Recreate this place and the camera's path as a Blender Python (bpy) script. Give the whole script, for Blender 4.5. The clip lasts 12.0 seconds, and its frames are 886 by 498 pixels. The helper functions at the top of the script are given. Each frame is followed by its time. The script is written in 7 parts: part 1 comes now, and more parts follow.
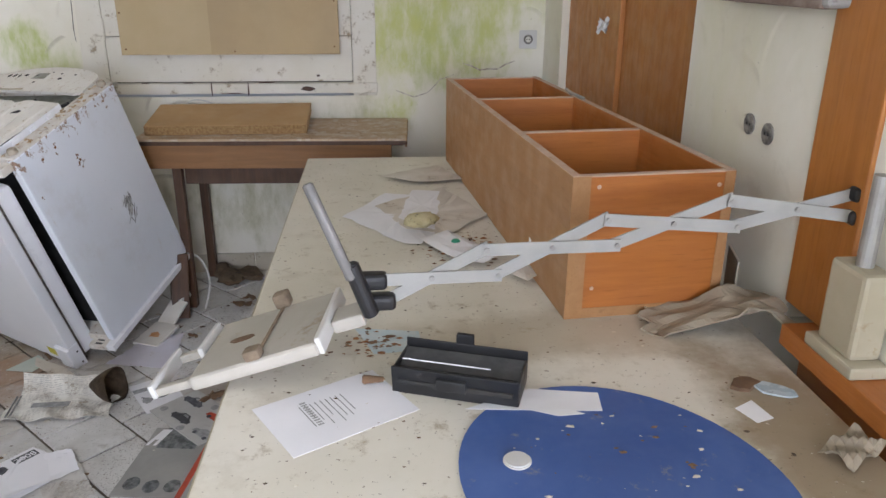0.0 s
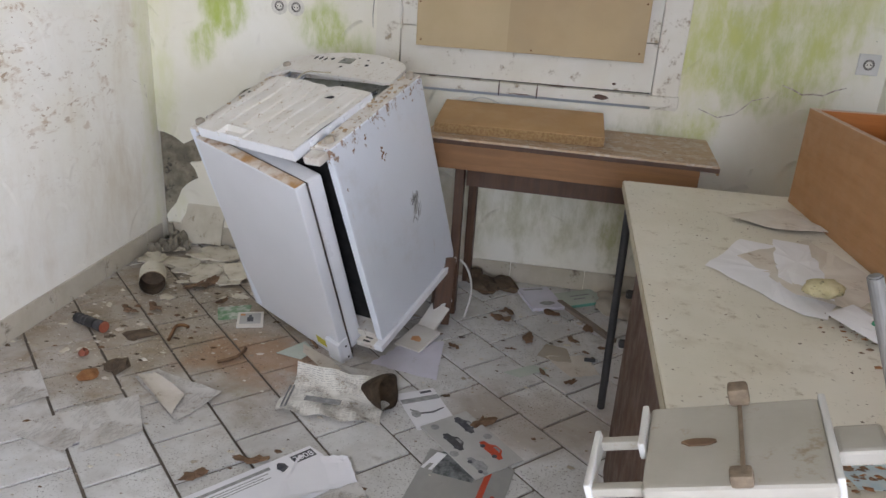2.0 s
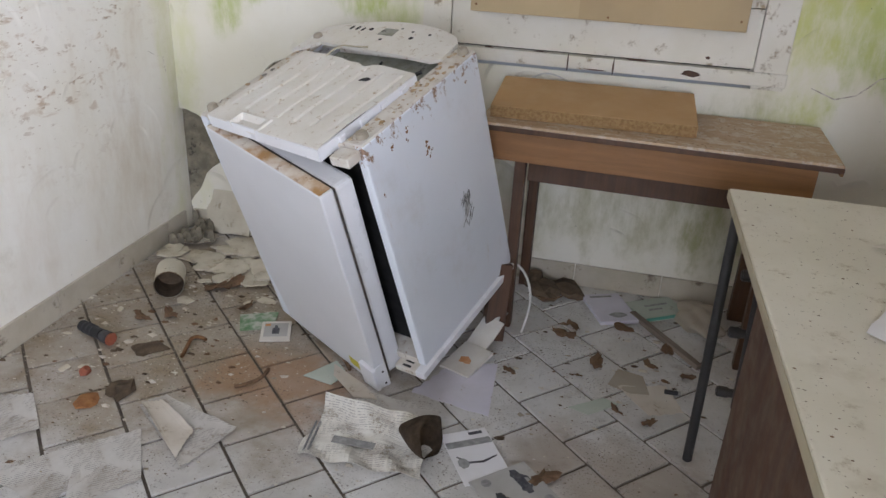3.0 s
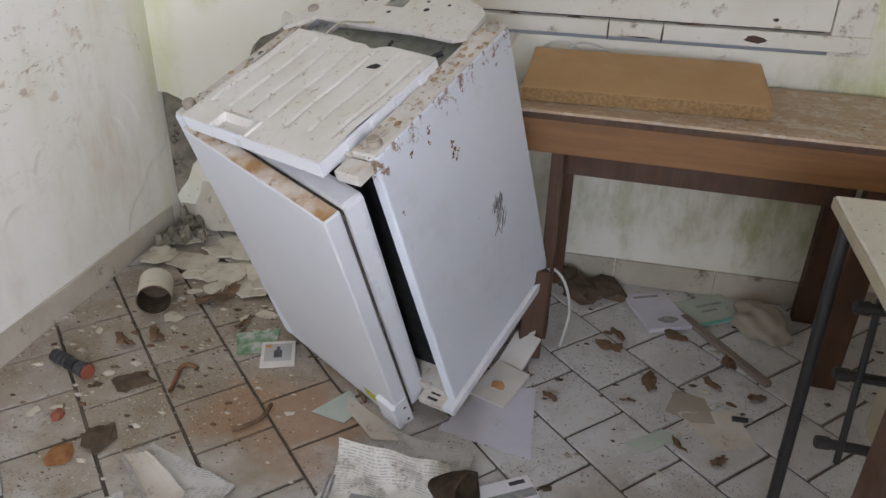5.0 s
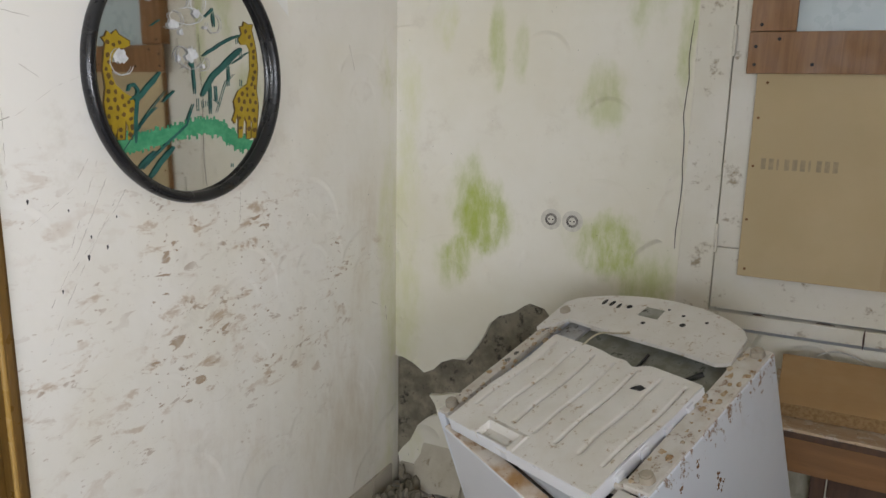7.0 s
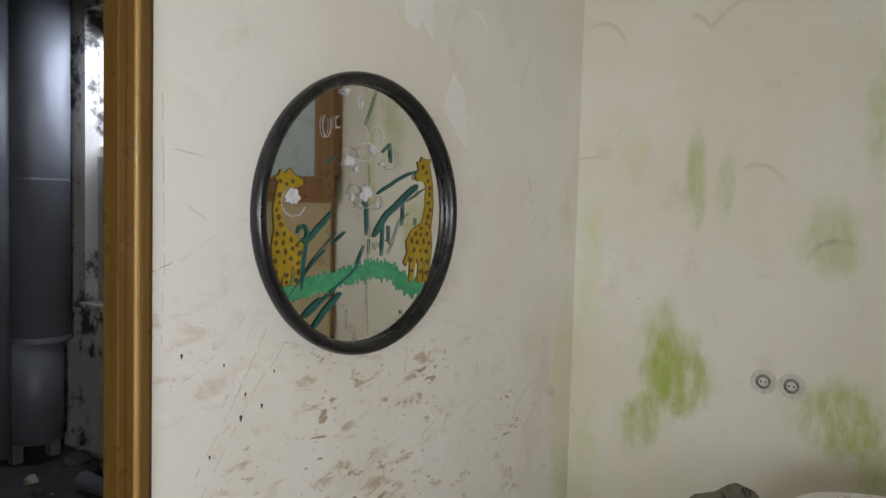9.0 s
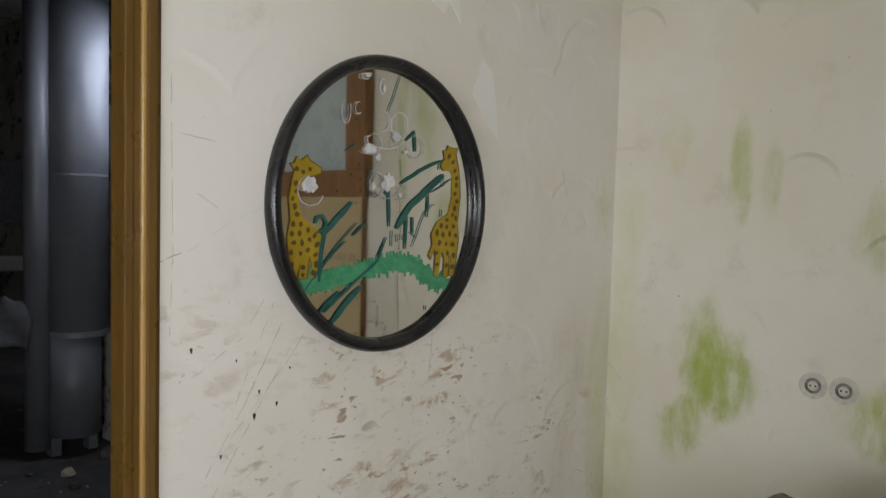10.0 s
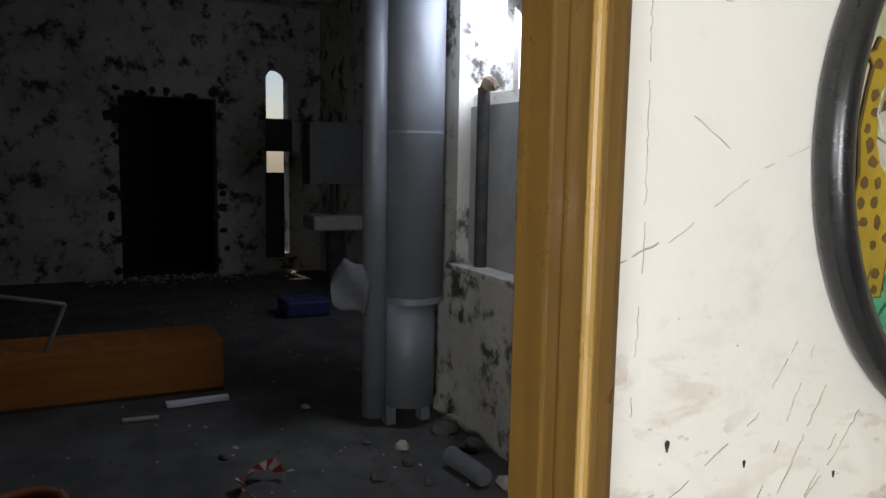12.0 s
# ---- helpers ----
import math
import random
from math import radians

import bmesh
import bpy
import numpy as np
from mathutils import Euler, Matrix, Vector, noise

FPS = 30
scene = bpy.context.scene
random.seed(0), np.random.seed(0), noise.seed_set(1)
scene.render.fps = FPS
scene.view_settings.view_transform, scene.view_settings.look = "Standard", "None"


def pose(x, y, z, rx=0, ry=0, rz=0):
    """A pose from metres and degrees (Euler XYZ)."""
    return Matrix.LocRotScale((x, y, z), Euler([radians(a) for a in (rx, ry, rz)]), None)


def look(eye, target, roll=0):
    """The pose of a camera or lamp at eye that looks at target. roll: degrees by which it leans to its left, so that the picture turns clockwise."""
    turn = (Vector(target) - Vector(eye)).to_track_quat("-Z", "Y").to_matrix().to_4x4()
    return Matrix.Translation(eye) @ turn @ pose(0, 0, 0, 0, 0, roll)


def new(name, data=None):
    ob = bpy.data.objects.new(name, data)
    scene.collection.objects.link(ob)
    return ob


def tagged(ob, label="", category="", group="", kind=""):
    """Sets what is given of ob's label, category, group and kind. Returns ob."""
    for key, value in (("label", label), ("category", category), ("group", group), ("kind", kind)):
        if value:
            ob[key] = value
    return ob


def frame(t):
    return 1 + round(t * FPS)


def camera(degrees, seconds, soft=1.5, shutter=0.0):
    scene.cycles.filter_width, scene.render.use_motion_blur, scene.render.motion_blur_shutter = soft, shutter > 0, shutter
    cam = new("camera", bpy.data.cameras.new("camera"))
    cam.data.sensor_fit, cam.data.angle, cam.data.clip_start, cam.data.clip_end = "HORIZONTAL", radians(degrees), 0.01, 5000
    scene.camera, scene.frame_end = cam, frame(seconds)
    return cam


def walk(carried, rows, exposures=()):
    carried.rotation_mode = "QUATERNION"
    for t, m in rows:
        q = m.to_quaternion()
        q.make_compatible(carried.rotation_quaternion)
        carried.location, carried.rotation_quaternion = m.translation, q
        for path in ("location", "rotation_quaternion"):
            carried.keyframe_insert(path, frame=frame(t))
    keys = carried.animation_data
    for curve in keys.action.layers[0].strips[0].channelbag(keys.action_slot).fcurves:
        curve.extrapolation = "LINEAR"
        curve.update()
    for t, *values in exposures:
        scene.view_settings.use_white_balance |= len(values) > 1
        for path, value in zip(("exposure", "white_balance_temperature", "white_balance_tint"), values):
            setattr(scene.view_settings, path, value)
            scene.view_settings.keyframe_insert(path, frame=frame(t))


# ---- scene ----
cam = camera(61.1, 12.0)
PATH = [
    (0, (-0.281, 0.219, 1.381), (-0.121, 2.085, 0.682), 0.3),
    (0.5, (-0.325, 0.288, 1.377), (-0.406, 2.156, 0.667), 1.7),
    (1, (-0.499, 0.359, 1.381), (-0.677, 2.223, 0.679), 2.3),
    (1.5, (-0.662, 0.408, 1.374), (-0.867, 2.259, 0.644), 3.4),
    (2, (-0.732, 0.478, 1.376), (-1.01, 2.32, 0.651), 3.7),
    (2.5, (-0.796, 0.702, 1.353), (-1.155, 2.501, 0.558), 3.4),
    (3, (-0.829, 0.927, 1.364), (-1.223, 2.702, 0.529), 3.1),
    (3.2, (-0.842, 0.97, 1.351), (-1.25, 2.723, 0.479), 3.3),
    (5, (-0.984, 1.297, 1.355), (-1.368, 3.015, 0.405), 1.5),
    (5.5, (-1.003, 1.307, 1.397), (-1.466, 3.068, 0.571), 1.2),
    (6, (-1.0162, 1.2788, 1.4694), (-1.6757, 3.0572, 0.8353), 1.17),
    (6.5, (-1.0509, 1.2427, 1.5395), (-1.8499, 2.9957, 1.0025), 0.84),
    (7, (-1.1901, 1.2515, 1.5699), (-2.0621, 3.0015, 1.1490), 1.06),
    (7.5, (-1.2907, 1.2541, 1.5889), (-2.2160, 3.0029, 1.2963), 1.26),
    (7.7, (-1.3413, 1.2607, 1.5970), (-2.2535, 3.0231, 1.3478), 1.32),
    (9.3, (-1.430, 1.479, 1.612), (-2.700, 3.021, 1.503), 1.7),
    (9.5, (-1.441, 1.492, 1.612), (-2.716, 3.027, 1.493), 1.75),
    (10, (-1.440, 1.530, 1.594), (-2.752, 3.035, 1.474), 1.6),
    (10.5, (-1.505, 1.579, 1.586), (-2.901, 2.992, 1.372), 1.7),
    (11, (-1.713, 1.631, 1.572), (-3.261, 2.874, 1.328), 1.4),
    (11.5, (-1.932, 1.671, 1.568), (-3.527, 2.839, 1.265), 1.8),
    (12, (-2.144, 1.781, 1.563), (-3.931, 2.645, 1.324), 1.0),
]
EXPOSURES = [(0.0, -0.05, 6250, 24), (1.0, -0.12, 6250, 24), (3.0, -0.12, 6250, 24), (5.0, -0.12, 6250, 24), (6.5, -0.52, 6550, 22), (7.5, -0.72, 6750, 19), (9.5, -0.98, 6900, 19), (10.5, -1.02, 6900, 19), (11.0, -0.92, 6900, 18), (11.5, -0.7, 6900, 17), (12.0, -0.3, 6900, 17)]
walk(cam, [(t, look(eye, target, roll)) for t, eye, target, roll in PATH], EXPOSURES)

# ---- world, sun, large lights ----
world = bpy.data.worlds.new("world")
world.use_nodes = True
scene.world = world
wn, wl = world.node_tree.nodes, world.node_tree.links
sky = wn.new("ShaderNodeTexSky")
sky.sky_type, sky.sun_disc = "NISHITA", False
sky.sun_elevation, sky.sun_rotation = radians(66), radians(262)
wl.new(sky.outputs["Color"], wn["Background"].inputs["Color"])
wn["Background"].inputs["Strength"].default_value = 0.12


def sky_lamp(name, place, target, width, height, watts, colour):
    """An area lamp that stands for daylight, or for added fill, at an opening."""
    data = bpy.data.lights.new(name, "AREA")
    data.shape, data.size, data.size_y, data.energy, data.color = "RECTANGLE", width, height, watts, colour
    ob = new(name, data)
    ob.matrix_world = look(place, target)
    return ob


sun = new("sun", bpy.data.lights.new("sun", "SUN"))
sun.data.energy, sun.data.angle, sun.data.color = 2.0, radians(0.5), (1.0, 0.95, 0.88)
sun.matrix_world = look((-3.5, -0.5, 8), (0, 0, 0))
sky_lamp("east_window_daylight", (2.6, -1.55, 1.35), (-2.4, 2.2, 1.2), 2.2, 1.9, 720, (0.85, 0.94, 1.0))
# Fill lamp added behind the camera; no window is known there.
sky_lamp("south_fill_lamp", (-0.45, -2.70, 1.65), (-1.2, 3.0, 0.5), 1.5, 1.2, 125, (0.80, 0.92, 1.0))
sky_lamp("side_room_daylight", (-5.61, 3.87, 2.34), (-6.2, 3.3, 1.5), 0.78, 0.76, 32, (0.66, 0.80, 1.0))
# Assumed opening behind the duct, out of view; added to light the far wall.
sky_lamp("hidden_window_daylight", (-8.3, 4.85, 1.8), (-11.8, 2.6, 1.1), 1.0, 1.4, 13, (0.72, 0.84, 1.0))

# ---- helpers for building ----

def empty(name, m=None, label="", category="", group="", kind=""):
    ob = new(name)
    ob.empty_display_size = 0.05
    if m is not None:
        ob.matrix_world = m
    return tagged(ob, label, category, group, kind)


def mesh_of(name, bm, material, smooth=False):
    me = bpy.data.meshes.new(name)
    bmesh.ops.recalc_face_normals(bm, faces=bm.faces)
    bm.to_mesh(me)
    bm.free()
    if material is not None:
        me.materials.append(material)
    if smooth:
        me.shade_smooth()
    return me


def part(name, bm, material, parent, label="", smooth=False, m=None):
    ob = new(name, mesh_of(name, bm, material, smooth))
    ob.parent = parent
    if m is not None:
        ob.matrix_local = m
    return tagged(ob, label)


def thing(name, bm, material, label, category, kind="", group="", smooth=False, m=None):
    ob = new(name, mesh_of(name, bm, material, smooth))
    if m is not None:
        ob.matrix_world = m
    return tagged(ob, label, category, group, kind)


def box(lo, hi, bevel=0.0, bm=None, m=None, segments=2):
    """An axis-aligned block from lo to hi, with rounded edges."""
    one = bmesh.new()
    size = [b - a for a, b in zip(lo, hi)]
    mid = [(a + b) / 2 for a, b in zip(lo, hi)]
    bmesh.ops.create_cube(one, size=1.0, matrix=Matrix.Translation(mid) @ Matrix.Diagonal((*size, 1)))
    if bevel:
        bmesh.ops.bevel(one, geom=one.edges[:], offset=bevel, segments=segments, affect="EDGES", profile=0.6)
    if m is not None:
        one.transform(m)
    if bm is None:
        return one
    return join(bm, one)


def join(bm, other):
    me = bpy.data.meshes.new("joined")
    other.to_mesh(me)
    other.free()
    bm.from_mesh(me)
    bpy.data.meshes.remove(me)
    return bm


def tube(a, b, radius, radius2=None, sides=16, bm=None, caps=True, bevel=0.0):
    """A round bar from a to b."""
    a, b = Vector(a), Vector(b)
    one = bmesh.new()
    m = Matrix.Translation((a + b) / 2) @ (b - a).to_track_quat("Z", "Y").to_matrix().to_4x4()
    bmesh.ops.create_cone(one, cap_ends=caps, segments=sides, radius1=radius, radius2=radius if radius2 is None else radius2, depth=(b - a).length)
    if bevel:
        rim = [e for e in one.edges if all(abs(v.co.z) > (b - a).length * 0.49 for v in e.verts) and abs(e.verts[0].co.z - e.verts[1].co.z) < 1e-5]
        bmesh.ops.bevel(one, geom=rim, offset=bevel, segments=2, affect="EDGES")
    one.transform(m)
    return one if bm is None else join(bm, one)


def prism(outline, z0, z1, bm=None, m=None):
    """A flat outline raised from z0 to z1."""
    one = bmesh.new()
    face = one.faces.new([one.verts.new((x, y, z0)) for x, y in outline])
    top = bmesh.ops.extrude_face_region(one, geom=[face])
    for v in top["geom"]:
        if isinstance(v, bmesh.types.BMVert):
            v.co.z = z1
    if m is not None:
        one.transform(m)
    return one if bm is None else join(bm, one)


def ribbon(points, width, z0=0.0, z1=0.0006, m=None):
    """A flat brush stroke along a line, tapering to its ends."""
    left, right = [], []
    for i, (x, y) in enumerate(points):
        ax, ay = points[max(i - 1, 0)]
        bx, by = points[min(i + 1, len(points) - 1)]
        n = math.hypot(bx - ax, by - ay) or 1.0
        w = width * (0.5 if i in (0, len(points) - 1) else 1.0) / 2
        left.append((x - (by - ay) / n * w, y + (bx - ax) / n * w))
        right.append((x + (by - ay) / n * w, y - (bx - ax) / n * w))
    return prism(left + right[::-1], z0, z1, m=m)


def blob(x, y, a, b, seed, n=14, rough=0.25):
    rr = random.Random(seed)
    return [(x + a * math.cos(t) * rr.uniform(1 - rough, 1), y + b * math.sin(t) * rr.uniform(1 - rough, 1)) for t in [i * math.tau / n for i in range(n)]]


def sheet(w, d, nx, ny, shape, thick=0.0012):
    """A thin bent sheet w by d; shape(u, v) gives its height and sideways shift, with u and v from -1 to 1."""
    bm = bmesh.new()
    grid = [[None] * (ny + 1) for _ in range(nx + 1)]
    for i in range(nx + 1):
        for j in range(ny + 1):
            u, v = 2 * i / nx - 1, 2 * j / ny - 1
            grid[i][j] = bm.verts.new(Vector((u * w / 2, v * d / 2, 0)) + Vector(shape(u, v)))
    for i in range(nx):
        for j in range(ny):
            bm.faces.new((grid[i][j], grid[i + 1][j], grid[i + 1][j + 1], grid[i][j + 1]))
    bmesh.ops.recalc_face_normals(bm, faces=bm.faces)
    bmesh.ops.solidify(bm, geom=bm.faces[:], thickness=thick)
    return bm


def cable(points, radius, material, name, parent=None, label="", category=""):
    cu = bpy.data.curves.new(name, "CURVE")
    cu.dimensions, cu.bevel_depth, cu.bevel_resolution, cu.resolution_u = "3D", radius, 3, 8
    sp = cu.splines.new("NURBS")
    sp.points.add(len(points) - 1)
    for p, q in zip(sp.points, points):
        p.co = (*q, 1)
    sp.use_endpoint_u, sp.order_u = True, 3
    tmp = bpy.data.objects.new(name, cu)
    scene.collection.objects.link(tmp)
    bpy.context.view_layer.update()
    me = bpy.data.meshes.new_from_object(tmp.evaluated_get(bpy.context.evaluated_depsgraph_get()))
    bpy.data.objects.remove(tmp)
    bpy.data.curves.remove(cu)
    me.materials.clear()
    me.materials.append(material)
    me.shade_smooth()
    ob = new(name, me)
    ob.parent = parent
    return tagged(ob, label, category)


# ---- materials ----
class Nodes:
    """A small builder for node materials in object coordinates."""

    def __init__(self, name, roughness=0.6, metallic=0.0, specular=0.5):
        self.mat = bpy.data.materials.new(name)
        self.mat.use_nodes = True
        self.tree = self.mat.node_tree
        self.bsdf = self.tree.nodes["Principled BSDF"]
        self.bsdf.inputs["Roughness"].default_value = roughness
        self.bsdf.inputs["Metallic"].default_value = metallic
        self.bsdf.inputs["Specular IOR Level"].default_value = specular
        self.co = self.node("ShaderNodeTexCoord").outputs["Object"]
        self.height = None

    def node(self, kind, **values):
        n = self.tree.nodes.new(kind)
        for k, v in values.items():
            n.inputs[k.replace("_", " ")].default_value = v
        return n

    def link(self, a, b):
        self.tree.links.new(a, b)

    def math(self, op, a, b=0.0, c=0.0, clamp=False):
        n = self.tree.nodes.new("ShaderNodeMath")
        n.operation, n.use_clamp = op, clamp
        for k, v in enumerate((a, b, c)):
            if isinstance(v, (int, float)):
                n.inputs[k].default_value = v
            else:
                self.link(v, n.inputs[k])
        return n.outputs[0]

    def stretched(self, scale):
        n = self.tree.nodes.new("ShaderNodeMapping")
        n.inputs["Scale"].default_value = scale
        self.link(self.co, n.inputs["Vector"])
        return n.outputs[0]

    def noise(self, scale, detail=5.0, rough=0.6, stretch=None, distortion=0.0):
        n = self.node("ShaderNodeTexNoise", Scale=scale, Detail=detail, Roughness=rough, Distortion=distortion)
        self.link(self.co if stretch is None else self.stretched(stretch), n.inputs["Vector"])
        return n.outputs["Fac"]

    def ramp(self, fac, low, high, a=0.0, b=1.0):
        n = self.tree.nodes.new("ShaderNodeMapRange")
        n.interpolation_type = "SMOOTHSTEP"
        n.inputs["From Min"].default_value, n.inputs["From Max"].default_value = low, high
        n.inputs["To Min"].default_value, n.inputs["To Max"].default_value = a, b
        self.link(fac, n.inputs["Value"])
        return n.outputs[0]

    def mix(self, fac, a, b):
        n = self.tree.nodes.new("ShaderNodeMix")
        n.data_type = "RGBA"
        for socket, v in ((n.inputs["Factor"], fac), (n.inputs[6], a), (n.inputs[7], b)):
            if isinstance(v, (int, float)):
                socket.default_value = v
            elif isinstance(v, (tuple, list)):
                socket.default_value = (*v, 1)
            else:
                self.link(v, socket)
        return n.outputs[2]

    def patch(self, centre, radius, wobble=0.5, scale=9.0, stretch=None):
        """A ragged patch round a place: 1 within, 0 without."""
        a = self.tree.nodes.new("ShaderNodeVectorMath")
        a.operation = "SUBTRACT"
        self.link(self.co, a.inputs[0])
        a.inputs[1].default_value = centre
        d = self.tree.nodes.new("ShaderNodeVectorMath")
        d.operation = "DIVIDE"
        self.link(a.outputs[0], d.inputs[0])
        d.inputs[1].default_value = radius
        n = self.tree.nodes.new("ShaderNodeVectorMath")
        n.operation = "LENGTH"
        self.link(d.outputs[0], n.inputs[0])
        wob = self.math("MULTIPLY", self.math("SUBTRACT", self.noise(scale, 6, 0.65, stretch), 0.5), wobble * 4)
        return self.ramp(self.math("ADD", n.outputs["Value"], wob), 0.45, 1.15, 1.0, 0.0)

    def bump(self, height, strength=0.3, distance=0.004):
        n = self.node("ShaderNodeBump", Strength=strength, Distance=distance)
        self.link(height, n.inputs["Height"])
        if self.height is not None:
            self.link(self.height, n.inputs["Normal"])
        self.height = n.outputs[0]
        self.link(self.height, self.bsdf.inputs["Normal"])

    def done(self, colour, rough=None):
        if isinstance(colour, (tuple, list)):
            self.bsdf.inputs["Base Color"].default_value = (*colour, 1)
        else:
            self.link(colour, self.bsdf.inputs["Base Color"])
        if rough is not None:
            self.link(rough, self.bsdf.inputs["Roughness"])
        return self.mat


def worn(name, a, b, scale=8.0, roughness=0.6, metallic=0.0, dirt=None, dirt_amount=0.5, dirt_scale=25.0, bump=0.15, random_tone=0.0, specular=0.5):
    """A surface of two tones, with dirt specks and fine relief."""
    k = Nodes(name, roughness, metallic, specular)
    col = k.mix(k.ramp(k.noise(scale), 0.35, 0.68), a, b)
    if random_tone:
        info = k.tree.nodes.new("ShaderNodeObjectInfo")
        col = k.mix(k.math("MULTIPLY", info.outputs["Random"], random_tone), col, tuple(c * 0.55 for c in a))
    if dirt is not None:
        lo = 0.72 - 0.3 * dirt_amount
        col = k.mix(k.ramp(k.noise(dirt_scale, 8, 0.72), lo, lo + 0.12), col, dirt)
    k.bump(k.noise(scale * 12, 4), bump, 0.002)
    rough = k.ramp(k.noise(scale * 2.3), 0.3, 0.7, max(roughness - 0.12, 0.02), min(roughness + 0.15, 1.0))
    return k.done(col, rough)


def wood(name, a, b, along="y", scale=5.0, roughness=0.5, dirt=None, dirt_amount=0.4):
    k = Nodes(name, roughness)
    stretch = {"x": (0.6, 9, 9), "y": (9, 0.6, 9), "z": (9, 9, 0.6)}[along]
    grain = k.noise(scale, 7, 0.65, stretch, 0.6)
    col = k.mix(k.ramp(grain, 0.3, 0.72), a, b)
    fine = k.noise(scale * 9, 3, 0.6, stretch)
    col = k.mix(k.ramp(fine, 0.55, 0.8, 0, 0.45), col, tuple(c * 0.5 for c in a))
    if dirt is not None:
        lo = 0.72 - 0.3 * dirt_amount
        col = k.mix(k.ramp(k.noise(22, 8, 0.75), lo, lo + 0.14, 0, 0.85), col, dirt)
    k.bump(grain, 0.12, 0.002)
    return k.done(col, k.ramp(k.noise(14), 0.3, 0.7, roughness - 0.1, roughness + 0.15))


def plaster(name, splatter=False, mould_and_shade=(), arcs=0.9, base=(0.74, 0.70, 0.58), base2=(0.80, 0.77, 0.68)):
    """Painted plaster with trowel arcs, patches of mould or painted shade, and brown splashes."""
    k = Nodes(name, 0.75, 0.0, 0.3)
    col = k.mix(k.ramp(k.noise(1.6, 5), 0.35, 0.65), base, base2)
    col = k.mix(k.ramp(k.noise(5.5, 8, 0.7), 0.56, 0.75, 0, 0.35), col, (0.50, 0.44, 0.33))
    for centre, radius, colour, amount in mould_and_shade:
        drip = k.patch(centre, radius, 0.6, 6.0, (1.0, 1.0, 0.6))
        grainy = k.ramp(k.noise(11, 9, 0.70, (1.3, 1.3, 0.45)), 0.30, 0.68, 0.12, 1.0)
        col = k.mix(k.math("MULTIPLY", k.math("MULTIPLY", drip, grainy), amount), col, colour)
    if splatter:
        low = k.patch((-2.6, 2.75, 0.98), (0.5, 1.0, 0.50), 0.30, 3.0)
        clusters = k.ramp(k.noise(3.6, 4, 0.6), 0.40, 0.60, 0.15, 1.0)
        low = k.math("MULTIPLY", low, clusters)
        smear = k.ramp(k.noise(13, 6, 0.62, (1, 0.75, 1.7), 0.4), 0.545, 0.66)
        spots = k.ramp(k.noise(24, 4, 0.55, (1, 0.7, 1.7), 0.5), 0.61, 0.68)
        fine = k.ramp(k.noise(55, 3, 0.5, (1, 0.7, 1.4)), 0.64, 0.71)
        wash = k.ramp(k.noise(2.4, 6, 0.65, (1, 1.2, 0.45)), 0.50, 0.75, 0, 0.5)
        col = k.mix(k.math("MULTIPLY", wash, k.patch((-2.6, 3.2, 0.7), (0.5, 0.9, 0.8), 0.3, 2.0)), col, (0.52, 0.40, 0.25))
        col = k.mix(k.math("MULTIPLY", k.math("MULTIPLY", smear, low), 0.75), col, (0.46, 0.32, 0.19))
        dots = k.math("MAXIMUM", spots, fine)
        col = k.mix(k.math("MULTIPLY", k.math("MULTIPLY", dots, low), 0.8), col, (0.33, 0.21, 0.11))
    specks = k.ramp(k.noise(90, 2, 0.5), 0.755, 0.785, 0, 0.7)
    col = k.mix(specks, col, (0.10, 0.08, 0.06))
    k.bump(k.noise(45, 6, 0.6), 0.18, 0.003)
    k.bump(k.noise(4.0, 3), 0.35, 0.02)
    if arcs:
        vor = k.node("ShaderNodeTexVoronoi", Scale=3.6, Randomness=0.9)
        k.link(k.co, vor.inputs["Vector"])
        rings = k.math("FRACT", k.math("MULTIPLY", vor.outputs["Distance"], 3.1))
        here, there = k.tree.nodes.new("ShaderNodeSeparateXYZ"), k.tree.nodes.new("ShaderNodeSeparateXYZ")
        k.link(k.co, here.inputs[0])
        k.link(vor.outputs["Position"], there.inputs[0])
        fan = k.ramp(k.math("SUBTRACT", here.outputs["Z"], there.outputs["Z"]), 0.0, 0.06)
        some = k.ramp(k.noise(2.6, 2), 0.44, 0.58)
        k.bump(k.math("MULTIPLY", k.math("MULTIPLY", k.ramp(rings, 0.80, 1.0), some), fan), arcs, 0.010)
    return k.done(col)


def desk_material():
    """Cream laminate with grime, scratches and a brown dusty end."""
    k = Nodes("cream_desk_laminate", 0.5)
    col = k.mix(k.ramp(k.noise(3.5), 0.35, 0.68), (0.64, 0.60, 0.50), (0.70, 0.66, 0.57))
    col = k.mix(k.ramp(k.noise(17, 8, 0.72), 0.56, 0.70, 0, 0.8), col, (0.36, 0.29, 0.19))
    col = k.mix(k.ramp(k.noise(5, 7, 0.7), 0.52, 0.72, 0, 0.5), col, (0.42, 0.36, 0.26))
    col = k.mix(k.math("MULTIPLY", k.patch((0.34, 1.08, 0.76), (0.16, 0.36, 0.4), 0.35, 7), 0.85), col, (0.24, 0.165, 0.09))
    col = k.mix(k.math("MULTIPLY", k.patch((0.02, 1.42, 0.76), (0.34, 0.12, 0.4), 0.4, 7), 0.5), col, (0.33, 0.26, 0.16))
    col = k.mix(k.ramp(k.noise(120, 3, 0.6), 0.66, 0.72, 0, 0.75), col, (0.16, 0.12, 0.08))
    k.bump(k.noise(42, 4), 0.08, 0.002)
    return k.done(col, k.ramp(k.noise(8), 0.3, 0.7, 0.38, 0.65))


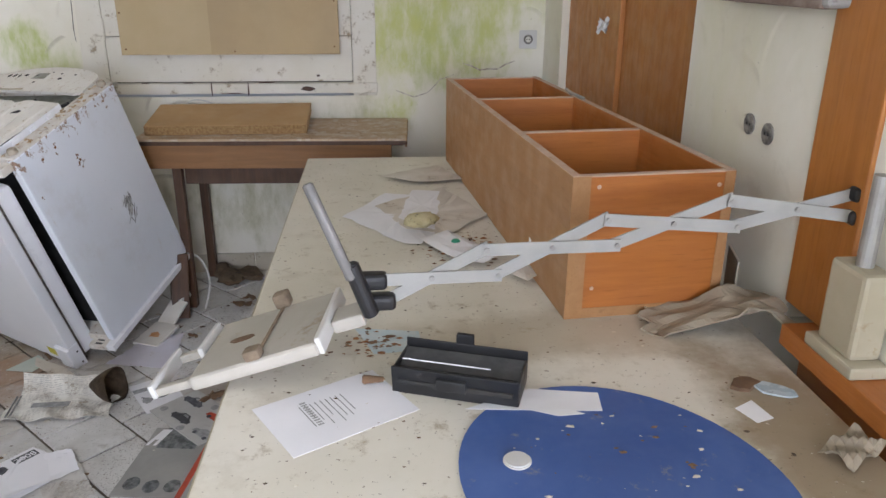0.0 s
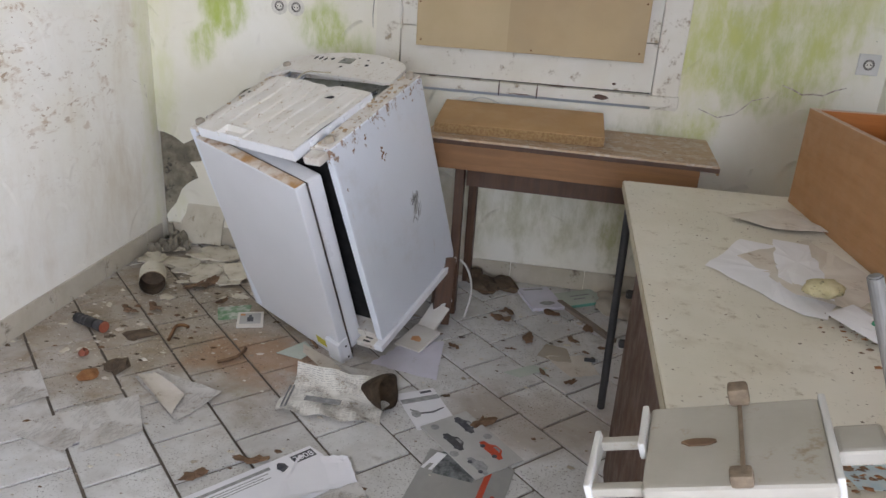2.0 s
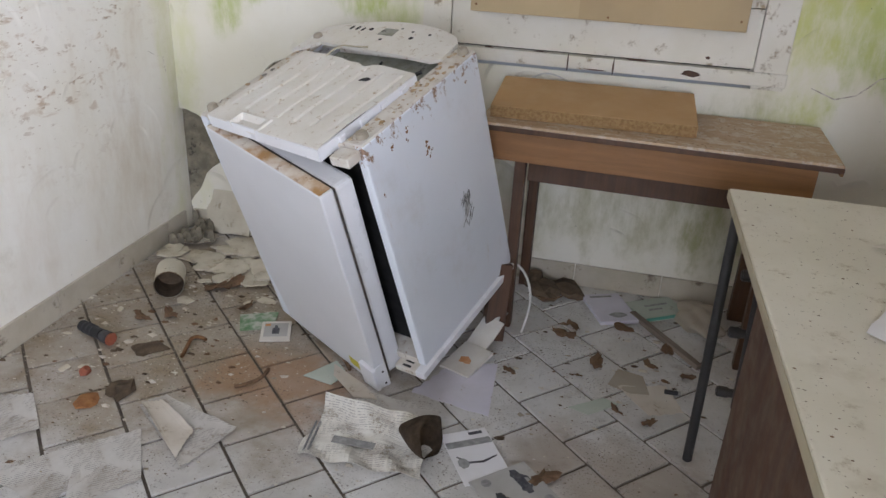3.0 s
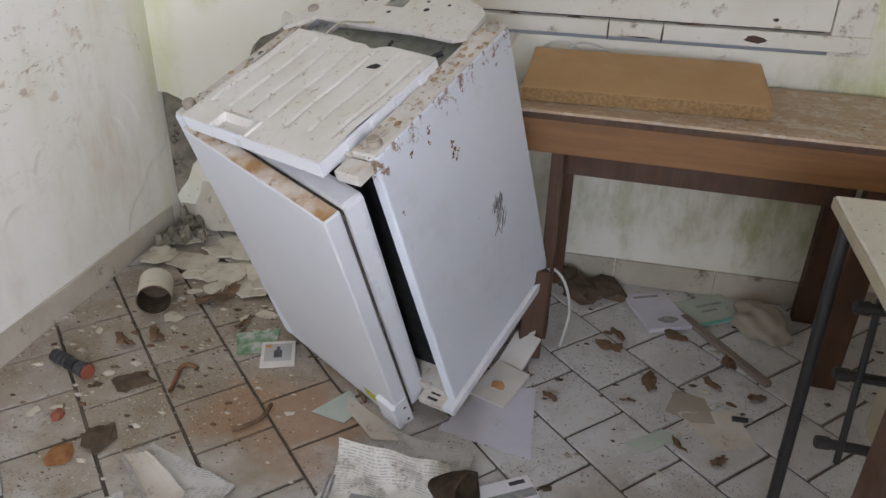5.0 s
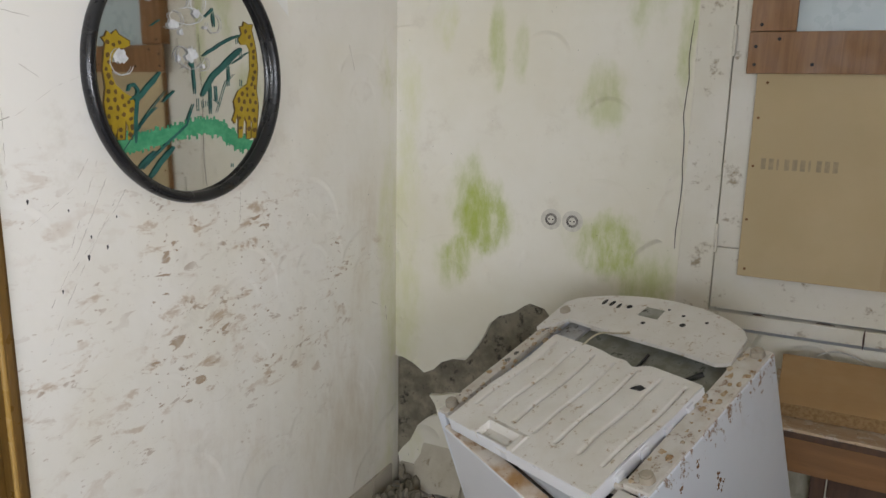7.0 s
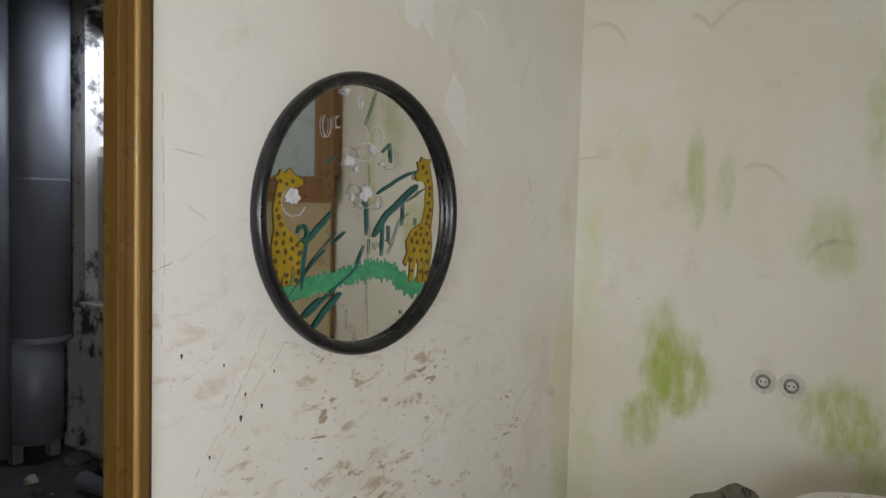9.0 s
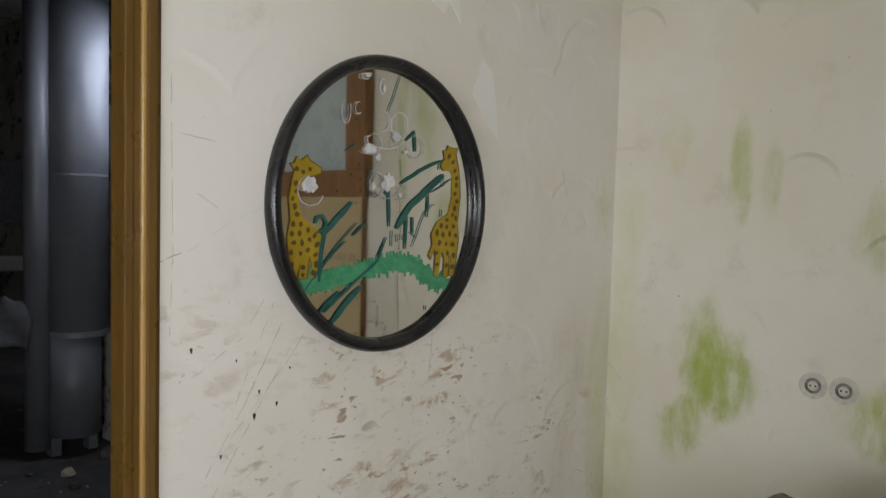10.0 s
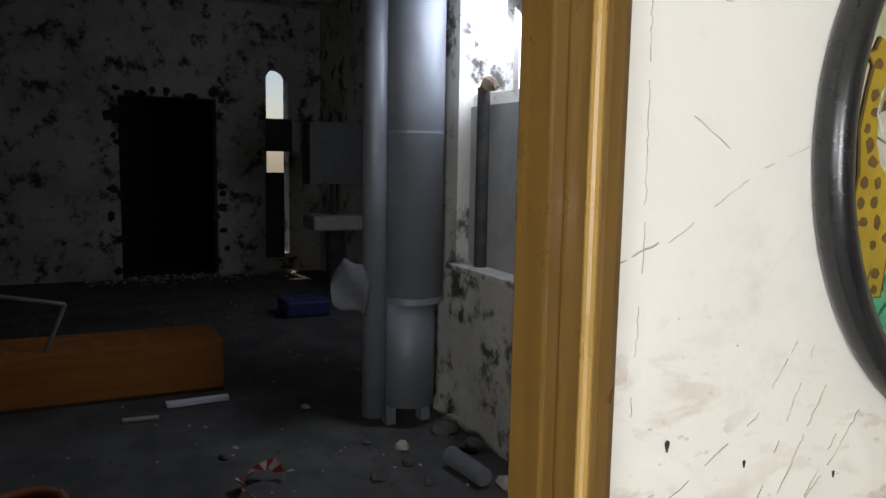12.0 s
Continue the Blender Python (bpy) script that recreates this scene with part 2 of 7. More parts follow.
def fridge_side_material():
    """White enamel, flaked and rusted near the upper edge, with a few rust specks and runs below."""
    k = Nodes("white_enamel_rusted", 0.42)
    col = k.mix(k.ramp(k.noise(2), 0.35, 0.68), (0.76, 0.79, 0.84), (0.71, 0.74, 0.79))
    split = k.tree.nodes.new("ShaderNodeSeparateXYZ")
    k.link(k.co, split.inputs[0])
    near = k.ramp(split.outputs["Z"], -0.13, 0.0, 0.0, 0.17)
    runs = k.ramp(k.noise(26, 6, 0.7, (1, 1, 0.22)), 0.60, 0.78, 0, 0.45)
    col = k.mix(runs, col, (0.50, 0.40, 0.30))
    col = k.mix(k.ramp(k.noise(5, 7, 0.7), 0.52, 0.75, 0, 0.28), col, (0.50, 0.47, 0.43))
    grime = k.math("ADD", k.noise(30, 8, 0.75), near)
    col = k.mix(k.ramp(grime, 0.685, 0.74, 0, 0.9), col, (0.24, 0.12, 0.045))
    col = k.mix(k.ramp(k.noise(70, 5, 0.7), 0.68, 0.73, 0, 0.8), col, (0.22, 0.15, 0.09))
    k.bump(k.noise(30, 8, 0.75), 0.06, 0.002)
    return k.done(col, k.ramp(k.noise(6), 0.3, 0.7, 0.36, 0.6))


GREEN = (0.36, 0.44, 0.06)
PALE_GREEN = (0.56, 0.58, 0.20)
M_WEST = plaster("west_plaster", splatter=True, arcs=0.35, mould_and_shade=(((-2.6, 3.64, 0.8), (0.3, 0.10, 0.9), PALE_GREEN, 0.4),), base=(0.79, 0.75, 0.65), base2=(0.84, 0.81, 0.74))
M_NORTH = plaster("north_plaster", mould_and_shade=(
    ((-2.223, 3.68, 1.116), (0.12, 0.3, 0.12), GREEN, 0.85),
    ((-2.30, 3.68, 1.16), (0.08, 0.3, 0.18), GREEN, 0.6),
    ((-2.345, 3.68, 0.95), (0.09, 0.3, 0.10), GREEN, 0.8),
    ((-1.81, 3.68, 1.065), (0.14, 0.3, 0.11), GREEN, 0.85),
    ((-1.66, 3.68, 0.95), (0.09, 0.3, 0.14), GREEN, 0.6),
    ((-2.207, 3.68, 1.70), (0.035, 0.3, 0.14), GREEN, 0.55),
    ((-2.12, 3.68, 1.69), (0.03, 0.3, 0.12), GREEN, 0.4),
    ((-1.71, 3.68, 1.88), (0.09, 0.3, 0.20), GREEN, 0.5),
    ((-1.83, 3.68, 1.56), (0.09, 0.3, 0.12), GREEN, 0.45),
    ((-2.40, 3.68, 1.80), (0.05, 0.3, 0.10), PALE_GREEN, 0.5),
    ((-1.585, 3.68, 1.95), (0.03, 0.3, 0.5), GREEN, 0.6),
    # Next two: the dimness under the table painted in, with its greenish streaks.
    ((-0.75, 3.68, 0.40), (0.55, 0.3, 0.30), (0.40, 0.38, 0.21), 0.75),
    ((-0.35, 3.68, 0.45), (0.22, 0.3, 0.40), (0.34, 0.34, 0.14), 0.7),
    ((-2.56, 3.68, 0.85), (0.08, 0.3, 0.9), PALE_GREEN, 0.4),
    ((0.02, 3.68, 1.10), (0.34, 0.3, 0.26), GREEN, 0.75),
    ((-0.22, 3.68, 1.20), (0.12, 0.3, 0.6), PALE_GREEN, 0.8),
    ((0.2, 3.68, 1.35), (0.45, 0.3, 0.4), PALE_GREEN, 0.7),
))
M_EAST = plaster("east_plaster", arcs=0.25, mould_and_shade=(((0.47, 1.8, 1.2), (0.3, 0.25, 0.3), PALE_GREEN, 0.15),))
M_SOUTH = plaster("south_plaster")
M_CEIL = worn("ceiling_paint", (0.72, 0.70, 0.63), (0.62, 0.59, 0.50), 2.0, 0.85, dirt=(0.35, 0.30, 0.22), dirt_amount=0.3)
M_BRICK = worn("bare_masonry", (0.15, 0.13, 0.095), (0.29, 0.255, 0.19), 12, 0.95, dirt=(0.05, 0.043, 0.034), dirt_amount=0.62, bump=0.8)
M_FRAME_PAINT = worn("cream_window_paint", (0.70, 0.66, 0.56), (0.76, 0.73, 0.66), 3, 0.6, dirt=(0.32, 0.25, 0.16), dirt_amount=0.54, dirt_scale=13)
M_CARD = worn("tan_cardboard", (0.50, 0.39, 0.23), (0.55, 0.43, 0.26), 2.5, 0.85, dirt=(0.40, 0.30, 0.17), dirt_amount=0.25, dirt_scale=6)
M_BROWN_WOOD = wood("brown_window_wood", (0.20, 0.095, 0.035), (0.30, 0.15, 0.06), "z", 5, 0.5)
M_JAMB = wood("ochre_jamb_wood", (0.125, 0.065, 0.014), (0.17, 0.09, 0.02), "z", 4, 0.35)
M_JAMB_BEAD = wood("ochre_bead_wood", (0.36, 0.21, 0.055), (0.43, 0.26, 0.075), "z", 4, 0.3)
M_ORANGE = wood("orange_veneer", (0.36, 0.115, 0.022), (0.47, 0.165, 0.035), "y", 3.0, 0.42)
M_ORANGE_UP = wood("orange_veneer_upright", (0.36, 0.13, 0.025), (0.46, 0.18, 0.04), "z", 3.0, 0.42)
M_EDGE = worn("worn_shelf_edge", (0.50, 0.33, 0.22), (0.58, 0.42, 0.32), 20, 0.5, dirt=(0.3, 0.16, 0.08), dirt_amount=0.4)
M_SIDE_PANEL = wood("tan_shelf_side", (0.34, 0.17, 0.065), (0.40, 0.21, 0.09), "y", 3.0, 0.45, dirt=(0.26, 0.13, 0.05), dirt_amount=0.4)
M_DESK = desk_material()
M_FRIDGE_SIDE = fridge_side_material()
M_DARK_WOOD = wood("dark_brown_wood", (0.06, 0.028, 0.014), (0.10, 0.045, 0.02), "z", 4, 0.55)
M_APRON = wood("brown_apron_wood", (0.20, 0.09, 0.028), (0.27, 0.125, 0.04), "x", 4, 0.5)
M_TABLETOP = wood("worn_table_top", (0.42, 0.29, 0.18), (0.50, 0.37, 0.25), "x", 4, 0.6, dirt=(0.58, 0.52, 0.44), dirt_amount=0.8)
M_BOARD = worn("tan_chipboard", (0.44, 0.27, 0.12), (0.48, 0.30, 0.14), 5, 0.7, dirt=(0.52, 0.38, 0.2), dirt_amount=0.2)
M_CHIP = worn("raw_chip_edge", (0.38, 0.24, 0.11), (0.26, 0.15, 0.06), 90, 0.95, bump=0.8)
M_BLACK = worn("black_steel", (0.015, 0.014, 0.014), (0.03, 0.027, 0.025), 9, 0.45, dirt=(0.10, 0.085, 0.07), dirt_amount=0.3)
M_BLACK_PLASTIC = worn("black_plastic", (0.012, 0.012, 0.013), (0.02, 0.02, 0.021), 9, 0.42, dirt=(0.10, 0.09, 0.08), dirt_amount=0.15, dirt_scale=60)
M_ENAMEL = worn("white_enamel", (0.74, 0.77, 0.82), (0.70, 0.73, 0.78), 2, 0.48, dirt=(0.33, 0.25, 0.17), dirt_amount=0.17, dirt_scale=24, bump=0.02)
M_DOOR_ENAMEL = worn("grey_white_enamel", (0.68, 0.68, 0.70), (0.65, 0.65, 0.66), 1.2, 0.5, dirt=(0.40, 0.32, 0.23), dirt_amount=0.08, dirt_scale=40, bump=0.02)
M_RUST = worn("rusted_white_paint", (0.68, 0.65, 0.60), (0.58, 0.52, 0.44), 14, 0.7, dirt=(0.24, 0.12, 0.045), dirt_amount=0.58, dirt_scale=36, bump=0.4)
M_PLASTIC_DIRTY = worn("dirty_white_plastic", (0.72, 0.69, 0.64), (0.66, 0.62, 0.55), 9, 0.5, dirt=(0.38, 0.27, 0.16), dirt_amount=0.52, dirt_scale=48, bump=0.2)
M_LINER = worn("white_plastic_liner", (0.78, 0.78, 0.80), (0.74, 0.74, 0.75), 4, 0.35, dirt=(0.4, 0.33, 0.25), dirt_amount=0.15)
M_GASKET = worn("dark_gasket", (0.03, 0.03, 0.03), (0.16, 0.13, 0.10), 40, 0.8)
# Near-black for the shade inside holes, slots and voids; also ink, nails, pipes.
M_INSIDE = worn("near_black", (0.02, 0.02, 0.02), (0.05, 0.045, 0.04), 10, 0.9)
M_GROUT = worn("dark_grout", (0.11, 0.09, 0.07), (0.17, 0.14, 0.11), 20, 0.95, bump=0.5)
M_STEEL = worn("brushed_grey_steel", (0.32, 0.31, 0.29), (0.40, 0.39, 0.36), 12, 0.42, 0.6, dirt=(0.22, 0.18, 0.13), dirt_amount=0.2)
M_ARM = worn("pale_painted_steel", (0.34, 0.335, 0.305), (0.40, 0.39, 0.36), 10, 0.5, 0.0, dirt=(0.3, 0.26, 0.2), dirt_amount=0.15)
M_BEIGE = worn("beige_plastic", (0.40, 0.35, 0.24), (0.45, 0.40, 0.29), 6, 0.55, dirt=(0.34, 0.26, 0.15), dirt_amount=0.45)
M_TRAY = worn("grimy_beige_plastic", (0.36, 0.335, 0.28), (0.42, 0.39, 0.335), 6, 0.6, dirt=(0.28, 0.22, 0.14), dirt_amount=0.45, dirt_scale=18)
M_ROD = worn("dull_dark_steel", (0.13, 0.125, 0.115), (0.18, 0.17, 0.16), 12, 0.5, dirt=(0.08, 0.07, 0.055), dirt_amount=0.3)
M_WHITE_PLASTIC = worn("white_plastic", (0.56, 0.55, 0.52), (0.62, 0.61, 0.58), 6, 0.4, dirt=(0.4, 0.35, 0.28), dirt_amount=0.2)
M_PAPER = worn("white_paper", (0.78, 0.77, 0.79), (0.74, 0.73, 0.74), 6, 0.85, dirt=(0.55, 0.48, 0.38), dirt_amount=0.3, dirt_scale=9)
M_OLD_PAPER = worn("soiled_paper", (0.62, 0.57, 0.50), (0.56, 0.50, 0.42), 8, 0.9, dirt=(0.28, 0.21, 0.14), dirt_amount=0.5, dirt_scale=9)
M_BLUE = worn("blue_desk_mat", (0.040, 0.095, 0.29), (0.065, 0.125, 0.33), 5, 0.6, dirt=(0.20, 0.21, 0.26), dirt_amount=0.48, dirt_scale=24)
# Duct and side-room floor colours are lowered to keep that room dim.
M_DUCT = worn("dimmed_grey_duct_paint", (0.15, 0.157, 0.168), (0.115, 0.12, 0.13), 2, 0.42, dirt=(0.12, 0.11, 0.10), dirt_amount=0.3, dirt_scale=9)
# Mould stains; their dark share is also raised to dim these walls.
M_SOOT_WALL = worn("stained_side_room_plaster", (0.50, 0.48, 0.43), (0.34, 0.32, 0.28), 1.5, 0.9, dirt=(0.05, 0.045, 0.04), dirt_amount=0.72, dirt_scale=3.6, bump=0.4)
M_DIM_FLOOR = worn("dusty_dimmed_floor", (0.055, 0.052, 0.047), (0.10, 0.094, 0.085), 2.5, 0.95, dirt=(0.05, 0.045, 0.04), dirt_amount=0.5, dirt_scale=8, bump=0.5)

M_PATCH = worn("white_paint_patch", (0.86, 0.84, 0.79), (0.84, 0.82, 0.77), 4, 0.7, bump=0.1)
M_SKIRT = worn("beige_skirting_glaze", (0.52, 0.47, 0.38), (0.44, 0.39, 0.30), 6, 0.5, dirt=(0.16, 0.12, 0.08), dirt_amount=0.5, dirt_scale=10)
M_CARD2 = worn("tan_cardboard_overlap", (0.45, 0.34, 0.20), (0.50, 0.38, 0.22), 2.5, 0.85)
M_RUSTY = worn("rust", (0.16, 0.075, 0.03), (0.25, 0.13, 0.055), 30, 0.9, bump=0.4)
M_STAMP = worn("grey_stamp_ink", (0.33, 0.27, 0.18), (0.42, 0.33, 0.21), 60, 0.9)
M_DULL_PANE = worn("dull_blue_pane", (0.42, 0.50, 0.52), (0.48, 0.55, 0.56), 3, 0.35, dirt=(0.3, 0.34, 0.33), dirt_amount=0.3)
M_ORANGE_X = wood("orange_veneer_across", (0.36, 0.115, 0.022), (0.47, 0.165, 0.035), "x", 3.0, 0.42)
M_CRUMB = worn("rust_and_foam", (0.42, 0.27, 0.13), (0.55, 0.45, 0.33), 40, 0.95, dirt=(0.14, 0.08, 0.04), dirt_amount=0.6, dirt_scale=60, bump=0.5)
M_MOSS = worn("grey_green_grime", (0.24, 0.24, 0.19), (0.34, 0.34, 0.30), 25, 0.9, dirt=(0.08, 0.08, 0.06), dirt_amount=0.5, bump=0.4)
M_SCUFF = worn("grey_scuff", (0.36, 0.36, 0.35), (0.55, 0.55, 0.55), 70, 0.7)
M_CHANNEL = worn("sooty_white_enamel", (0.62, 0.63, 0.66), (0.46, 0.45, 0.44), 14, 0.6, dirt=(0.13, 0.11, 0.09), dirt_amount=0.6, dirt_scale=24, bump=0.3)
M_RUST_HEAVY = worn("heavy_rust", (0.40, 0.22, 0.085), (0.66, 0.60, 0.52), 9, 0.9, dirt=(0.22, 0.10, 0.035), dirt_amount=0.6, dirt_scale=25, bump=0.5)
M_YELLOW = worn("yellow_label_print", (0.55, 0.47, 0.04), (0.50, 0.44, 0.05), 60, 0.6, dirt=(0.1, 0.09, 0.02), dirt_amount=0.6, dirt_scale=80)
M_GLOSS_BLACK = worn("glossy_black_rim", (0.012, 0.012, 0.013), (0.016, 0.016, 0.017), 5, 0.22, bump=0.0)
M_MIRROR = Nodes("mirror_silver", 0.03, 1.0).done((0.80, 0.80, 0.77))
M_GREEN_PAINT = worn("green_glass_paint", (0.03, 0.26, 0.12), (0.07, 0.36, 0.18), 40, 0.5)
M_YELLOW_PAINT = worn("yellow_glass_paint", (0.34, 0.23, 0.010), (0.42, 0.29, 0.018), 30, 0.45)
M_BROWN_PAINT = worn("brown_glass_paint", (0.09, 0.05, 0.012), (0.14, 0.075, 0.02), 30, 0.5)
M_TEAL_PAINT = worn("teal_glass_paint", (0.010, 0.085, 0.075), (0.02, 0.12, 0.10), 30, 0.4)
M_CHIPPED = worn("chipped_mirror", (0.72, 0.73, 0.73), (0.55, 0.56, 0.56), 60, 0.5, bump=0.5)
M_CRACK = worn("crack_glint", (0.34, 0.34, 0.33), (0.6, 0.6, 0.6), 60, 0.3)
M_SOCKET_RIM = worn("grey_white_socket", (0.66, 0.63, 0.55), (0.56, 0.53, 0.46), 60, 0.5)
M_SOOT_RECESS = worn("soot_and_recess_grey", (0.10, 0.09, 0.08), (0.28, 0.26, 0.23), 60, 0.8)
M_GRIMY_GREY = worn("grimy_grey_metal", (0.25, 0.245, 0.23), (0.33, 0.32, 0.30), 9, 0.6, dirt=(0.12, 0.09, 0.07), dirt_amount=0.5, dirt_scale=18)
M_RUSTY_GREY = worn("rust_stained_strip", (0.18, 0.12, 0.09), (0.28, 0.22, 0.18), 20, 0.8)
M_WEBBING = worn("frayed_brown_webbing", (0.17, 0.125, 0.085), (0.24, 0.18, 0.12), 60, 0.95, bump=0.8)
M_LEAF = worn("dead_brown_leaf", (0.13, 0.075, 0.04), (0.21, 0.125, 0.07), 25, 0.9, bump=0.5)
M_INK = worn("dark_print", (0.06, 0.06, 0.07), (0.12, 0.12, 0.13), 80, 0.9)
M_GREY_INK = worn("grey_print", (0.24, 0.24, 0.24), (0.36, 0.36, 0.35), 60, 0.8)
M_RED_INK = worn("red_print", (0.50, 0.07, 0.025), (0.42, 0.06, 0.03), 40, 0.7)
M_DARK_GREY = worn("dusty_dark_grey", (0.05, 0.05, 0.052), (0.075, 0.075, 0.075), 20, 0.7)
M_SPONGE = worn("mouldy_sponge", (0.50, 0.44, 0.26), (0.40, 0.34, 0.18), 30, 0.95, dirt=(0.08, 0.07, 0.04), dirt_amount=0.6, dirt_scale=50, bump=0.8)
M_GREEN_PLASTIC = worn("green_plastic", (0.02, 0.28, 0.16), (0.03, 0.33, 0.2), 9, 0.4)
M_PALE_BLUE = worn("faded_blue_print", (0.50, 0.62, 0.66), (0.62, 0.68, 0.68), 30, 0.8, dirt=(0.3, 0.38, 0.42), dirt_amount=0.4)
M_GREY_CARD = worn("grey_brown_card", (0.36, 0.31, 0.24), (0.42, 0.37, 0.30), 6, 0.9, dirt=(0.25, 0.2, 0.14), dirt_amount=0.4)
M_OLD_CARD = worn("old_brown_card", (0.26, 0.21, 0.15), (0.34, 0.29, 0.21), 7, 0.9, dirt=(0.14, 0.10, 0.06), dirt_amount=0.5, dirt_scale=16)
M_FILM = worn("clear_film", (0.70, 0.71, 0.72), (0.62, 0.62, 0.62), 20, 0.25)
M_FILM_BLUE = worn("bluish_film", (0.38, 0.46, 0.50), (0.45, 0.52, 0.55), 20, 0.25)
def printed_paper(name, a, b, ink, dirt, roughness=0.8):
    """Dirty paper with columns of faint, unreadable print."""
    k = Nodes(name, roughness)
    col = k.mix(k.ramp(k.noise(9), 0.35, 0.68), a, b)
    rows = k.tree.nodes.new("ShaderNodeTexWave")
    rows.wave_type, rows.bands_direction = "BANDS", "Y"
    rows.inputs["Scale"].default_value, rows.inputs["Distortion"].default_value = 52.0, 0.4
    k.link(k.co, rows.inputs["Vector"])
    lines = k.math("MULTIPLY", k.ramp(rows.outputs["Fac"], 0.55, 0.8), k.ramp(k.noise(130, 2, 0.5, (1, 0.3, 1)), 0.40, 0.55))
    blocks = k.ramp(k.noise(11, 1, 0.4, (0.7, 1.4, 1)), 0.42, 0.48)
    col = k.mix(k.math("MULTIPLY", k.math("MULTIPLY", lines, blocks), 0.6), col, ink)
    col = k.mix(k.ramp(k.noise(24, 8, 0.74), 0.54, 0.68, 0, 0.85), col, dirt)
    col = k.mix(k.ramp(k.noise(6, 6, 0.7), 0.50, 0.72, 0, 0.5), col, dirt)
    k.bump(k.noise(22, 5, 0.6), 0.35, 0.004)
    return k.done(col)


M_WET_PAPER = printed_paper("soggy_grey_paper", (0.60, 0.58, 0.55), (0.50, 0.47, 0.43), (0.22, 0.21, 0.20), (0.25, 0.20, 0.155))
M_LILAC = worn("lilac_white_paper", (0.66, 0.64, 0.72), (0.60, 0.58, 0.64), 6, 0.8, dirt=(0.34, 0.26, 0.18), dirt_amount=0.42, dirt_scale=12)
M_NEWS = printed_paper("cream_newsprint", (0.70, 0.68, 0.62), (0.62, 0.59, 0.53), (0.25, 0.24, 0.23), (0.24, 0.19, 0.14))
M_EARTH = worn("dark_earth", (0.075, 0.05, 0.03), (0.13, 0.09, 0.055), 30, 0.95, bump=0.8)
M_GREY_PRINT = worn("grey_print_paper", (0.40, 0.39, 0.37), (0.46, 0.45, 0.43), 8, 0.6, dirt=(0.28, 0.25, 0.22), dirt_amount=0.35, dirt_scale=20)
M_GREY_PRINT2 = worn("mid_grey_print", (0.27, 0.265, 0.25), (0.33, 0.32, 0.30), 6, 0.6, dirt=(0.2, 0.18, 0.16), dirt_amount=0.35, dirt_scale=20)
M_PHOTO = worn("dark_photo_print", (0.06, 0.065, 0.065), (0.22, 0.23, 0.23), 45, 0.5)
M_PAPER_CLEAN = worn("clean_white_paper", (0.80, 0.79, 0.82), (0.77, 0.76, 0.79), 5, 0.85)
M_OLD_WHITE = worn("old_white_card", (0.70, 0.67, 0.62), (0.64, 0.60, 0.54), 9, 0.8, dirt=(0.40, 0.32, 0.22), dirt_amount=0.3, dirt_scale=20)
M_ORANGE_INK = worn("orange_print", (0.55, 0.24, 0.09), (0.62, 0.36, 0.2), 40, 0.8)
M_GREEN_PRINT = worn("green_print_wrapper", (0.12, 0.26, 0.12), (0.55, 0.56, 0.50), 24, 0.7)
M_PALE_GREEN_CARD = worn("pale_green_card", (0.42, 0.48, 0.41), (0.50, 0.54, 0.47), 8, 0.5, dirt=(0.25, 0.24, 0.18), dirt_amount=0.4)
M_GREEN_PLASTIC2 = worn("sea_green_plastic", (0.10, 0.36, 0.28), (0.14, 0.42, 0.33), 9, 0.4)
M_GREY_WOOD = wood("weathered_wood", (0.17, 0.13, 0.10), (0.25, 0.20, 0.16), "x", 6, 0.8)
M_TIN = worn("cream_enamel_tin", (0.60, 0.55, 0.44), (0.66, 0.62, 0.52), 8, 0.45, dirt=(0.22, 0.12, 0.05), dirt_amount=0.45, dirt_scale=26)
M_RED_BROWN = worn("red_brown", (0.26, 0.07, 0.035), (0.34, 0.11, 0.06), 20, 0.6)
M_SLAB = worn("cream_plaster_lump", (0.66, 0.61, 0.50), (0.54, 0.48, 0.37), 9, 0.9, dirt=(0.30, 0.24, 0.16), dirt_amount=0.5, dirt_scale=22, bump=0.5, random_tone=0.25)
M_ORANGE_BARK = worn("orange_bark", (0.33, 0.15, 0.05), (0.24, 0.10, 0.035), 30, 0.9, bump=0.5)
M_DARK_BLUE = worn("dark_blue_plastic", (0.02, 0.022, 0.10), (0.03, 0.03, 0.13), 6, 0.5)
M_HOSE = worn("orange_rubber_hose", (0.34, 0.10, 0.035), (0.26, 0.075, 0.03), 20, 0.6)
M_RED_TAPE = worn("red_tape", (0.50, 0.035, 0.045), (0.42, 0.03, 0.04), 20, 0.45)


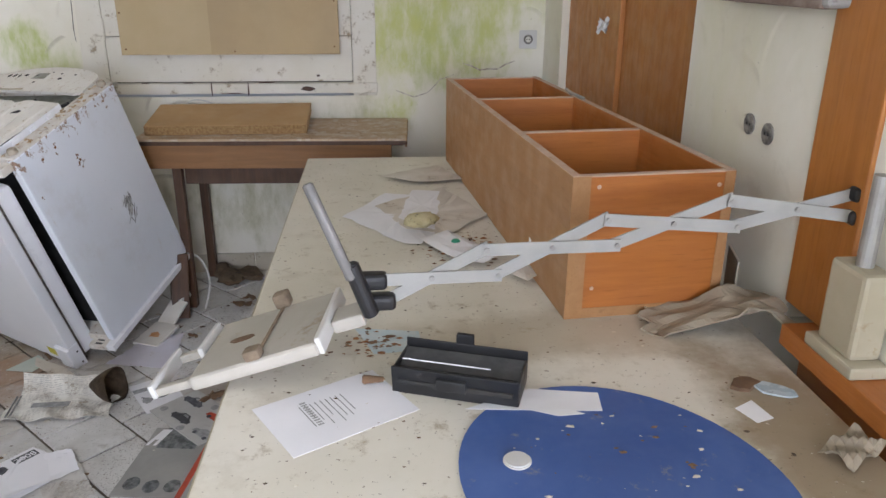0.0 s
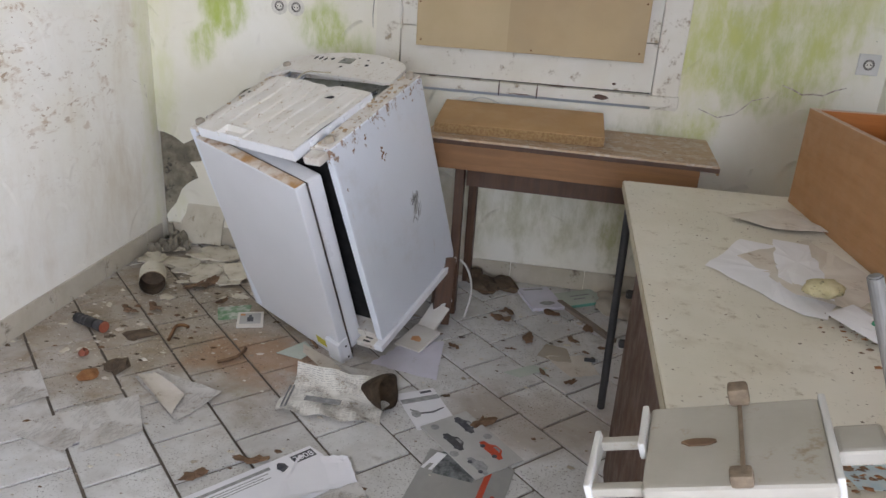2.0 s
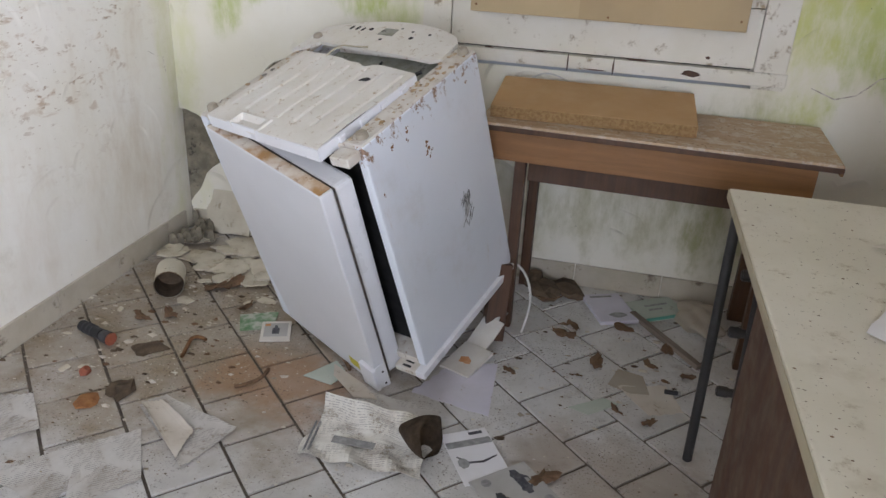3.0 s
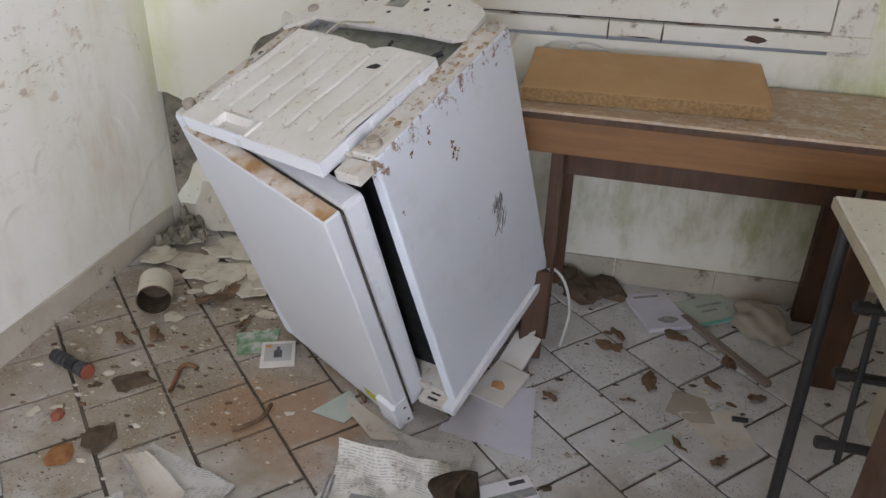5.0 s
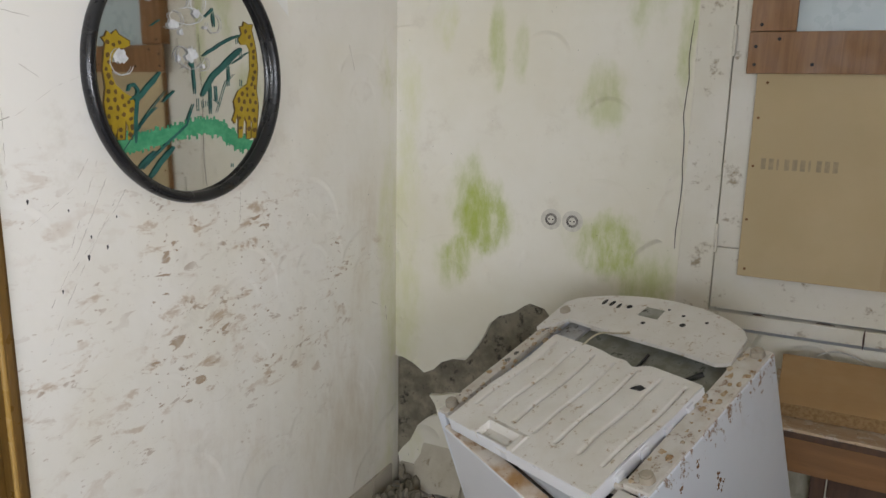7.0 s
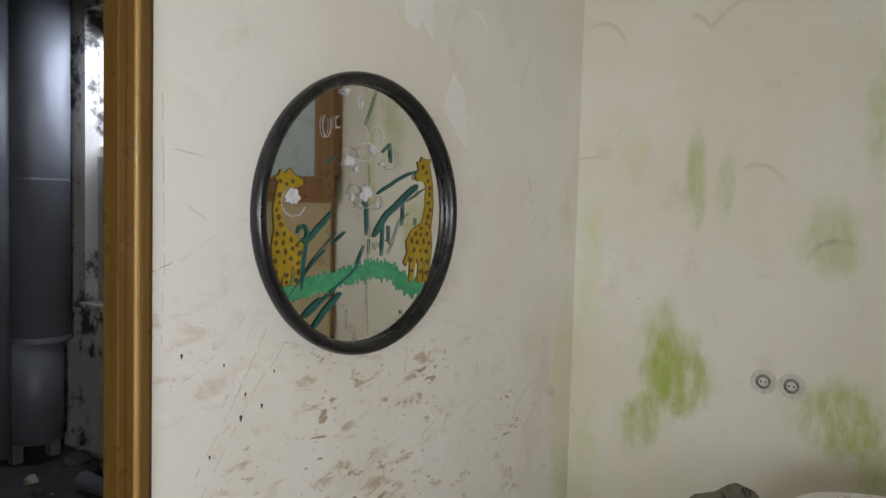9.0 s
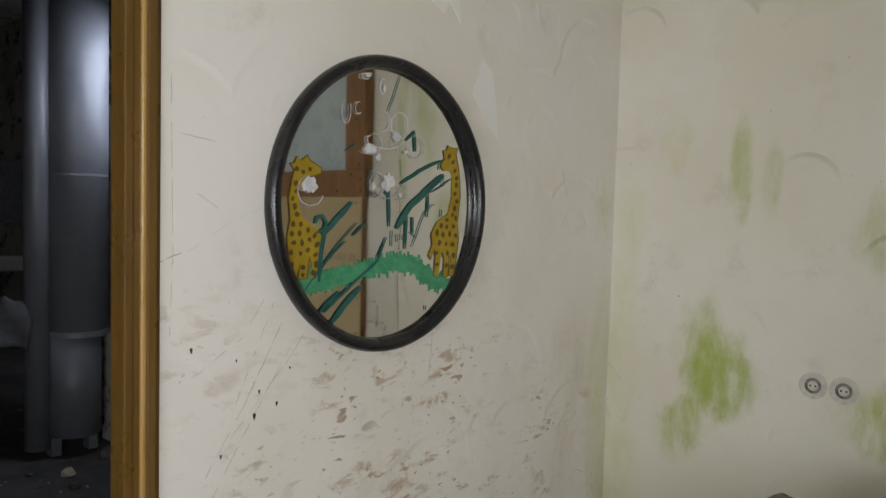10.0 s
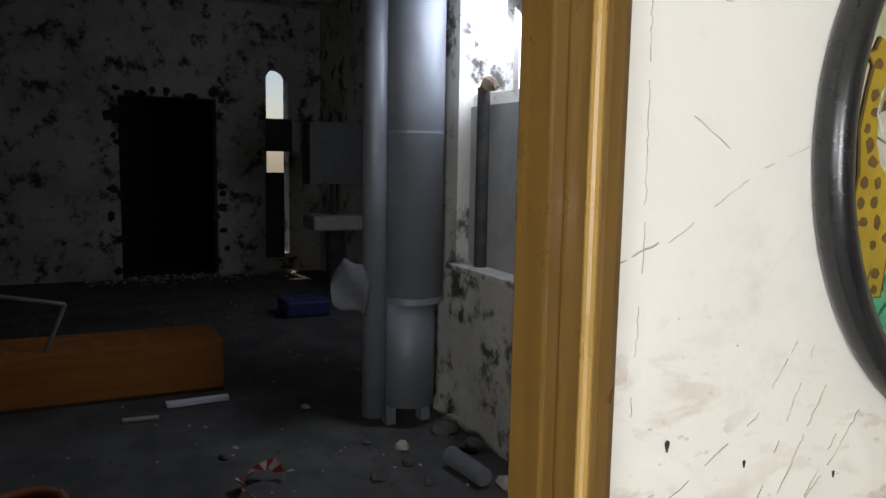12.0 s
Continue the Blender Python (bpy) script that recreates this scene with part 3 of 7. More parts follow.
def tile_material():
    """Grey marbled floor tile, browner with mud in the corner."""
    k = Nodes("stone_look_tile", 0.5)
    k.co = k.tree.nodes.new("ShaderNodeNewGeometry").outputs["Position"]
    info = k.tree.nodes.new("ShaderNodeObjectInfo").outputs["Random"]
    col = k.mix(k.ramp(k.noise(7, 7, 0.65, distortion=0.8), 0.35, 0.68), (0.66, 0.65, 0.635), (0.55, 0.535, 0.51))
    col = k.mix(k.math("MULTIPLY", info, 0.22), col, (0.30, 0.275, 0.24))
    mud = k.patch((-2.15, 2.95, 0), (0.85, 0.80, 1.0), 0.45, 3.5)
    col = k.mix(k.math("MULTIPLY", mud, k.ramp(k.noise(6, 6, 0.6), 0.3, 0.7, 0.55, 0.9)), col, (0.25, 0.18, 0.10))
    rust = k.patch((-1.72, 2.70, 0), (0.30, 0.20, 1.0), 0.5, 6)
    col = k.mix(k.math("MULTIPLY", rust, 0.7), col, (0.32, 0.16, 0.06))
    col = k.mix(k.math("MULTIPLY", k.patch((-0.72, 2.58, 0), (0.32, 0.22, 1), 0.5, 5), 0.55), col, (0.24, 0.165, 0.10))
    col = k.mix(k.ramp(k.noise(9, 8, 0.75), 0.56, 0.76, 0, 0.7), col, (0.20, 0.165, 0.125))
    col = k.mix(k.ramp(k.noise(40, 8, 0.76), 0.575, 0.70, 0, 0.8), col, (0.14, 0.105, 0.075))
    col = k.mix(k.ramp(k.noise(3.2, 9, 0.8), 0.55, 0.70, 0, 0.55), col, (0.17, 0.13, 0.095))
    grit = k.math("MULTIPLY", k.ramp(k.noise(150, 3, 0.6), 0.57, 0.66), k.ramp(k.noise(5, 4, 0.6), 0.40, 0.60))
    col = k.mix(k.math("MULTIPLY", grit, 0.8), col, (0.10, 0.08, 0.06))
    pale = k.ramp(k.noise(70, 3, 0.6, distortion=0.5), 0.68, 0.73, 0, 0.7)
    col = k.mix(pale, col, (0.66, 0.64, 0.59))
    k.bump(k.noise(60, 5), 0.12, 0.002)
    k.bump(k.noise(9, 3), 0.1, 0.006)
    return k.done(col, k.ramp(k.noise(11, 5), 0.35, 0.65, 0.32, 0.7))


M_TILE = tile_material()
M_SCRATCH = worn("grey_scratch", (0.32, 0.27, 0.22), (0.62, 0.57, 0.49), 60, 0.9)
# Black laid in the fridge's door gap as its shade.
M_GAP_SHADE = worn("gap_shade_black", (0.006, 0.006, 0.006), (0.012, 0.011, 0.01), 9, 0.9)

# ---- the room: walls, floor, ceiling ----
WX, EX, NY, SY, TOP = -2.6, 0.47, 3.68, -2.6, 2.75


def wall(name, pieces, material, label, category="wall"):
    bm = bmesh.new()
    for lo, hi in pieces:
        box((lo[0], lo[1], lo[2] - (0.05 if lo[2] == 0 else 0)), hi, 0, bm)
    return thing(name, bm, material, label, category, "structure")


def ragged(points, step, amount, seed):
    """A broken edge: the line through the points, split up and shaken."""
    rng, out = random.Random(seed), []
    for (ax, ay), (bx, by) in zip(points, points[1:]):
        n = max(1, int(math.hypot(bx - ax, by - ay) / step))
        for i in range(n):
            f = i / n
            k = amount if i else amount * 0.4
            out.append((ax + (bx - ax) * f + rng.uniform(-k, k), ay + (by - ay) * f + rng.uniform(-k, k)))
    out.append(points[-1])
    return out


north = wall("wall_north", [((-2.6, NY + 0.03, 0), (-1.56, NY + 0.25, TOP)), ((-0.29, NY, 0), (EX + 0.25, NY + 0.25, TOP)), ((-1.56, NY, 0), (-0.29, NY + 0.25, 0.84)),
                            ((-1.56, NY, 2.35), (-0.29, NY + 0.25, TOP))], M_NORTH, "cream plaster wall with green mould patches")
HOLE = ragged([(-2.57, 0.0), (-2.583, 0.118), (-2.50, 0.264), (-2.411, 0.328), (-2.447, 0.402), (-2.30, 0.42), (-2.08, 0.56), (-1.93, 0.74), (-2.00, 0.815), (-2.05, 0.831),
               (-2.108, 0.783), (-2.17, 0.765), (-2.229, 0.682), (-2.302, 0.566), (-2.40, 0.545), (-2.47, 0.488), (-2.52, 0.52), (-2.60, 0.535)], 0.035, 0.010, 3)
SKIN = Matrix(((1, 0, 0, 0), (0, 0, -1, NY + 0.03), (0, 1, 0, 0), (0, 0, 0, 1)))
part("plaster_skin", prism(HOLE + [(-2.6, TOP), (-1.56, TOP), (-1.56, 0.0)], 0.0, 0.03, m=SKIN), M_NORTH, north, "cream plaster coat broken open in the corner")
part("bare_masonry", box((-2.6, NY + 0.022, 0.0), (-1.85, NY + 0.028, 0.95)), M_BRICK, north, "dark crumbling masonry bared by broken plaster")
crack = bmesh.new()
CR = ragged([(-1.572, 1.78), (-1.58, 1.5), (-1.568, 1.3), (-1.575, 1.08)], 0.05, 0.004, 9)
join(crack, ribbon(CR, 0.0026, 0.0305, 0.0315, SKIN))
part("crack", crack, M_INSIDE, north, "thin dark crack")
for k, (pts, w) in enumerate([([(0.10, 0.98), (0.18, 0.95), (0.26, 0.955), (0.34, 0.99)], 0.006), ([(-0.2, 0.86), (-0.12, 0.83), (-0.06, 0.85), (0.0, 0.91), (0.06, 0.93)], 0.004)]):
    line = ragged(pts, 0.04, 0.004, 20 + k)
    part("crack", ribbon(line, w, 0.0305, 0.0315, m=SKIN), M_SCRATCH, north)

west = wall("wall_west", [((-2.70, 2.15, 0), (WX, NY + 0.25, TOP)), ((-2.70, SY, 0), (WX, 1.165, TOP)), ((-2.70, 1.165, 2.06), (WX, 2.15, TOP))], M_WEST,
            "off-white plaster wall spattered with brown dirt")
WSIDE = Matrix(((0, 0, 1, WX), (1, 0, 0, 0), (0, 1, 0, 0), (0, 0, 0, 1)))
for k, (pts, w) in enumerate([
    ([(3.50, 0.80), (3.57, 0.765), (3.60, 0.76), (3.61, 0.70)], 0.006), ([(2.22, 1.60), (2.26, 1.575)], 0.004), ([(2.19, 1.700), (2.26, 1.690)], 0.003),
    ([(2.14, 1.48), (2.19, 1.50)], 0.005), ([(2.17, 1.36), (2.175, 1.50), (2.17, 1.80)], 0.0015), ([(3.37, 1.70), (3.40, 1.62)], 0.003), ([(2.83, 1.28), (2.82, 1.17)], 0.003),
    ([(2.24, 1.10), (2.32, 1.22), (2.40, 1.36)], 0.0018), ([(2.23, 1.02), (2.33, 1.18), (2.42, 1.31)], 0.0015), ([(2.30, 1.22), (2.38, 1.40)], 0.0015),
    ([(2.29, 1.16), (2.42, 1.29), (2.45, 1.33)], 0.0015), ([(2.21, 1.28), (2.31, 1.34), (2.36, 1.41)], 0.001), ([(2.20, 1.50), (2.30, 1.56), (2.36, 1.58)], 0.001)]):
    line, rr, mark, at = ragged(pts, 0.006, 0.0011, 40 + k), random.Random(k), bmesh.new(), 0
    while at < len(line) - 2:
        n = rr.randint(3, 9)
        if len(line[at:at + n]) > 1:
            join(mark, ribbon(line[at:at + n], w * rr.uniform(0.15, 0.32), 0.0002, 0.0010, m=WSIDE))
        at += n + rr.randint(0, 5) - 1
    part("scratch", mark, M_SCRATCH, west, "thin broken dark scratch")
for k, (y, z, r) in enumerate([(2.34, 1.19, 0.008), (2.39, 1.205, 0.006), (2.35, 1.235, 0.005), (2.30, 1.30, 0.004), (2.42, 1.27, 0.004), (2.27, 1.13, 0.005), (2.21, 1.33, 0.006)]):
    part("ink_spot", prism([(y + r * 0.6 * math.cos(a) * (0.6 + 0.3 * math.sin(3 * a)), z + r * 0.9 * math.sin(a)) for a in [i * math.tau / 10 for i in range(10)]], 0.0002, 0.001, m=WSIDE), M_INSIDE, west)
# bare paint patches near the mirror
for pts, seed in (([(2.78, 2.75), (2.80, 2.05), (2.84, 2.03), (2.86, 2.06), (2.90, 2.02), (2.90, 2.75)], 5), ([(2.95, 1.86), (3.02, 1.79), (3.06, 1.76), (3.05, 1.84), (3.03, 1.92), (2.99, 1.95)], 6)):
    part("paint_patch", prism(ragged(pts + pts[:1], 0.05, 0.006, seed)[:-1], 0.0004, 0.0014, m=WSIDE), M_PATCH, west, "brighter patch of white paint")

# Unseen stretch y 0.30 to 1.275 added to keep daylight off the desk.
east = wall("wall_east", [((EX, 1.44, 0), (EX + 0.2, 2.02, TOP)), ((EX, 3.36, 0), (EX + 0.2, NY, TOP)), ((EX, 2.02, 2.05), (EX + 0.2, 3.36, TOP)),
                          ((EX, -0.95, 0), (EX + 0.2, 1.44, 0.77)), ((EX, 0.30, 0.70), (EX + 0.2, 1.275, TOP)), ((EX, -0.95, 2.2), (EX + 0.2, 0.30, TOP)), ((EX + 0.11, 1.275, 0.70), (EX + 0.2, 1.44, TOP)), ((EX, SY, 0), (EX + 0.2, -0.95, TOP))], M_EAST,
            "cream plaster wall with stains")
# The opening and its frame are added, unseen, to hold the south fill lamp.
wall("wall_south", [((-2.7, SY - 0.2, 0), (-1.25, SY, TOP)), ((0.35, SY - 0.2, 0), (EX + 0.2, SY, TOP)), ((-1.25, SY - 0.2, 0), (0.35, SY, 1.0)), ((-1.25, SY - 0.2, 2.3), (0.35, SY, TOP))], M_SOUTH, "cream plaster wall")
win_s = empty("added_south_window", pose(0, 0, 0), "added window frame, unseen, round the south fill lamp", "window", kind="structure")
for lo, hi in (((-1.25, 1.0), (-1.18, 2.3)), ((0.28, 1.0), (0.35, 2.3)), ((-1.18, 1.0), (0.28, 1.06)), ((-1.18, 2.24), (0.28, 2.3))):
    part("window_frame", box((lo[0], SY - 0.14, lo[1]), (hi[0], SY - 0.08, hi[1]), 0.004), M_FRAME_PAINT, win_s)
wall("ceiling", [((-2.7, SY - 0.2, TOP), (EX + 0.2, NY + 0.25, TOP + 0.15))], M_CEIL, "stained white plaster ceiling", "ceiling")
floor = wall("floor", [((-2.7, SY - 0.2, -0.15), (EX + 0.2, NY, -0.007))], M_GROUT, "grey stone-look floor tiles laid diagonally, dirty", "floor")
wall("closet_back", [((EX + 0.75, 1.9, 0), (EX + 0.85, 3.5, 2.3)), ((EX + 0.2, 1.9, 0), (EX + 0.75, 2.0, 2.3)), ((EX + 0.2, 3.4, 0), (EX + 0.75, 3.5, 2.3)),
                     ((EX + 0.2, 1.9, 2.3), (EX + 0.85, 3.5, 2.4)), ((EX + 0.2, 1.9, -0.1), (EX + 0.85, 3.5, -0.005))], M_SOUTH, "plain plaster walls of a closet")

# skirting tiles
skirting = empty("baseboard", None, "dirty beige tile skirting along the wall", "baseboard", kind="structure")
for k in range(5):
    y0 = 2.16 + k * 0.335
    part("skirting_tile", box((WX, y0, 0.0), (WX + 0.011, min(y0 + 0.331, 3.64), 0.092), 0.002), M_SKIRT, skirting)
for k in range(9):
    x0 = -2.57 + k * 0.335
    part("skirting_tile", box((x0, NY - 0.011, 0.0), (min(x0 + 0.331, EX), NY - 0.0005, 0.092), 0.002), M_SKIRT, skirting)

# ---- window in the north wall ----
window = empty("window_1", pose(0, 0, 0), "cream-painted window boarded with cardboard below dull panes", "window", kind="structure")
part("window_frame", box((-1.56, NY - 0.004, 0.84), (-1.455, NY + 0.08, 2.35), 0.004), M_FRAME_PAINT, window, "cream painted casing")
part("window_frame", box((-0.395, NY - 0.004, 0.84), (-0.29, NY + 0.08, 2.35), 0.004), M_FRAME_PAINT, window, "cream painted casing")
part("window_frame", box((-1.453, NY + 0.001, 0.905), (-0.397, NY + 0.06, 1.10), 0.004), M_FRAME_PAINT, window, "cream painted bottom rail")
part("window_frame", box((-1.453, NY + 0.001, 1.102), (-1.36, NY + 0.06, 2.35), 0.004), M_FRAME_PAINT, window, "cream painted stile")
part("window_frame", box((-0.47, NY + 0.001, 1.102), (-0.397, NY + 0.06, 2.35), 0.004), M_FRAME_PAINT, window, "cream painted stile")
part("window_frame", box((-1.358, NY + 0.02, 1.102), (-0.472, NY + 0.06, 2.35)), M_FRAME_PAINT, window)
part("window_sill", box((-1.565, NY - 0.014, 0.852), (-0.285, NY + 0.03, 0.898), 0.004), M_FRAME_PAINT, window, "cream painted sill board")
for x, z, w, h in ((-0.60, 0.873, 0.038, 0.013), (-0.78, 0.902, 0.055, 0.005), (-1.31, 0.898, 0.022, 0.006), (-1.12, 0.899, 0.03, 0.004), (-0.92, 0.856, 0.05, 0.003), (-1.02, 0.872, 0.004, 0.04), (-0.86, 0.872, 0.004, 0.042), (-0.55, 0.93, 0.010, 0.007)):
    rr = random.Random(int(x * -1000))
    part("paint_chip", prism([(x + w * math.cos(a) * rr.uniform(0.6, 1), z + h * math.sin(a) * rr.uniform(0.6, 1)) for a in [i * math.tau / 11 for i in range(11)]], 0.0, 0.002,
                             m=Matrix(((1, 0, 0, 0), (0, 0, -1, NY - (0.014 if z < 0.898 else -0.001)), (0, 1, 0, 0), (0, 0, 0, 1)))), M_DARK_WOOD, window, "bare dark spot of flaked paint")
for z in (1.13, 1.72):
    part("hinge", tube((-1.452, NY - 0.008, z - 0.045), (-1.452, NY - 0.008, z + 0.045), 0.006, bevel=0.002), M_FRAME_PAINT, window)
for lo, hi in (((-1.378, 1.03), (-1.355, 1.624)), ((-0.475, 1.03), (-0.452, 1.624))):
    part("batten", box((lo[0], NY - 0.029, lo[1]), (hi[0], NY - 0.002, hi[1]), 0.002), M_BROWN_WOOD, window, "dark brown batten behind the cardboard")
card = part("cardboard", box((-1.380, NY - 0.036, 1.026), (-0.448, NY - 0.030, 1.70), 0.002), M_CARD, window, "tan cardboard sheet nailed over the panes")
part("card_fold", box((-1.0, NY - 0.0378, 1.028), (-0.45, NY - 0.0362, 1.64), 0.0005), M_CARD2, window)
for x, z in ((-1.36, 1.05), (-1.368, 1.20), (-1.366, 1.36), (-1.365, 1.50), (-1.35, 1.60), (-0.47, 1.06), (-0.465, 1.25), (-0.9, 1.04)):
    part("nail", tube((x, NY - 0.034, z), (x, NY - 0.040, z), 0.004, sides=8), M_RUSTY, window)
for k in range(10):
    part("stamp_mark", box((-1.345 + k * 0.021, NY - 0.0370, 1.352), (-1.345 + k * 0.021 + (0.006 if k % 4 == 2 else 0.013), NY - 0.0362, 1.384)), M_STAMP, window, "faint grey stamped mark")
for lo, hi in (((-1.41, NY - 0.050, 1.625), (-0.40, NY - 0.0365, 1.74)), ((-1.41, NY - 0.050, 1.742), (-1.29, NY - 0.002, 2.33)), ((-0.52, NY - 0.050, 1.742), (-0.40, NY - 0.002, 2.33)),
               ((-1.288, NY - 0.050, 2.23), (-0.522, NY - 0.002, 2.33))):
    part("sash_rail", box(lo, hi, 0.002), M_BROWN_WOOD, window, "brown varnished wooden rail")
part("pane", box((-1.289, NY - 0.030, 1.741), (-0.521, NY - 0.024, 2.229)), M_DULL_PANE, window, "dull blue-grey pane")
for x, z in ((-1.39, 1.65), (-1.39, 1.70), (-1.33, 1.72), (-1.38, 1.76), (-1.24, 1.65), (-1.36, 1.95), (-1.37, 2.02), (-1.0, 1.66), (-0.8, 1.70)):
    part("nail", tube((x, NY - 0.049, z), (x, NY - 0.052, z), 0.005, sides=8), M_INSIDE, window)

# ---- doorway in the west wall ----
frame_w = empty("door_1", pose(0, 0, 0), "ochre-brown wooden door frame without its door", "door frame", kind="structure")
part("jamb", box((-2.705, 2.128, 0.0), (-2.597, 2.152, 2.06), 0.003), M_JAMB, frame_w)
part("casing", box((-2.598, 2.124, 0.0), (-2.588, 2.143, 2.08), 0.004), M_JAMB, frame_w)
part("bead", tube((-2.596, 2.1225, 0.0), (-2.596, 2.1225, 2.06), 0.006, sides=12), M_JAMB_BEAD, frame_w, "paler rounded bead")
part("door_stop", box((-2.690, 2.112, 0.0), (-2.64, 2.128, 2.03), 0.003), M_JAMB, frame_w)
part("jamb", box((-2.705, 1.163, 0.0), (-2.588, 1.187, 2.06), 0.003), M_JAMB, frame_w)
part("lintel", box((-2.705, 1.187, 2.03), (-2.588, 2.128, 2.06), 0.003), M_JAMB, frame_w)
part("threshold", box((-2.72, 1.187, -0.01), (-2.59, 2.128, 0.004), 0.002), M_GROUT, frame_w)

# ---- opening in the east wall ----
win_e = empty("window_2", pose(0, 0, 0), "orange-brown wooden window frame, open to daylight", "window", kind="structure")
part("window_sill", box((0.408, -0.97, 0.768), (0.469, 1.345, 0.806), 0.003), M_ORANGE, win_e, "orange wooden sill board")
part("apron_board", box((0.452, -0.97, 0.66), (0.469, 1.345, 0.767), 0.003), M_ORANGE, win_e)
part("window_frame", box((0.462, 1.275, 0.807), (0.56, 1.438, 2.20), 0.004), M_ORANGE_UP, win_e, "orange wooden post")
part("window_frame", box((0.46, -0.95, 0.736), (0.56, -0.85, 2.20), 0.004), M_ORANGE_UP, win_e)
part("window_frame", box((0.46, -0.85, 2.10), (0.56, 0.20, 2.20), 0.004), M_ORANGE, win_e)
part("window_frame", box((0.46, 0.20, 0.736), (0.56, 0.298, 2.20), 0.004), M_ORANGE_UP, win_e)

# ---- fridge tipped forward in the corner ----
RIGHT, BACK, UPW = Vector((0.930, -0.363, 0.0585)), Vector((0.3267, 0.889, 0.3207)), Vector((-0.1684, -0.2792, 0.9454))
FR = Matrix.Translation((-1.407, 2.577, 0.82)) @ Matrix(((RIGHT.x, BACK.x, UPW.x), (RIGHT.y, BACK.y, UPW.y), (RIGHT.z, BACK.z, UPW.z))).to_4x4()


def fridge():
    f = empty("refrigerator", FR, "rusty white under-counter fridge tipped forward, its lid gone and door ajar", "refrigerator")
    part("side_panel", box((-0.028, 0, -0.775), (0, 0.53, 0), 0.006, segments=3), M_FRIDGE_SIDE, f, "white enamel side panel with scuffs")
    part("side_panel", box((-0.605, 0, -0.775), (-0.577, 0.53, 0), 0.006), M_ENAMEL, f)
    part("back_panel", box((-0.576, 0.50, -0.77), (-0.029, 0.528, -0.02)), M_RUST, f)
    part("floor_panel", box((-0.576, 0.0, -0.775), (-0.029, 0.499, -0.75)), M_RUST, f)
    # Near-black block and sheet paint the shade behind the door and lid.
    part("liner", box((-0.576, 0.091, -0.74), (-0.029, 0.498, -0.07)), M_INSIDE, f, "near-black block painted as the shaded inside")
    part("gap_shade", box((-0.576, 0.06, -0.745), (-0.029, 0.09, -0.036)), M_GAP_SHADE, f, "black sheet painted as the shade in the door gap")
    for x0, x1 in ((-0.062, -0.003), (-0.602, -0.568)):
        part("top_rail", box((x0, 0.004, -0.012), (x1, 0.527, 0.006), 0.003), M_RUST, f, "top rail with flaking rusty paint")
    part("top_rail", box((-0.514, 0.004, -0.035), (-0.063, 0.03, -0.004), 0.003), M_RUST, f)
    part("rail_channel", box((-0.567, 0.006, -0.030), (-0.500, 0.500, -0.020), 0.003), M_CHANNEL, f, "sooty white channel beside the rail")
    soot = random.Random(15)
    for _ in range(22):
        x, y, a = soot.uniform(-0.600, -0.520), soot.uniform(0.02, 0.48), soot.uniform(0.004, 0.013)
        z = 0.0062 if x < -0.570 else -0.0198
        x = min(x, -0.582) if x < -0.570 else max(x, -0.555)
        part("soot_spot", prism(blob(x, y, a * 0.8, a, int(y * 9999), 10, 0.6), z, z + 0.0006), M_SOOT_RECESS, f)
    # rough crumbs of foam and paint on the rails
    bm = bmesh.new()
    rr = random.Random(4)
    for _ in range(70):
        side = rr.random() < 0.5
        x = rr.uniform(-0.058, -0.006) if side else rr.uniform(-0.598, -0.54)
        r = rr.uniform(0.002, 0.008)
        one = bmesh.new()
        bmesh.ops.create_icosphere(one, subdivisions=1, radius=r, matrix=Matrix.Translation((x, rr.uniform(0.01, 0.52), 0.006)) @ Matrix.Diagonal((1, 1.4, 0.6, 1)))
        for v in one.verts:
            v.co += Vector((rr.uniform(-1, 1), rr.uniform(-1, 1), rr.uniform(-1, 1))) * r * 0.35
        join(bm, one)
    tagged(part("rust_grit", bm, M_CRUMB, f, "crumbs of rust and old foam"), kind="stuff")
    # arched plate at the back
    n = 22
    outer = [(-0.61 + 0.54 * i / n, 0.545 + 0.10 * math.sin(math.pi * i / n) ** 0.6) for i in range(n + 1)]
    inner = [(-0.06, 0.44), (-0.09, 0.425), (-0.2, 0.440), (-0.32, 0.448), (-0.45, 0.460), (-0.545, 0.470), (-0.575, 0.42), (-0.605, 0.40)]
    arch = part("arched_plate", prism(outer + inner, 0.004, 0.014), M_PLASTIC_DIRTY, f, "arched white metal plate with punched holes")
    # Holes are near-black shapes laid on the plate, painting their shade.
    for x, y, a, b in ((-0.46, 0.535, 0.006, 0.014), (-0.435, 0.535, 0.006, 0.014), (-0.41, 0.53, 0.005, 0.013), (-0.38, 0.535, 0.008, 0.009), (-0.30, 0.475, 0.006, 0.006), (-0.20, 0.50, 0.008, 0.008),
                       (-0.15, 0.53, 0.005, 0.005), (-0.22, 0.54, 0.005, 0.005), (-0.27, 0.555, 0.004, 0.004)):
        x, y = x - 0.04, y + 0.045
        part("hole", prism([(x + a * math.cos(t), y + b * math.sin(t)) for t in [i * math.tau / 12 for i in range(12)]], 0.0142, 0.0150), M_INSIDE, arch)
    part("hole", prism([(-0.375, 0.55), (-0.315, 0.547), (-0.318, 0.592), (-0.373, 0.594)], 0.0142, 0.0150), M_MOSS, arch, "square hole with greenish grime")
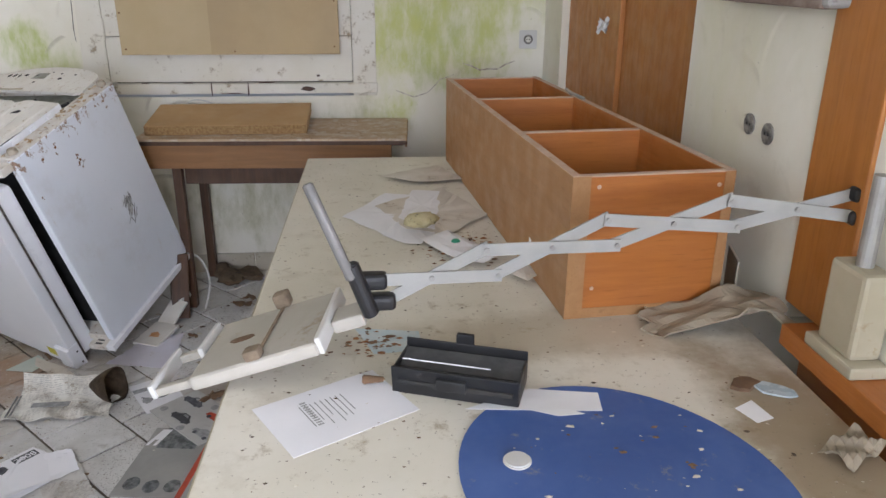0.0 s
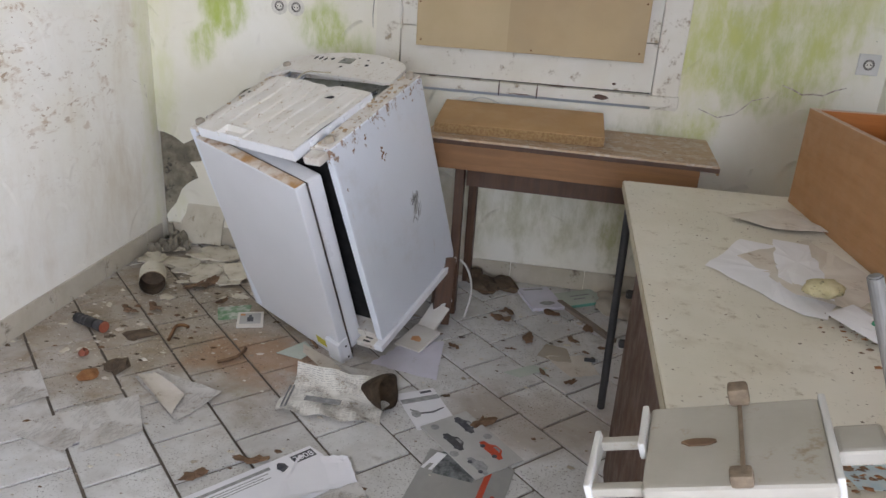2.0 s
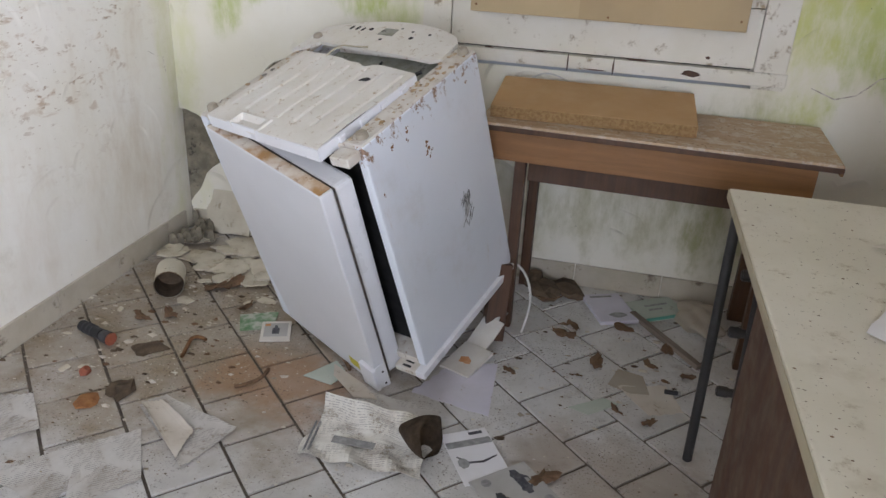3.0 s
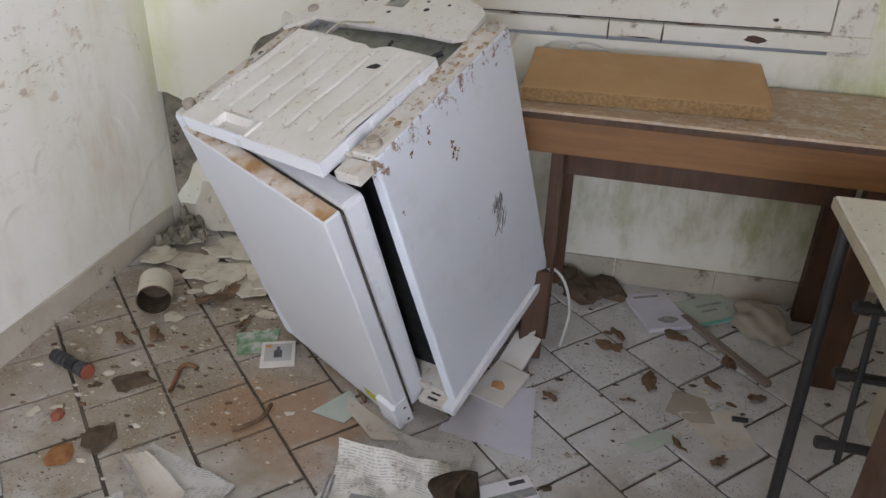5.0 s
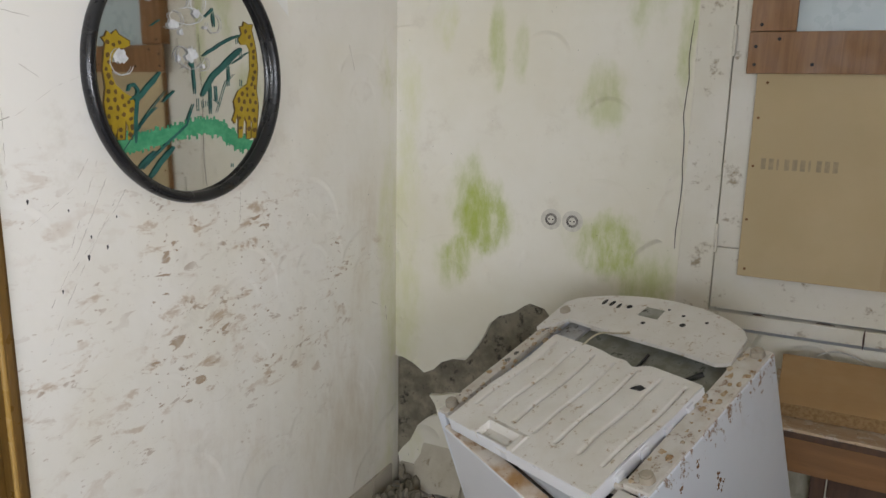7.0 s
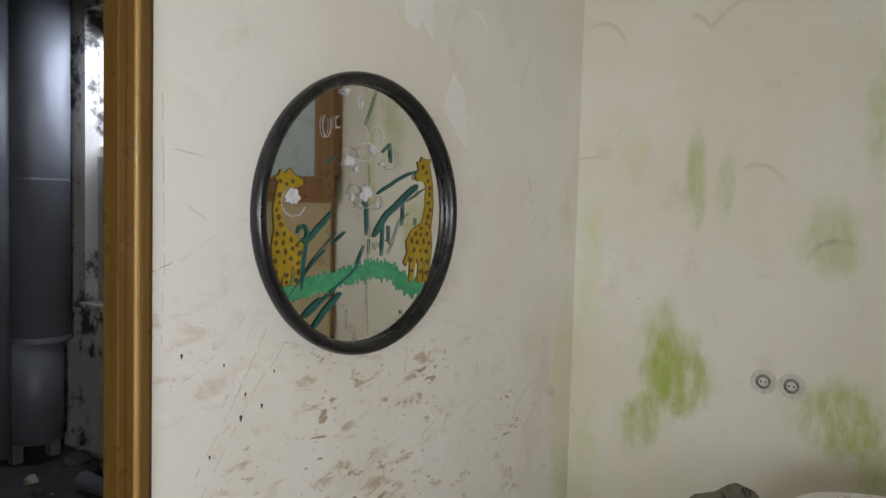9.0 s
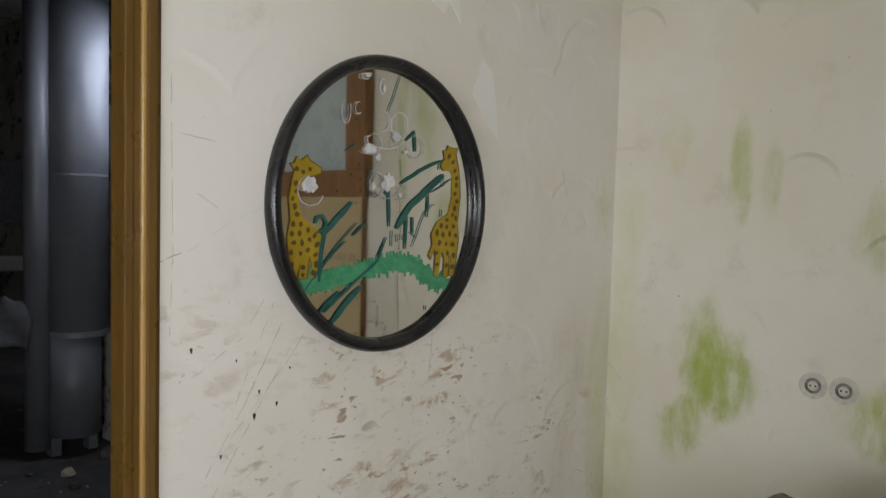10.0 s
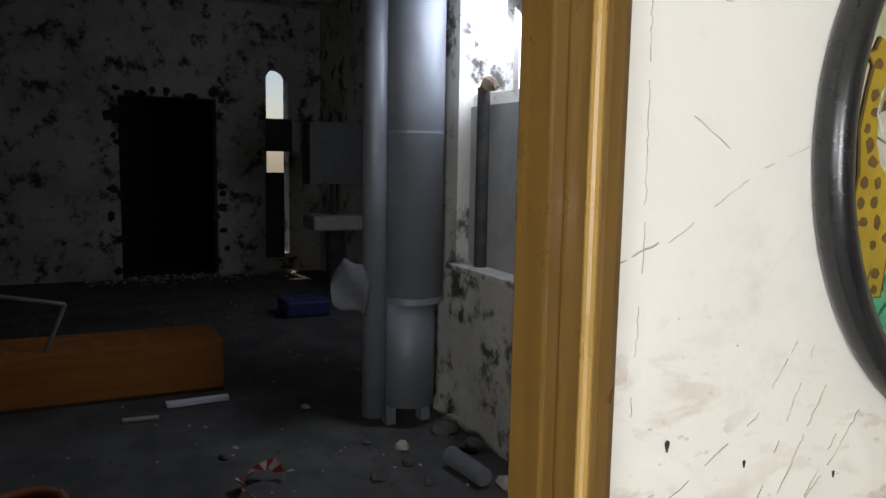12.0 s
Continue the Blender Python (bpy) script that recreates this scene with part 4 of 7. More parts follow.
    # works seen in the gap
    for a, b, r in (((-0.5, 0.36, -0.03), (-0.1, 0.40, -0.035), 0.005), ((-0.3, 0.35, -0.05), (-0.27, 0.43, -0.01), 0.004), ((-0.2, 0.34, -0.04), (-0.12, 0.42, -0.02), 0.006)):
        part("pipe", tube(a, b, r, sides=8), M_BLACK, f)
    part("works_tray", box((-0.57, 0.30, -0.040), (-0.065, 0.495, -0.028), 0.004), M_MOSS, f, "grimy grey tray")
    cable([(-0.40, 0.33, 0.035), (-0.385, 0.38, 0.06), (-0.36, 0.43, 0.03), (-0.34, 0.46, 0.018)], 0.0025, M_BEIGE, "wire", f)
    # loose ribbed plastic lid
    w, d = 0.435, 0.385

    def ribs(u, v):
        h = -0.009 * math.exp(-(((u * 3.4 + 0.5) % 1.0 - 0.5) / 0.06) ** 2) * (1 if -0.62 < v < 0.86 else 0)
        if -0.62 < u < -0.02 and v < -0.70:
            h -= 0.013 if (-0.55 < u < -0.09 and v < -0.78) else -0.004
        back = 0.020 * math.exp(-((u - 0.22) / 0.10) ** 2) + 0.012 * math.exp(-((u + 0.05) / 0.2) ** 2)
        return (0.003 * math.sin(5 * v), -back * max(0.0, v - 0.7) / 0.3, h + 0.003 * math.sin(2.2 * u + v))
    lid = part("lid_insert", sheet(w, d, 132, 40, ribs, 0.003), M_PLASTIC_DIRTY, f, "loose ribbed white plastic lid, dirty and cracked",
               m=Matrix.Translation((-0.290, 0.146, 0.030)) @ pose(0, 0, 0, 1.5, 2.0, -4.5))
    for lo, hi in (((-w / 2, -d / 2, -0.036), (w / 2, -d / 2 + 0.006, -0.001)), ((w / 2 - 0.006, -d / 2 + 0.006, -0.036), (w / 2, d / 2, -0.001)), ((-w / 2, -d / 2 + 0.006, -0.036), (-w / 2 + 0.006, d / 2, -0.001))):
        part("lid_skirt", box(lo, hi, 0.002), M_LINER, lid)
    for k in range(4):
        part("skirt_stud", box((w / 2 - 0.001, -0.12 + k * 0.08, -0.028), (w / 2 + 0.007, -0.095 + k * 0.08, -0.006), 0.003), M_LINER, lid)
    part("tear", prism([(0.09, 0.10), (0.115, 0.105), (0.12, 0.118), (0.105, 0.122), (0.095, 0.112)], 0.0075, 0.0088), M_INSIDE, lid)
    for x, y in ((-0.025, 0.035), (-0.025, 0.50), (-0.580, 0.035), (-0.580, 0.50)):
        part("top_knob", tube((x, y, 0.004), (x, y, 0.024), 0.017, 0.014, 18, bevel=0.003), M_GREY_CARD, f, "round grey plastic knob")
    part("broken_bracket", box((-0.068, -0.05, -0.03), (-0.008, -0.003, -0.004), 0.003), M_RUST, f, "broken rusty corner bracket")
    part("scuff", prism([(0.337, -0.385), (0.355, -0.37), (0.372, -0.388), (0.366, -0.41), (0.360, -0.43), (0.342, -0.452), (0.334, -0.42), (0.343, -0.405)], 0.0002, 0.0008, m=Matrix(((0, 0, 1, 0), (1, 0, 0, 0), (0, 1, 0, 0), (0, 0, 0, 1)))), M_SCUFF, f, "grey scratched scuff")
    rr2 = random.Random(77)
    onto = Matrix(((0, 0, 1, 0), (1, 0, 0, 0), (0, 1, 0, 0), (0, 0, 0, 1)))
    for _ in range(24):
        y, z, a = rr2.uniform(0.328, 0.374), rr2.uniform(-0.465, -0.375), rr2.uniform(0.6, 1.9)
        n = rr2.uniform(0.02, 0.05)
        part("scratch", ribbon([(y - n * math.cos(a) / 2, z - n * math.sin(a) / 2), (y, z), (y + n * math.cos(a) / 2, z + n * math.sin(a) / 2)], 0.0022, 0.0009, 0.0013, m=onto), M_DARK_GREY if rr2.random() < 0.6 else M_SCUFF, f)
    for y, z, a in ((0.235, -0.135, 0.011), (0.225, -0.150, 0.006), (0.245, -0.155, 0.005), (0.03, -0.16, 0.005), (0.10, -0.055, 0.007), (0.17, -0.045, 0.009), (0.16, -0.075, 0.005)):
        spot = bmesh.new()
        for _ in range(6):
            join(spot, prism(blob(y + rr2.gauss(0, a * 0.5), z + rr2.gauss(0, a * 0.7), a * rr2.uniform(0.2, 0.6), a * rr2.uniform(0.3, 0.8), rr2.randint(0, 9999), 9, 0.6), 0.0002, 0.0008, m=onto))
        part("rust_spot", spot, M_RUSTY, f)
    # door, hanging ajar
    door = part("door", box((0, -0.042, -0.772), (0.525, 0, 0), 0.006, segments=3), M_DOOR_ENAMEL, f, "grey-white door hanging ajar",
                m=Matrix.Translation((-0.554, 0.020, -0.016)) @ pose(0, 0, 0, 1.4, 5.6, -12.1))
    part("door_top", box((0.004, -0.040, 0.0005), (0.52, -0.004, 0.004), 0.001), M_RUST_HEAVY, door, "rusted top edge of the door")
    part("gasket", box((0.008, 0.0, -0.765), (0.519, 0.009, -0.008)), M_GASKET, door, "dark perished gasket")
    part("door_liner", box((0.06, 0.009, -0.755), (0.512, 0.070, -0.012), 0.012), M_LINER, door, "white plastic door liner")
    part("corner_plate", box((0.466, -0.058, -0.785), (0.536, -0.0425, -0.665), 0.004), M_LINER, door, "white plastic hinge cover")
    part("corner_plate", box((0.5265, -0.046, -0.785), (0.5305, -0.004, -0.665), 0.0015), M_LINER, door)
    for z in (-0.70, -0.755):
        part("screw", tube((0.530, -0.02, z), (0.5318, -0.02, z), 0.004, sides=10), M_INSIDE, door)
    part("yellow_label", box((0.39, -0.0432, -0.745), (0.46, -0.0422, -0.71)), M_YELLOW, door, "small yellow label with dark print")
    # base rail and cable
    part("base_rail", box((-0.022, -0.030, -0.800), (0.012, 0.535, -0.776), 0.003), M_LINER, f, "white metal base rail")
    part("base_rail", box((-0.10, -0.030, -0.800), (-0.022, 0.012, -0.779), 0.003), M_RUST, f)
    for y in (-0.018, 0.000):
        part("slot", box((-0.075, y - 0.004, -0.7788), (-0.045, y + 0.004, -0.7778)), M_INSIDE, f)
    inv = FR.inverted()
    cable([inv @ Vector(p) for p in ((-1.10, 3.31, 0.23), (-1.06, 3.30, 0.22), (-1.02, 3.27, 0.13), (-1.03, 3.22, 0.05), (-1.04, 3.20, 0.02))], 0.0045, M_WHITE_PLASTIC, "mains_cable", f, "white mains cable")
    return f


fridge()
block = thing("wooden_block", box((-0.035, -0.03, 0), (0.035, 0.03, 0.27), 0.004), M_DARK_WOOD, "dark wooden post propping up the fridge", "wood block", m=Matrix.Translation((-1.135, 3.16, 0.0)) @ pose(0, 0, 0, -14, 6, 20))

# ---- narrow table below the window ----
table = empty("table", pose(-1.255, 3.222, 0, 0, 0, -2.5), "narrow brown wooden table with a worn dusty top", "table")
part("tabletop", box((0, 0, 0.726), (1.08, 0.445, 0.746), 0.002), M_TABLETOP, table, "worn dusty laminate top")
part("edge_strip", box((-0.002, -0.004, 0.722), (1.082, 0.004, 0.738), 0.002), M_DARK_WOOD, table, "dark edge strip")
part("edge_strip", box((1.074, 0.004, 0.712), (1.083, 0.445, 0.741), 0.002), M_CHIP, table, "chipped raw edge")
part("apron", box((0.02, 0.012, 0.625), (1.02, 0.034, 0.724), 0.002), M_APRON, table, "brown wooden apron")
part("apron", box((0.02, 0.42, 0.625), (1.06, 0.44, 0.724), 0.002), M_DARK_WOOD, table)
part("apron", box((0.17, 0.075, 0.545), (0.90, 0.095, 0.70), 0.002), M_DARK_WOOD, table, "dark inner rail")
for x, y, w in ((0.13, 0.04, 0.036), (0.925, 0.04, 0.075), (0.13, 0.39, 0.036), (0.925, 0.39, 0.075)):
    part("leg", box((x, y, 0), (x + w, y + 0.040, 0.724), 0.003), M_DARK_WOOD, table)
board = thing("chipboard_panel", box((0, 0, 0), (0.645, 0.295, 0.040), 0.003), M_BOARD, "tan chipboard panel lying on the table", "board", m=pose(-1.222, 3.290, 0.7468, 7.5, 0, 0.6))
for x0, w in ((0.0, 0.645),):
    part("raw_edge", box((x0 + 0.002, -0.0015, 0.003), (x0 + w - 0.002, 0.0, 0.038)), M_CHIP, board, "raw crumbly edge")
cable([(-1.19, 3.60, 0.76), (-1.13, 3.64, 0.83), (-1.05, 3.645, 0.835), (-0.98, 3.63, 0.80)], 0.0025, M_WHITE_PLASTIC, "loose_cable", None, "thin pale cable lying behind the board", "cable")

# ---- desk ----
desk = empty("desk", pose(0, 0, 0), "large cream laminate desk strewn with dirt, on black steel legs", "desk")
part("desktop", box((-0.53, 0.70, 0.737), (0.385, 2.79, 0.765), 0.004), M_DESK, desk, "cream laminate top with dirt")
part("edge_band", box((-0.5325, 0.70, 0.739), (-0.5302, 2.79, 0.762), 0.0008), M_BEIGE, desk, "beige edge band")
part("end_panel", box((-0.50, 1.55, 0.0), (-0.475, 2.36, 0.735), 0.002), M_DARK_WOOD, desk, "dark brown side panel")
part("inner_panel", box((-0.38, 2.60, 0.30), (-0.365, 2.68, 0.735), 0.002), M_BEIGE, desk, "pale inner board")
part("modesty_panel", box((-0.36, 2.52, 0.12), (0.30, 2.535, 0.735), 0.002), M_BEIGE, desk, "pale back board")
part("leg", tube((-0.505, 2.755, 0.737), (-0.50, 2.70, 0.0), 0.013, bevel=0.003), M_BLACK, desk, "black steel leg")
part("leg", tube((0.35, 2.755, 0.737), (0.35, 2.70, 0.0), 0.013, bevel=0.003), M_BLACK, desk)
part("leg", box((0.31, 0.8, 0.0), (0.335, 1.4, 0.735), 0.002), M_DARK_WOOD, desk)
part("leg", box((-0.50, 0.8, 0.0), (-0.475, 1.4, 0.735), 0.002), M_DARK_WOOD, desk)
part("upright_bar", tube((-0.44, 2.68, 0.737), (-0.44, 2.60, 0.26), 0.007), M_BLACK, desk)
for z, y in ((0.60, 2.70), (0.45, 2.69), (0.29, 2.67)):
    part("cross_bar", tube((-0.47, y - 0.05, z), (-0.25, y - 0.06, z), 0.011), M_BLACK, desk)
    part("knob", tube((-0.485, y - 0.05, z), (-0.455, y - 0.05, z), 0.014, bevel=0.003), M_BLACK, desk)

# ---- shelf unit lying on the desk ----
BX = pose(0.054, 1.470, 0.7655, 0, 0, 5.0)
unit = empty("shelf_unit", BX, "orange-brown shelf unit lying on its back on the desk, empty", "shelf")
SW, SL, SH, ST = 0.310, 1.275, 0.275, 0.016
part("side_board", box((0, 0, 0), (ST, SL, SH), 0.001), M_SIDE_PANEL, unit, "tan worn side board")
part("side_board", box((SW - ST, 0, 0), (SW, SL, SH), 0.001), M_ORANGE, unit)
part("end_board", box((ST, 0.001, 0.0), (SW - ST, ST, SH - 0.002), 0.001), M_ORANGE_X, unit, "orange-brown end board")
part("end_board", box((ST, SL - ST, 0.0), (SW - ST, SL - 0.001, SH - 0.002), 0.001), M_ORANGE_X, unit)
for y in (0.385, 0.847):
    part("shelf_board", box((ST, y, 0.006), (SW - ST, y + ST, SH - 0.003), 0.001), M_ORANGE_X, unit)
part("back_board", box((ST, ST, 0.002), (SW - ST, SL - ST, 0.006)), M_ORANGE, unit)
for lo, hi in (((0, 0, SH), (ST, SL, SH + 0.0015)), ((SW - ST, 0, SH), (SW, SL, SH + 0.0015)), ((ST, 0.385, SH - 0.003), (SW - ST, 0.385 + ST, SH - 0.0005)), ((ST, 0.847, SH - 0.003), (SW - ST, 0.847 + ST, SH - 0.0005)),
               ((ST, 0.001, SH - 0.002), (SW - ST, ST, SH + 0.0005)), ((ST, SL - ST, SH - 0.002), (SW - ST, SL - 0.001, SH + 0.0005))):
    part("edge_strip", box(lo, hi), M_EDGE, unit, "pale worn edge")
part("edge_strip", box((0.0, -0.0015, 0.0), (ST + 0.018, 0.0, SH)), M_SIDE_PANEL, unit)
part("edge_strip", box((ST + 0.018, -0.0012, 0.0), (SW, 0.0, 0.02)), M_SIDE_PANEL, unit)
part("edge_strip", box((SW - 0.02, -0.0013, 0.02), (SW, 0.0, SH)), M_SIDE_PANEL, unit)
for x, z in ((0.05, 0.255), (0.28, 0.25), (0.05, 0.06)):
    part("screw", tube((x, 0.0, z), (x, -0.0015, z), 0.004, sides=10), M_EDGE, unit)
part("sticker", box((-0.0008, 0.23, 0.06), (0.0, 0.245, 0.078)), M_PAPER, unit)
cable([(0.27, 2.35, 1.045), (0.24, 2.33, 1.07), (0.25, 2.28, 1.06), (0.28, 2.25, 1.05)], 0.004, M_STEEL, "metal_clip", None, "bent shiny metal clip on the shelf rim", "clip")

# ---- round mirror on the west wall ----
def mirror_spot(cx, cy):
    """A place on the glass, in metres from its middle, from units of about a millimetre."""
    u, v = cx - 412, cy - 503
    return (u * (0.000871 + 0.00000013 * u) - v * 0.000012, -v * (0.000637 + 0.00000014 * u) + u * 0.00002 - 0.0)


MIR = Matrix.Translation((WX, 2.661, 1.588)) @ pose(0, 0, 0, 0, -0.3, -0.7) @ Matrix(((0, 0, 1, 0.003), (1, 0, 0, 0), (0, 1, 0, 0), (0, 0, 0, 1)))
mirror = empty("mirror", MIR, "round cracked mirror in black rim, painted with yellow and green shapes", "mirror")
rim = bmesh.new()
N, K, RR = 96, 14, 0.2985
vs = [[rim.verts.new(((RR + 0.0145 * math.cos(b)) * math.cos(a), (RR + 0.0145 * math.cos(b)) * math.sin(a), 0.018 + 0.018 * math.sin(b))) for b in [j * math.tau / K for j in range(K)]] for a in [i * math.tau / N for i in range(N)]]
for i in range(N):
    for j in range(K):
        rim.faces.new((vs[i][j], vs[(i + 1) % N][j], vs[(i + 1) % N][(j + 1) % K], vs[i][(j + 1) % K]))
part("rim", rim, M_GLOSS_BLACK, mirror, "glossy black plastic rim", True)
part("glass", prism([(0.294 * math.cos(a), 0.294 * math.sin(a)) for a in [i * math.tau / 72 for i in range(72)]], 0.004, 0.010), M_MIRROR, mirror, "mirror glass")
FACE = 0.0103


def painted(name, outline, material, up=0, label=""):
    part(name, prism([mirror_spot(*p) for p in outline], FACE + up * 0.0006, FACE + up * 0.0006 + 0.0005), material, mirror, label)


hill_top = [(108, 752), (150, 728), (200, 716), (300, 700), (360, 690), (440, 668), (490, 672), (540, 700), (590, 742), (648, 762)]
hill_low = [(630, 800), (580, 796), (545, 770), (500, 735), (450, 724), (380, 735), (300, 756), (220, 778), (138, 792)]
rr = random.Random(12)
green_top, green_low = ragged(hill_top, 7, 7, 2), ragged(hill_low, 7, 7, 3)
painted("green_band", green_top + green_low, M_GREEN_PAINT, 0, "broad green brush stroke")
for x, y in green_top[4:-4:2] + green_low[3:-3:3]:
    painted("green_dab", [(x - 3, y - 10), (x + 3, y - 11), (x + 4, y + 9), (x - 2, y + 12)], M_GREEN_PAINT, 0.5)
FIGURES = (
    [(104, 370), (116, 366), (124, 346), (136, 360), (150, 342), (158, 358), (178, 372), (194, 382), (193, 398), (172, 407), (152, 408), (140, 424), (130, 460), (130, 500), (140, 535), (165, 562), (192, 582), (204, 608), (196, 640),
     (196, 690), (184, 736), (170, 738), (176, 690), (166, 664), (160, 736), (136, 736), (142, 680), (126, 741), (109, 741), (106, 660), (100, 600), (108, 545), (102, 480), (110, 420), (116, 390)],
    [(604, 318), (616, 316), (622, 298), (634, 308), (656, 308), (650, 330), (660, 370), (668, 420), (672, 480), (664, 560), (671, 620), (665, 690), (656, 752), (641, 752), (646, 690), (636, 675), (635, 754), (619, 754), (622, 690),
     (611, 662), (600, 750), (585, 749), (588, 680), (582, 652), (573, 692), (562, 676), (575, 640), (570, 602), (590, 562), (628, 536), (640, 480), (640, 402), (630, 385), (606, 387), (596, 366), (610, 345)],
)
for outline in FIGURES:
    cx, cy = sum(p[0] for p in outline) / len(outline), sum(p[1] for p in outline) / len(outline)
    grown = [(x + 3.5 * math.copysign(1, x - cx), y + 2.5 * math.copysign(1, y - cy)) for x, y in outline]
    painted("dark_outline", grown, M_BROWN_PAINT, 1)
    painted("yellow_shape", outline, M_YELLOW_PAINT, 2, "plain yellow painted shape")
DABS = [(118, 430), (122, 455), (112, 480), (118, 505), (126, 530), (116, 560), (138, 560), (112, 590), (135, 590), (160, 580), (180, 600), (118, 620), (142, 622), (165, 612), (188, 628), (112, 650), (140, 655), (162, 645), (184, 660),
        (116, 690), (120, 720), (147, 700), (148, 725), (186, 690), (180, 720), (160, 385), (120, 385), (140, 395),
        (648, 385), (656, 410), (655, 435), (652, 465), (660, 490), (652, 515), (645, 540), (658, 550), (625, 556), (604, 575), (625, 582), (650, 580), (590, 600), (612, 608), (637, 606), (660, 612), (600, 635), (625, 640), (650, 642),
        (590, 670), (630, 672), (655, 680), (594, 710), (628, 715), (652, 720), (625, 335), (640, 355)]
for x, y in DABS:
    painted("brown_dab", blob(x, y, rr.uniform(7, 11), rr.uniform(9, 15), x * y, 7, 0.45), M_BROWN_PAINT, 3)
for pts, w in (([(182, 590), (208, 580), (214, 556), (202, 536), (186, 542), (180, 560)], 9), ([(292, 492), (268, 525), (208, 592), (200, 660), (196, 750)], 13), ([(342, 560), (298, 602)], 7), ([(276, 620), (240, 655), (185, 725)], 5),
               ([(410, 612), (380, 690), (310, 752), (215, 850)], 7), ([(332, 772), (280, 828), (234, 892)], 15), ([(262, 785), (220, 825), (193, 858)], 10), ([(413, 455), (418, 575)], 8), ([(606, 400), (545, 455), (490, 505), (443, 582)], 17),
               ([(600, 350), (540, 375), (453, 431)], 8), ([(476, 520), (475, 652)], 8), ([(551, 455), (550, 546)], 8), ([(498, 545), (500, 600)], 13), ([(602, 520), (602, 546)], 7), ([(465, 286), (495, 255), (500, 322)], 9), ([(604, 400), (604, 440)], 7),
               ([(592, 350), (590, 382)], 7), ([(268, 325), (300, 302)], 5), ([(440, 70), (420, 140), (400, 195)], 3), ([(412, 470), (400, 455)], 16), ([(556, 850), (556, 866)], 8), ([(640, 412), (560, 462)], 3), ([(575, 500), (540, 530), (500, 645)], 3),
               ([(428, 590), (428, 640)], 6), ([(445, 600), (448, 628)], 5), ([(462, 600), (462, 622)], 5), ([(490, 595), (510, 612)], 5), ([(310, 560), (245, 640), (150, 780)], 3)):
    part("teal_stroke", ribbon(ragged([mirror_spot(*p) for p in pts], 0.02, 0.0012, int(pts[0][0])), w / 1130, FACE + 0.0026, FACE + 0.0031), M_TEAL_PAINT, mirror, "dark teal brush stroke")
for x, y, a, b in ((408, 425, 28, 40), (158, 438, 30, 34), (345, 318, 24, 22), (432, 275, 20, 20), (372, 345, 12, 16), (465, 325, 10, 8), (360, 440, 8, 22), (452, 470, 8, 12), (385, 115, 6, 20), (330, 78, 12, 8)):
    painted("chip", blob(x, y, a, b, x, 18, 0.55), M_CHIPPED, 6, "chipped pale patch of the mirror")
for x, y, rx, ry in ((440, 235, 28, 40), (385, 225, 22, 34), (265, 195, 14, 40), (303, 185, 10, 20), (345, 300, 36, 34), (410, 430, 50, 50), (165, 450, 40, 50), (500, 310, 26, 36), (380, 110, 8, 26), (330, 80, 22, 10), (372, 435, 26, 40), (450, 460, 24, 26), (395, 285, 60, 30)):
    a0, n = rr.uniform(0, 6), rr.randint(11, 18)
    pts = [mirror_spot(x + rx * math.cos(a0 + t * 0.32) * rr.uniform(0.92, 1.08), y + ry * math.sin(a0 + t * 0.32) * rr.uniform(0.92, 1.08)) for t in range(n)]
    part("crack", ribbon(pts, 0.0021, FACE + 0.0036, FACE + 0.0041), M_CRACK if rr.random() < 0.6 else M_CHIPPED, mirror, "curved crack in the glass")

# ---- sockets ----
def socket(m, square, label, bare=False):
    s = empty("wall_socket", m, label, "socket", "wall sockets")
    if square:
        part("plate", box((-0.04, -0.04, 0), (0.04, 0.04, 0.010), 0.003), M_WHITE_PLASTIC, s)
    elif not bare:
        part("plate", tube((0, 0, 0), (0, 0, 0.003), 0.036, sides=28), M_SOCKET_RIM, s)
    # Dark discs paint the depth of the recess and the pin holes.
    part("well", tube((0, 0, 0.0), (0, 0, 0.0108 if square else 0.0038), 0.021, sides=24), M_SOOT_RECESS, s, "dark disc painted as the recess")
    part("ring", tube((0, 0, 0.0), (0, 0, 0.0114 if square else 0.0044), 0.013, sides=20), M_SOOT_RECESS if bare else M_SOCKET_RIM, s)
    for x in (-0.0065, 0.0065):
        part("pin_hole", tube((x, 0, 0.0), (x, 0, 0.0120 if square else 0.0050), 0.0028, sides=10), M_INSIDE, s)
    return s


NFACE = Matrix(((1, 0, 0, 0), (0, 0, -1, NY), (0, 1, 0, 0), (0, 0, 0, 1)))
EFACE = Matrix(((0, 0, -1, EX), (1, 0, 0, 0), (0, 1, 0, 0), (0, 0, 0, 1)))
socket(NFACE @ pose(-1.989, 1.137, 0), False, "round flush socket with a dark grey disc for its recess")
socket(NFACE @ pose(-1.914, 1.136, 0), False, "round flush socket with a dark grey disc for its recess")
socket(NFACE @ pose(0.395, 1.085, 0), True, "square white socket, broken and sooty, on mouldy wall")
socket(EFACE @ pose(1.68, 1.089, 0), False, "flush socket hole drawn as a dark disc on the cream wall", True)
socket(EFACE @ pose(1.603, 1.084, 0), False, "flush socket hole drawn as a dark disc on the cream wall", True)

# ---- closet doors, distribution box and fittings on the east side ----
d_left = empty("closet_door", pose(0.50, 3.355, 0, 0, 0, 0), "orange-brown wooden closet door, closed", "door", "closet doors")
part("door_leaf", box((0.0, -0.665, 0.01), (0.022, 0.0, 2.04), 0.002), M_ORANGE_UP, d_left)
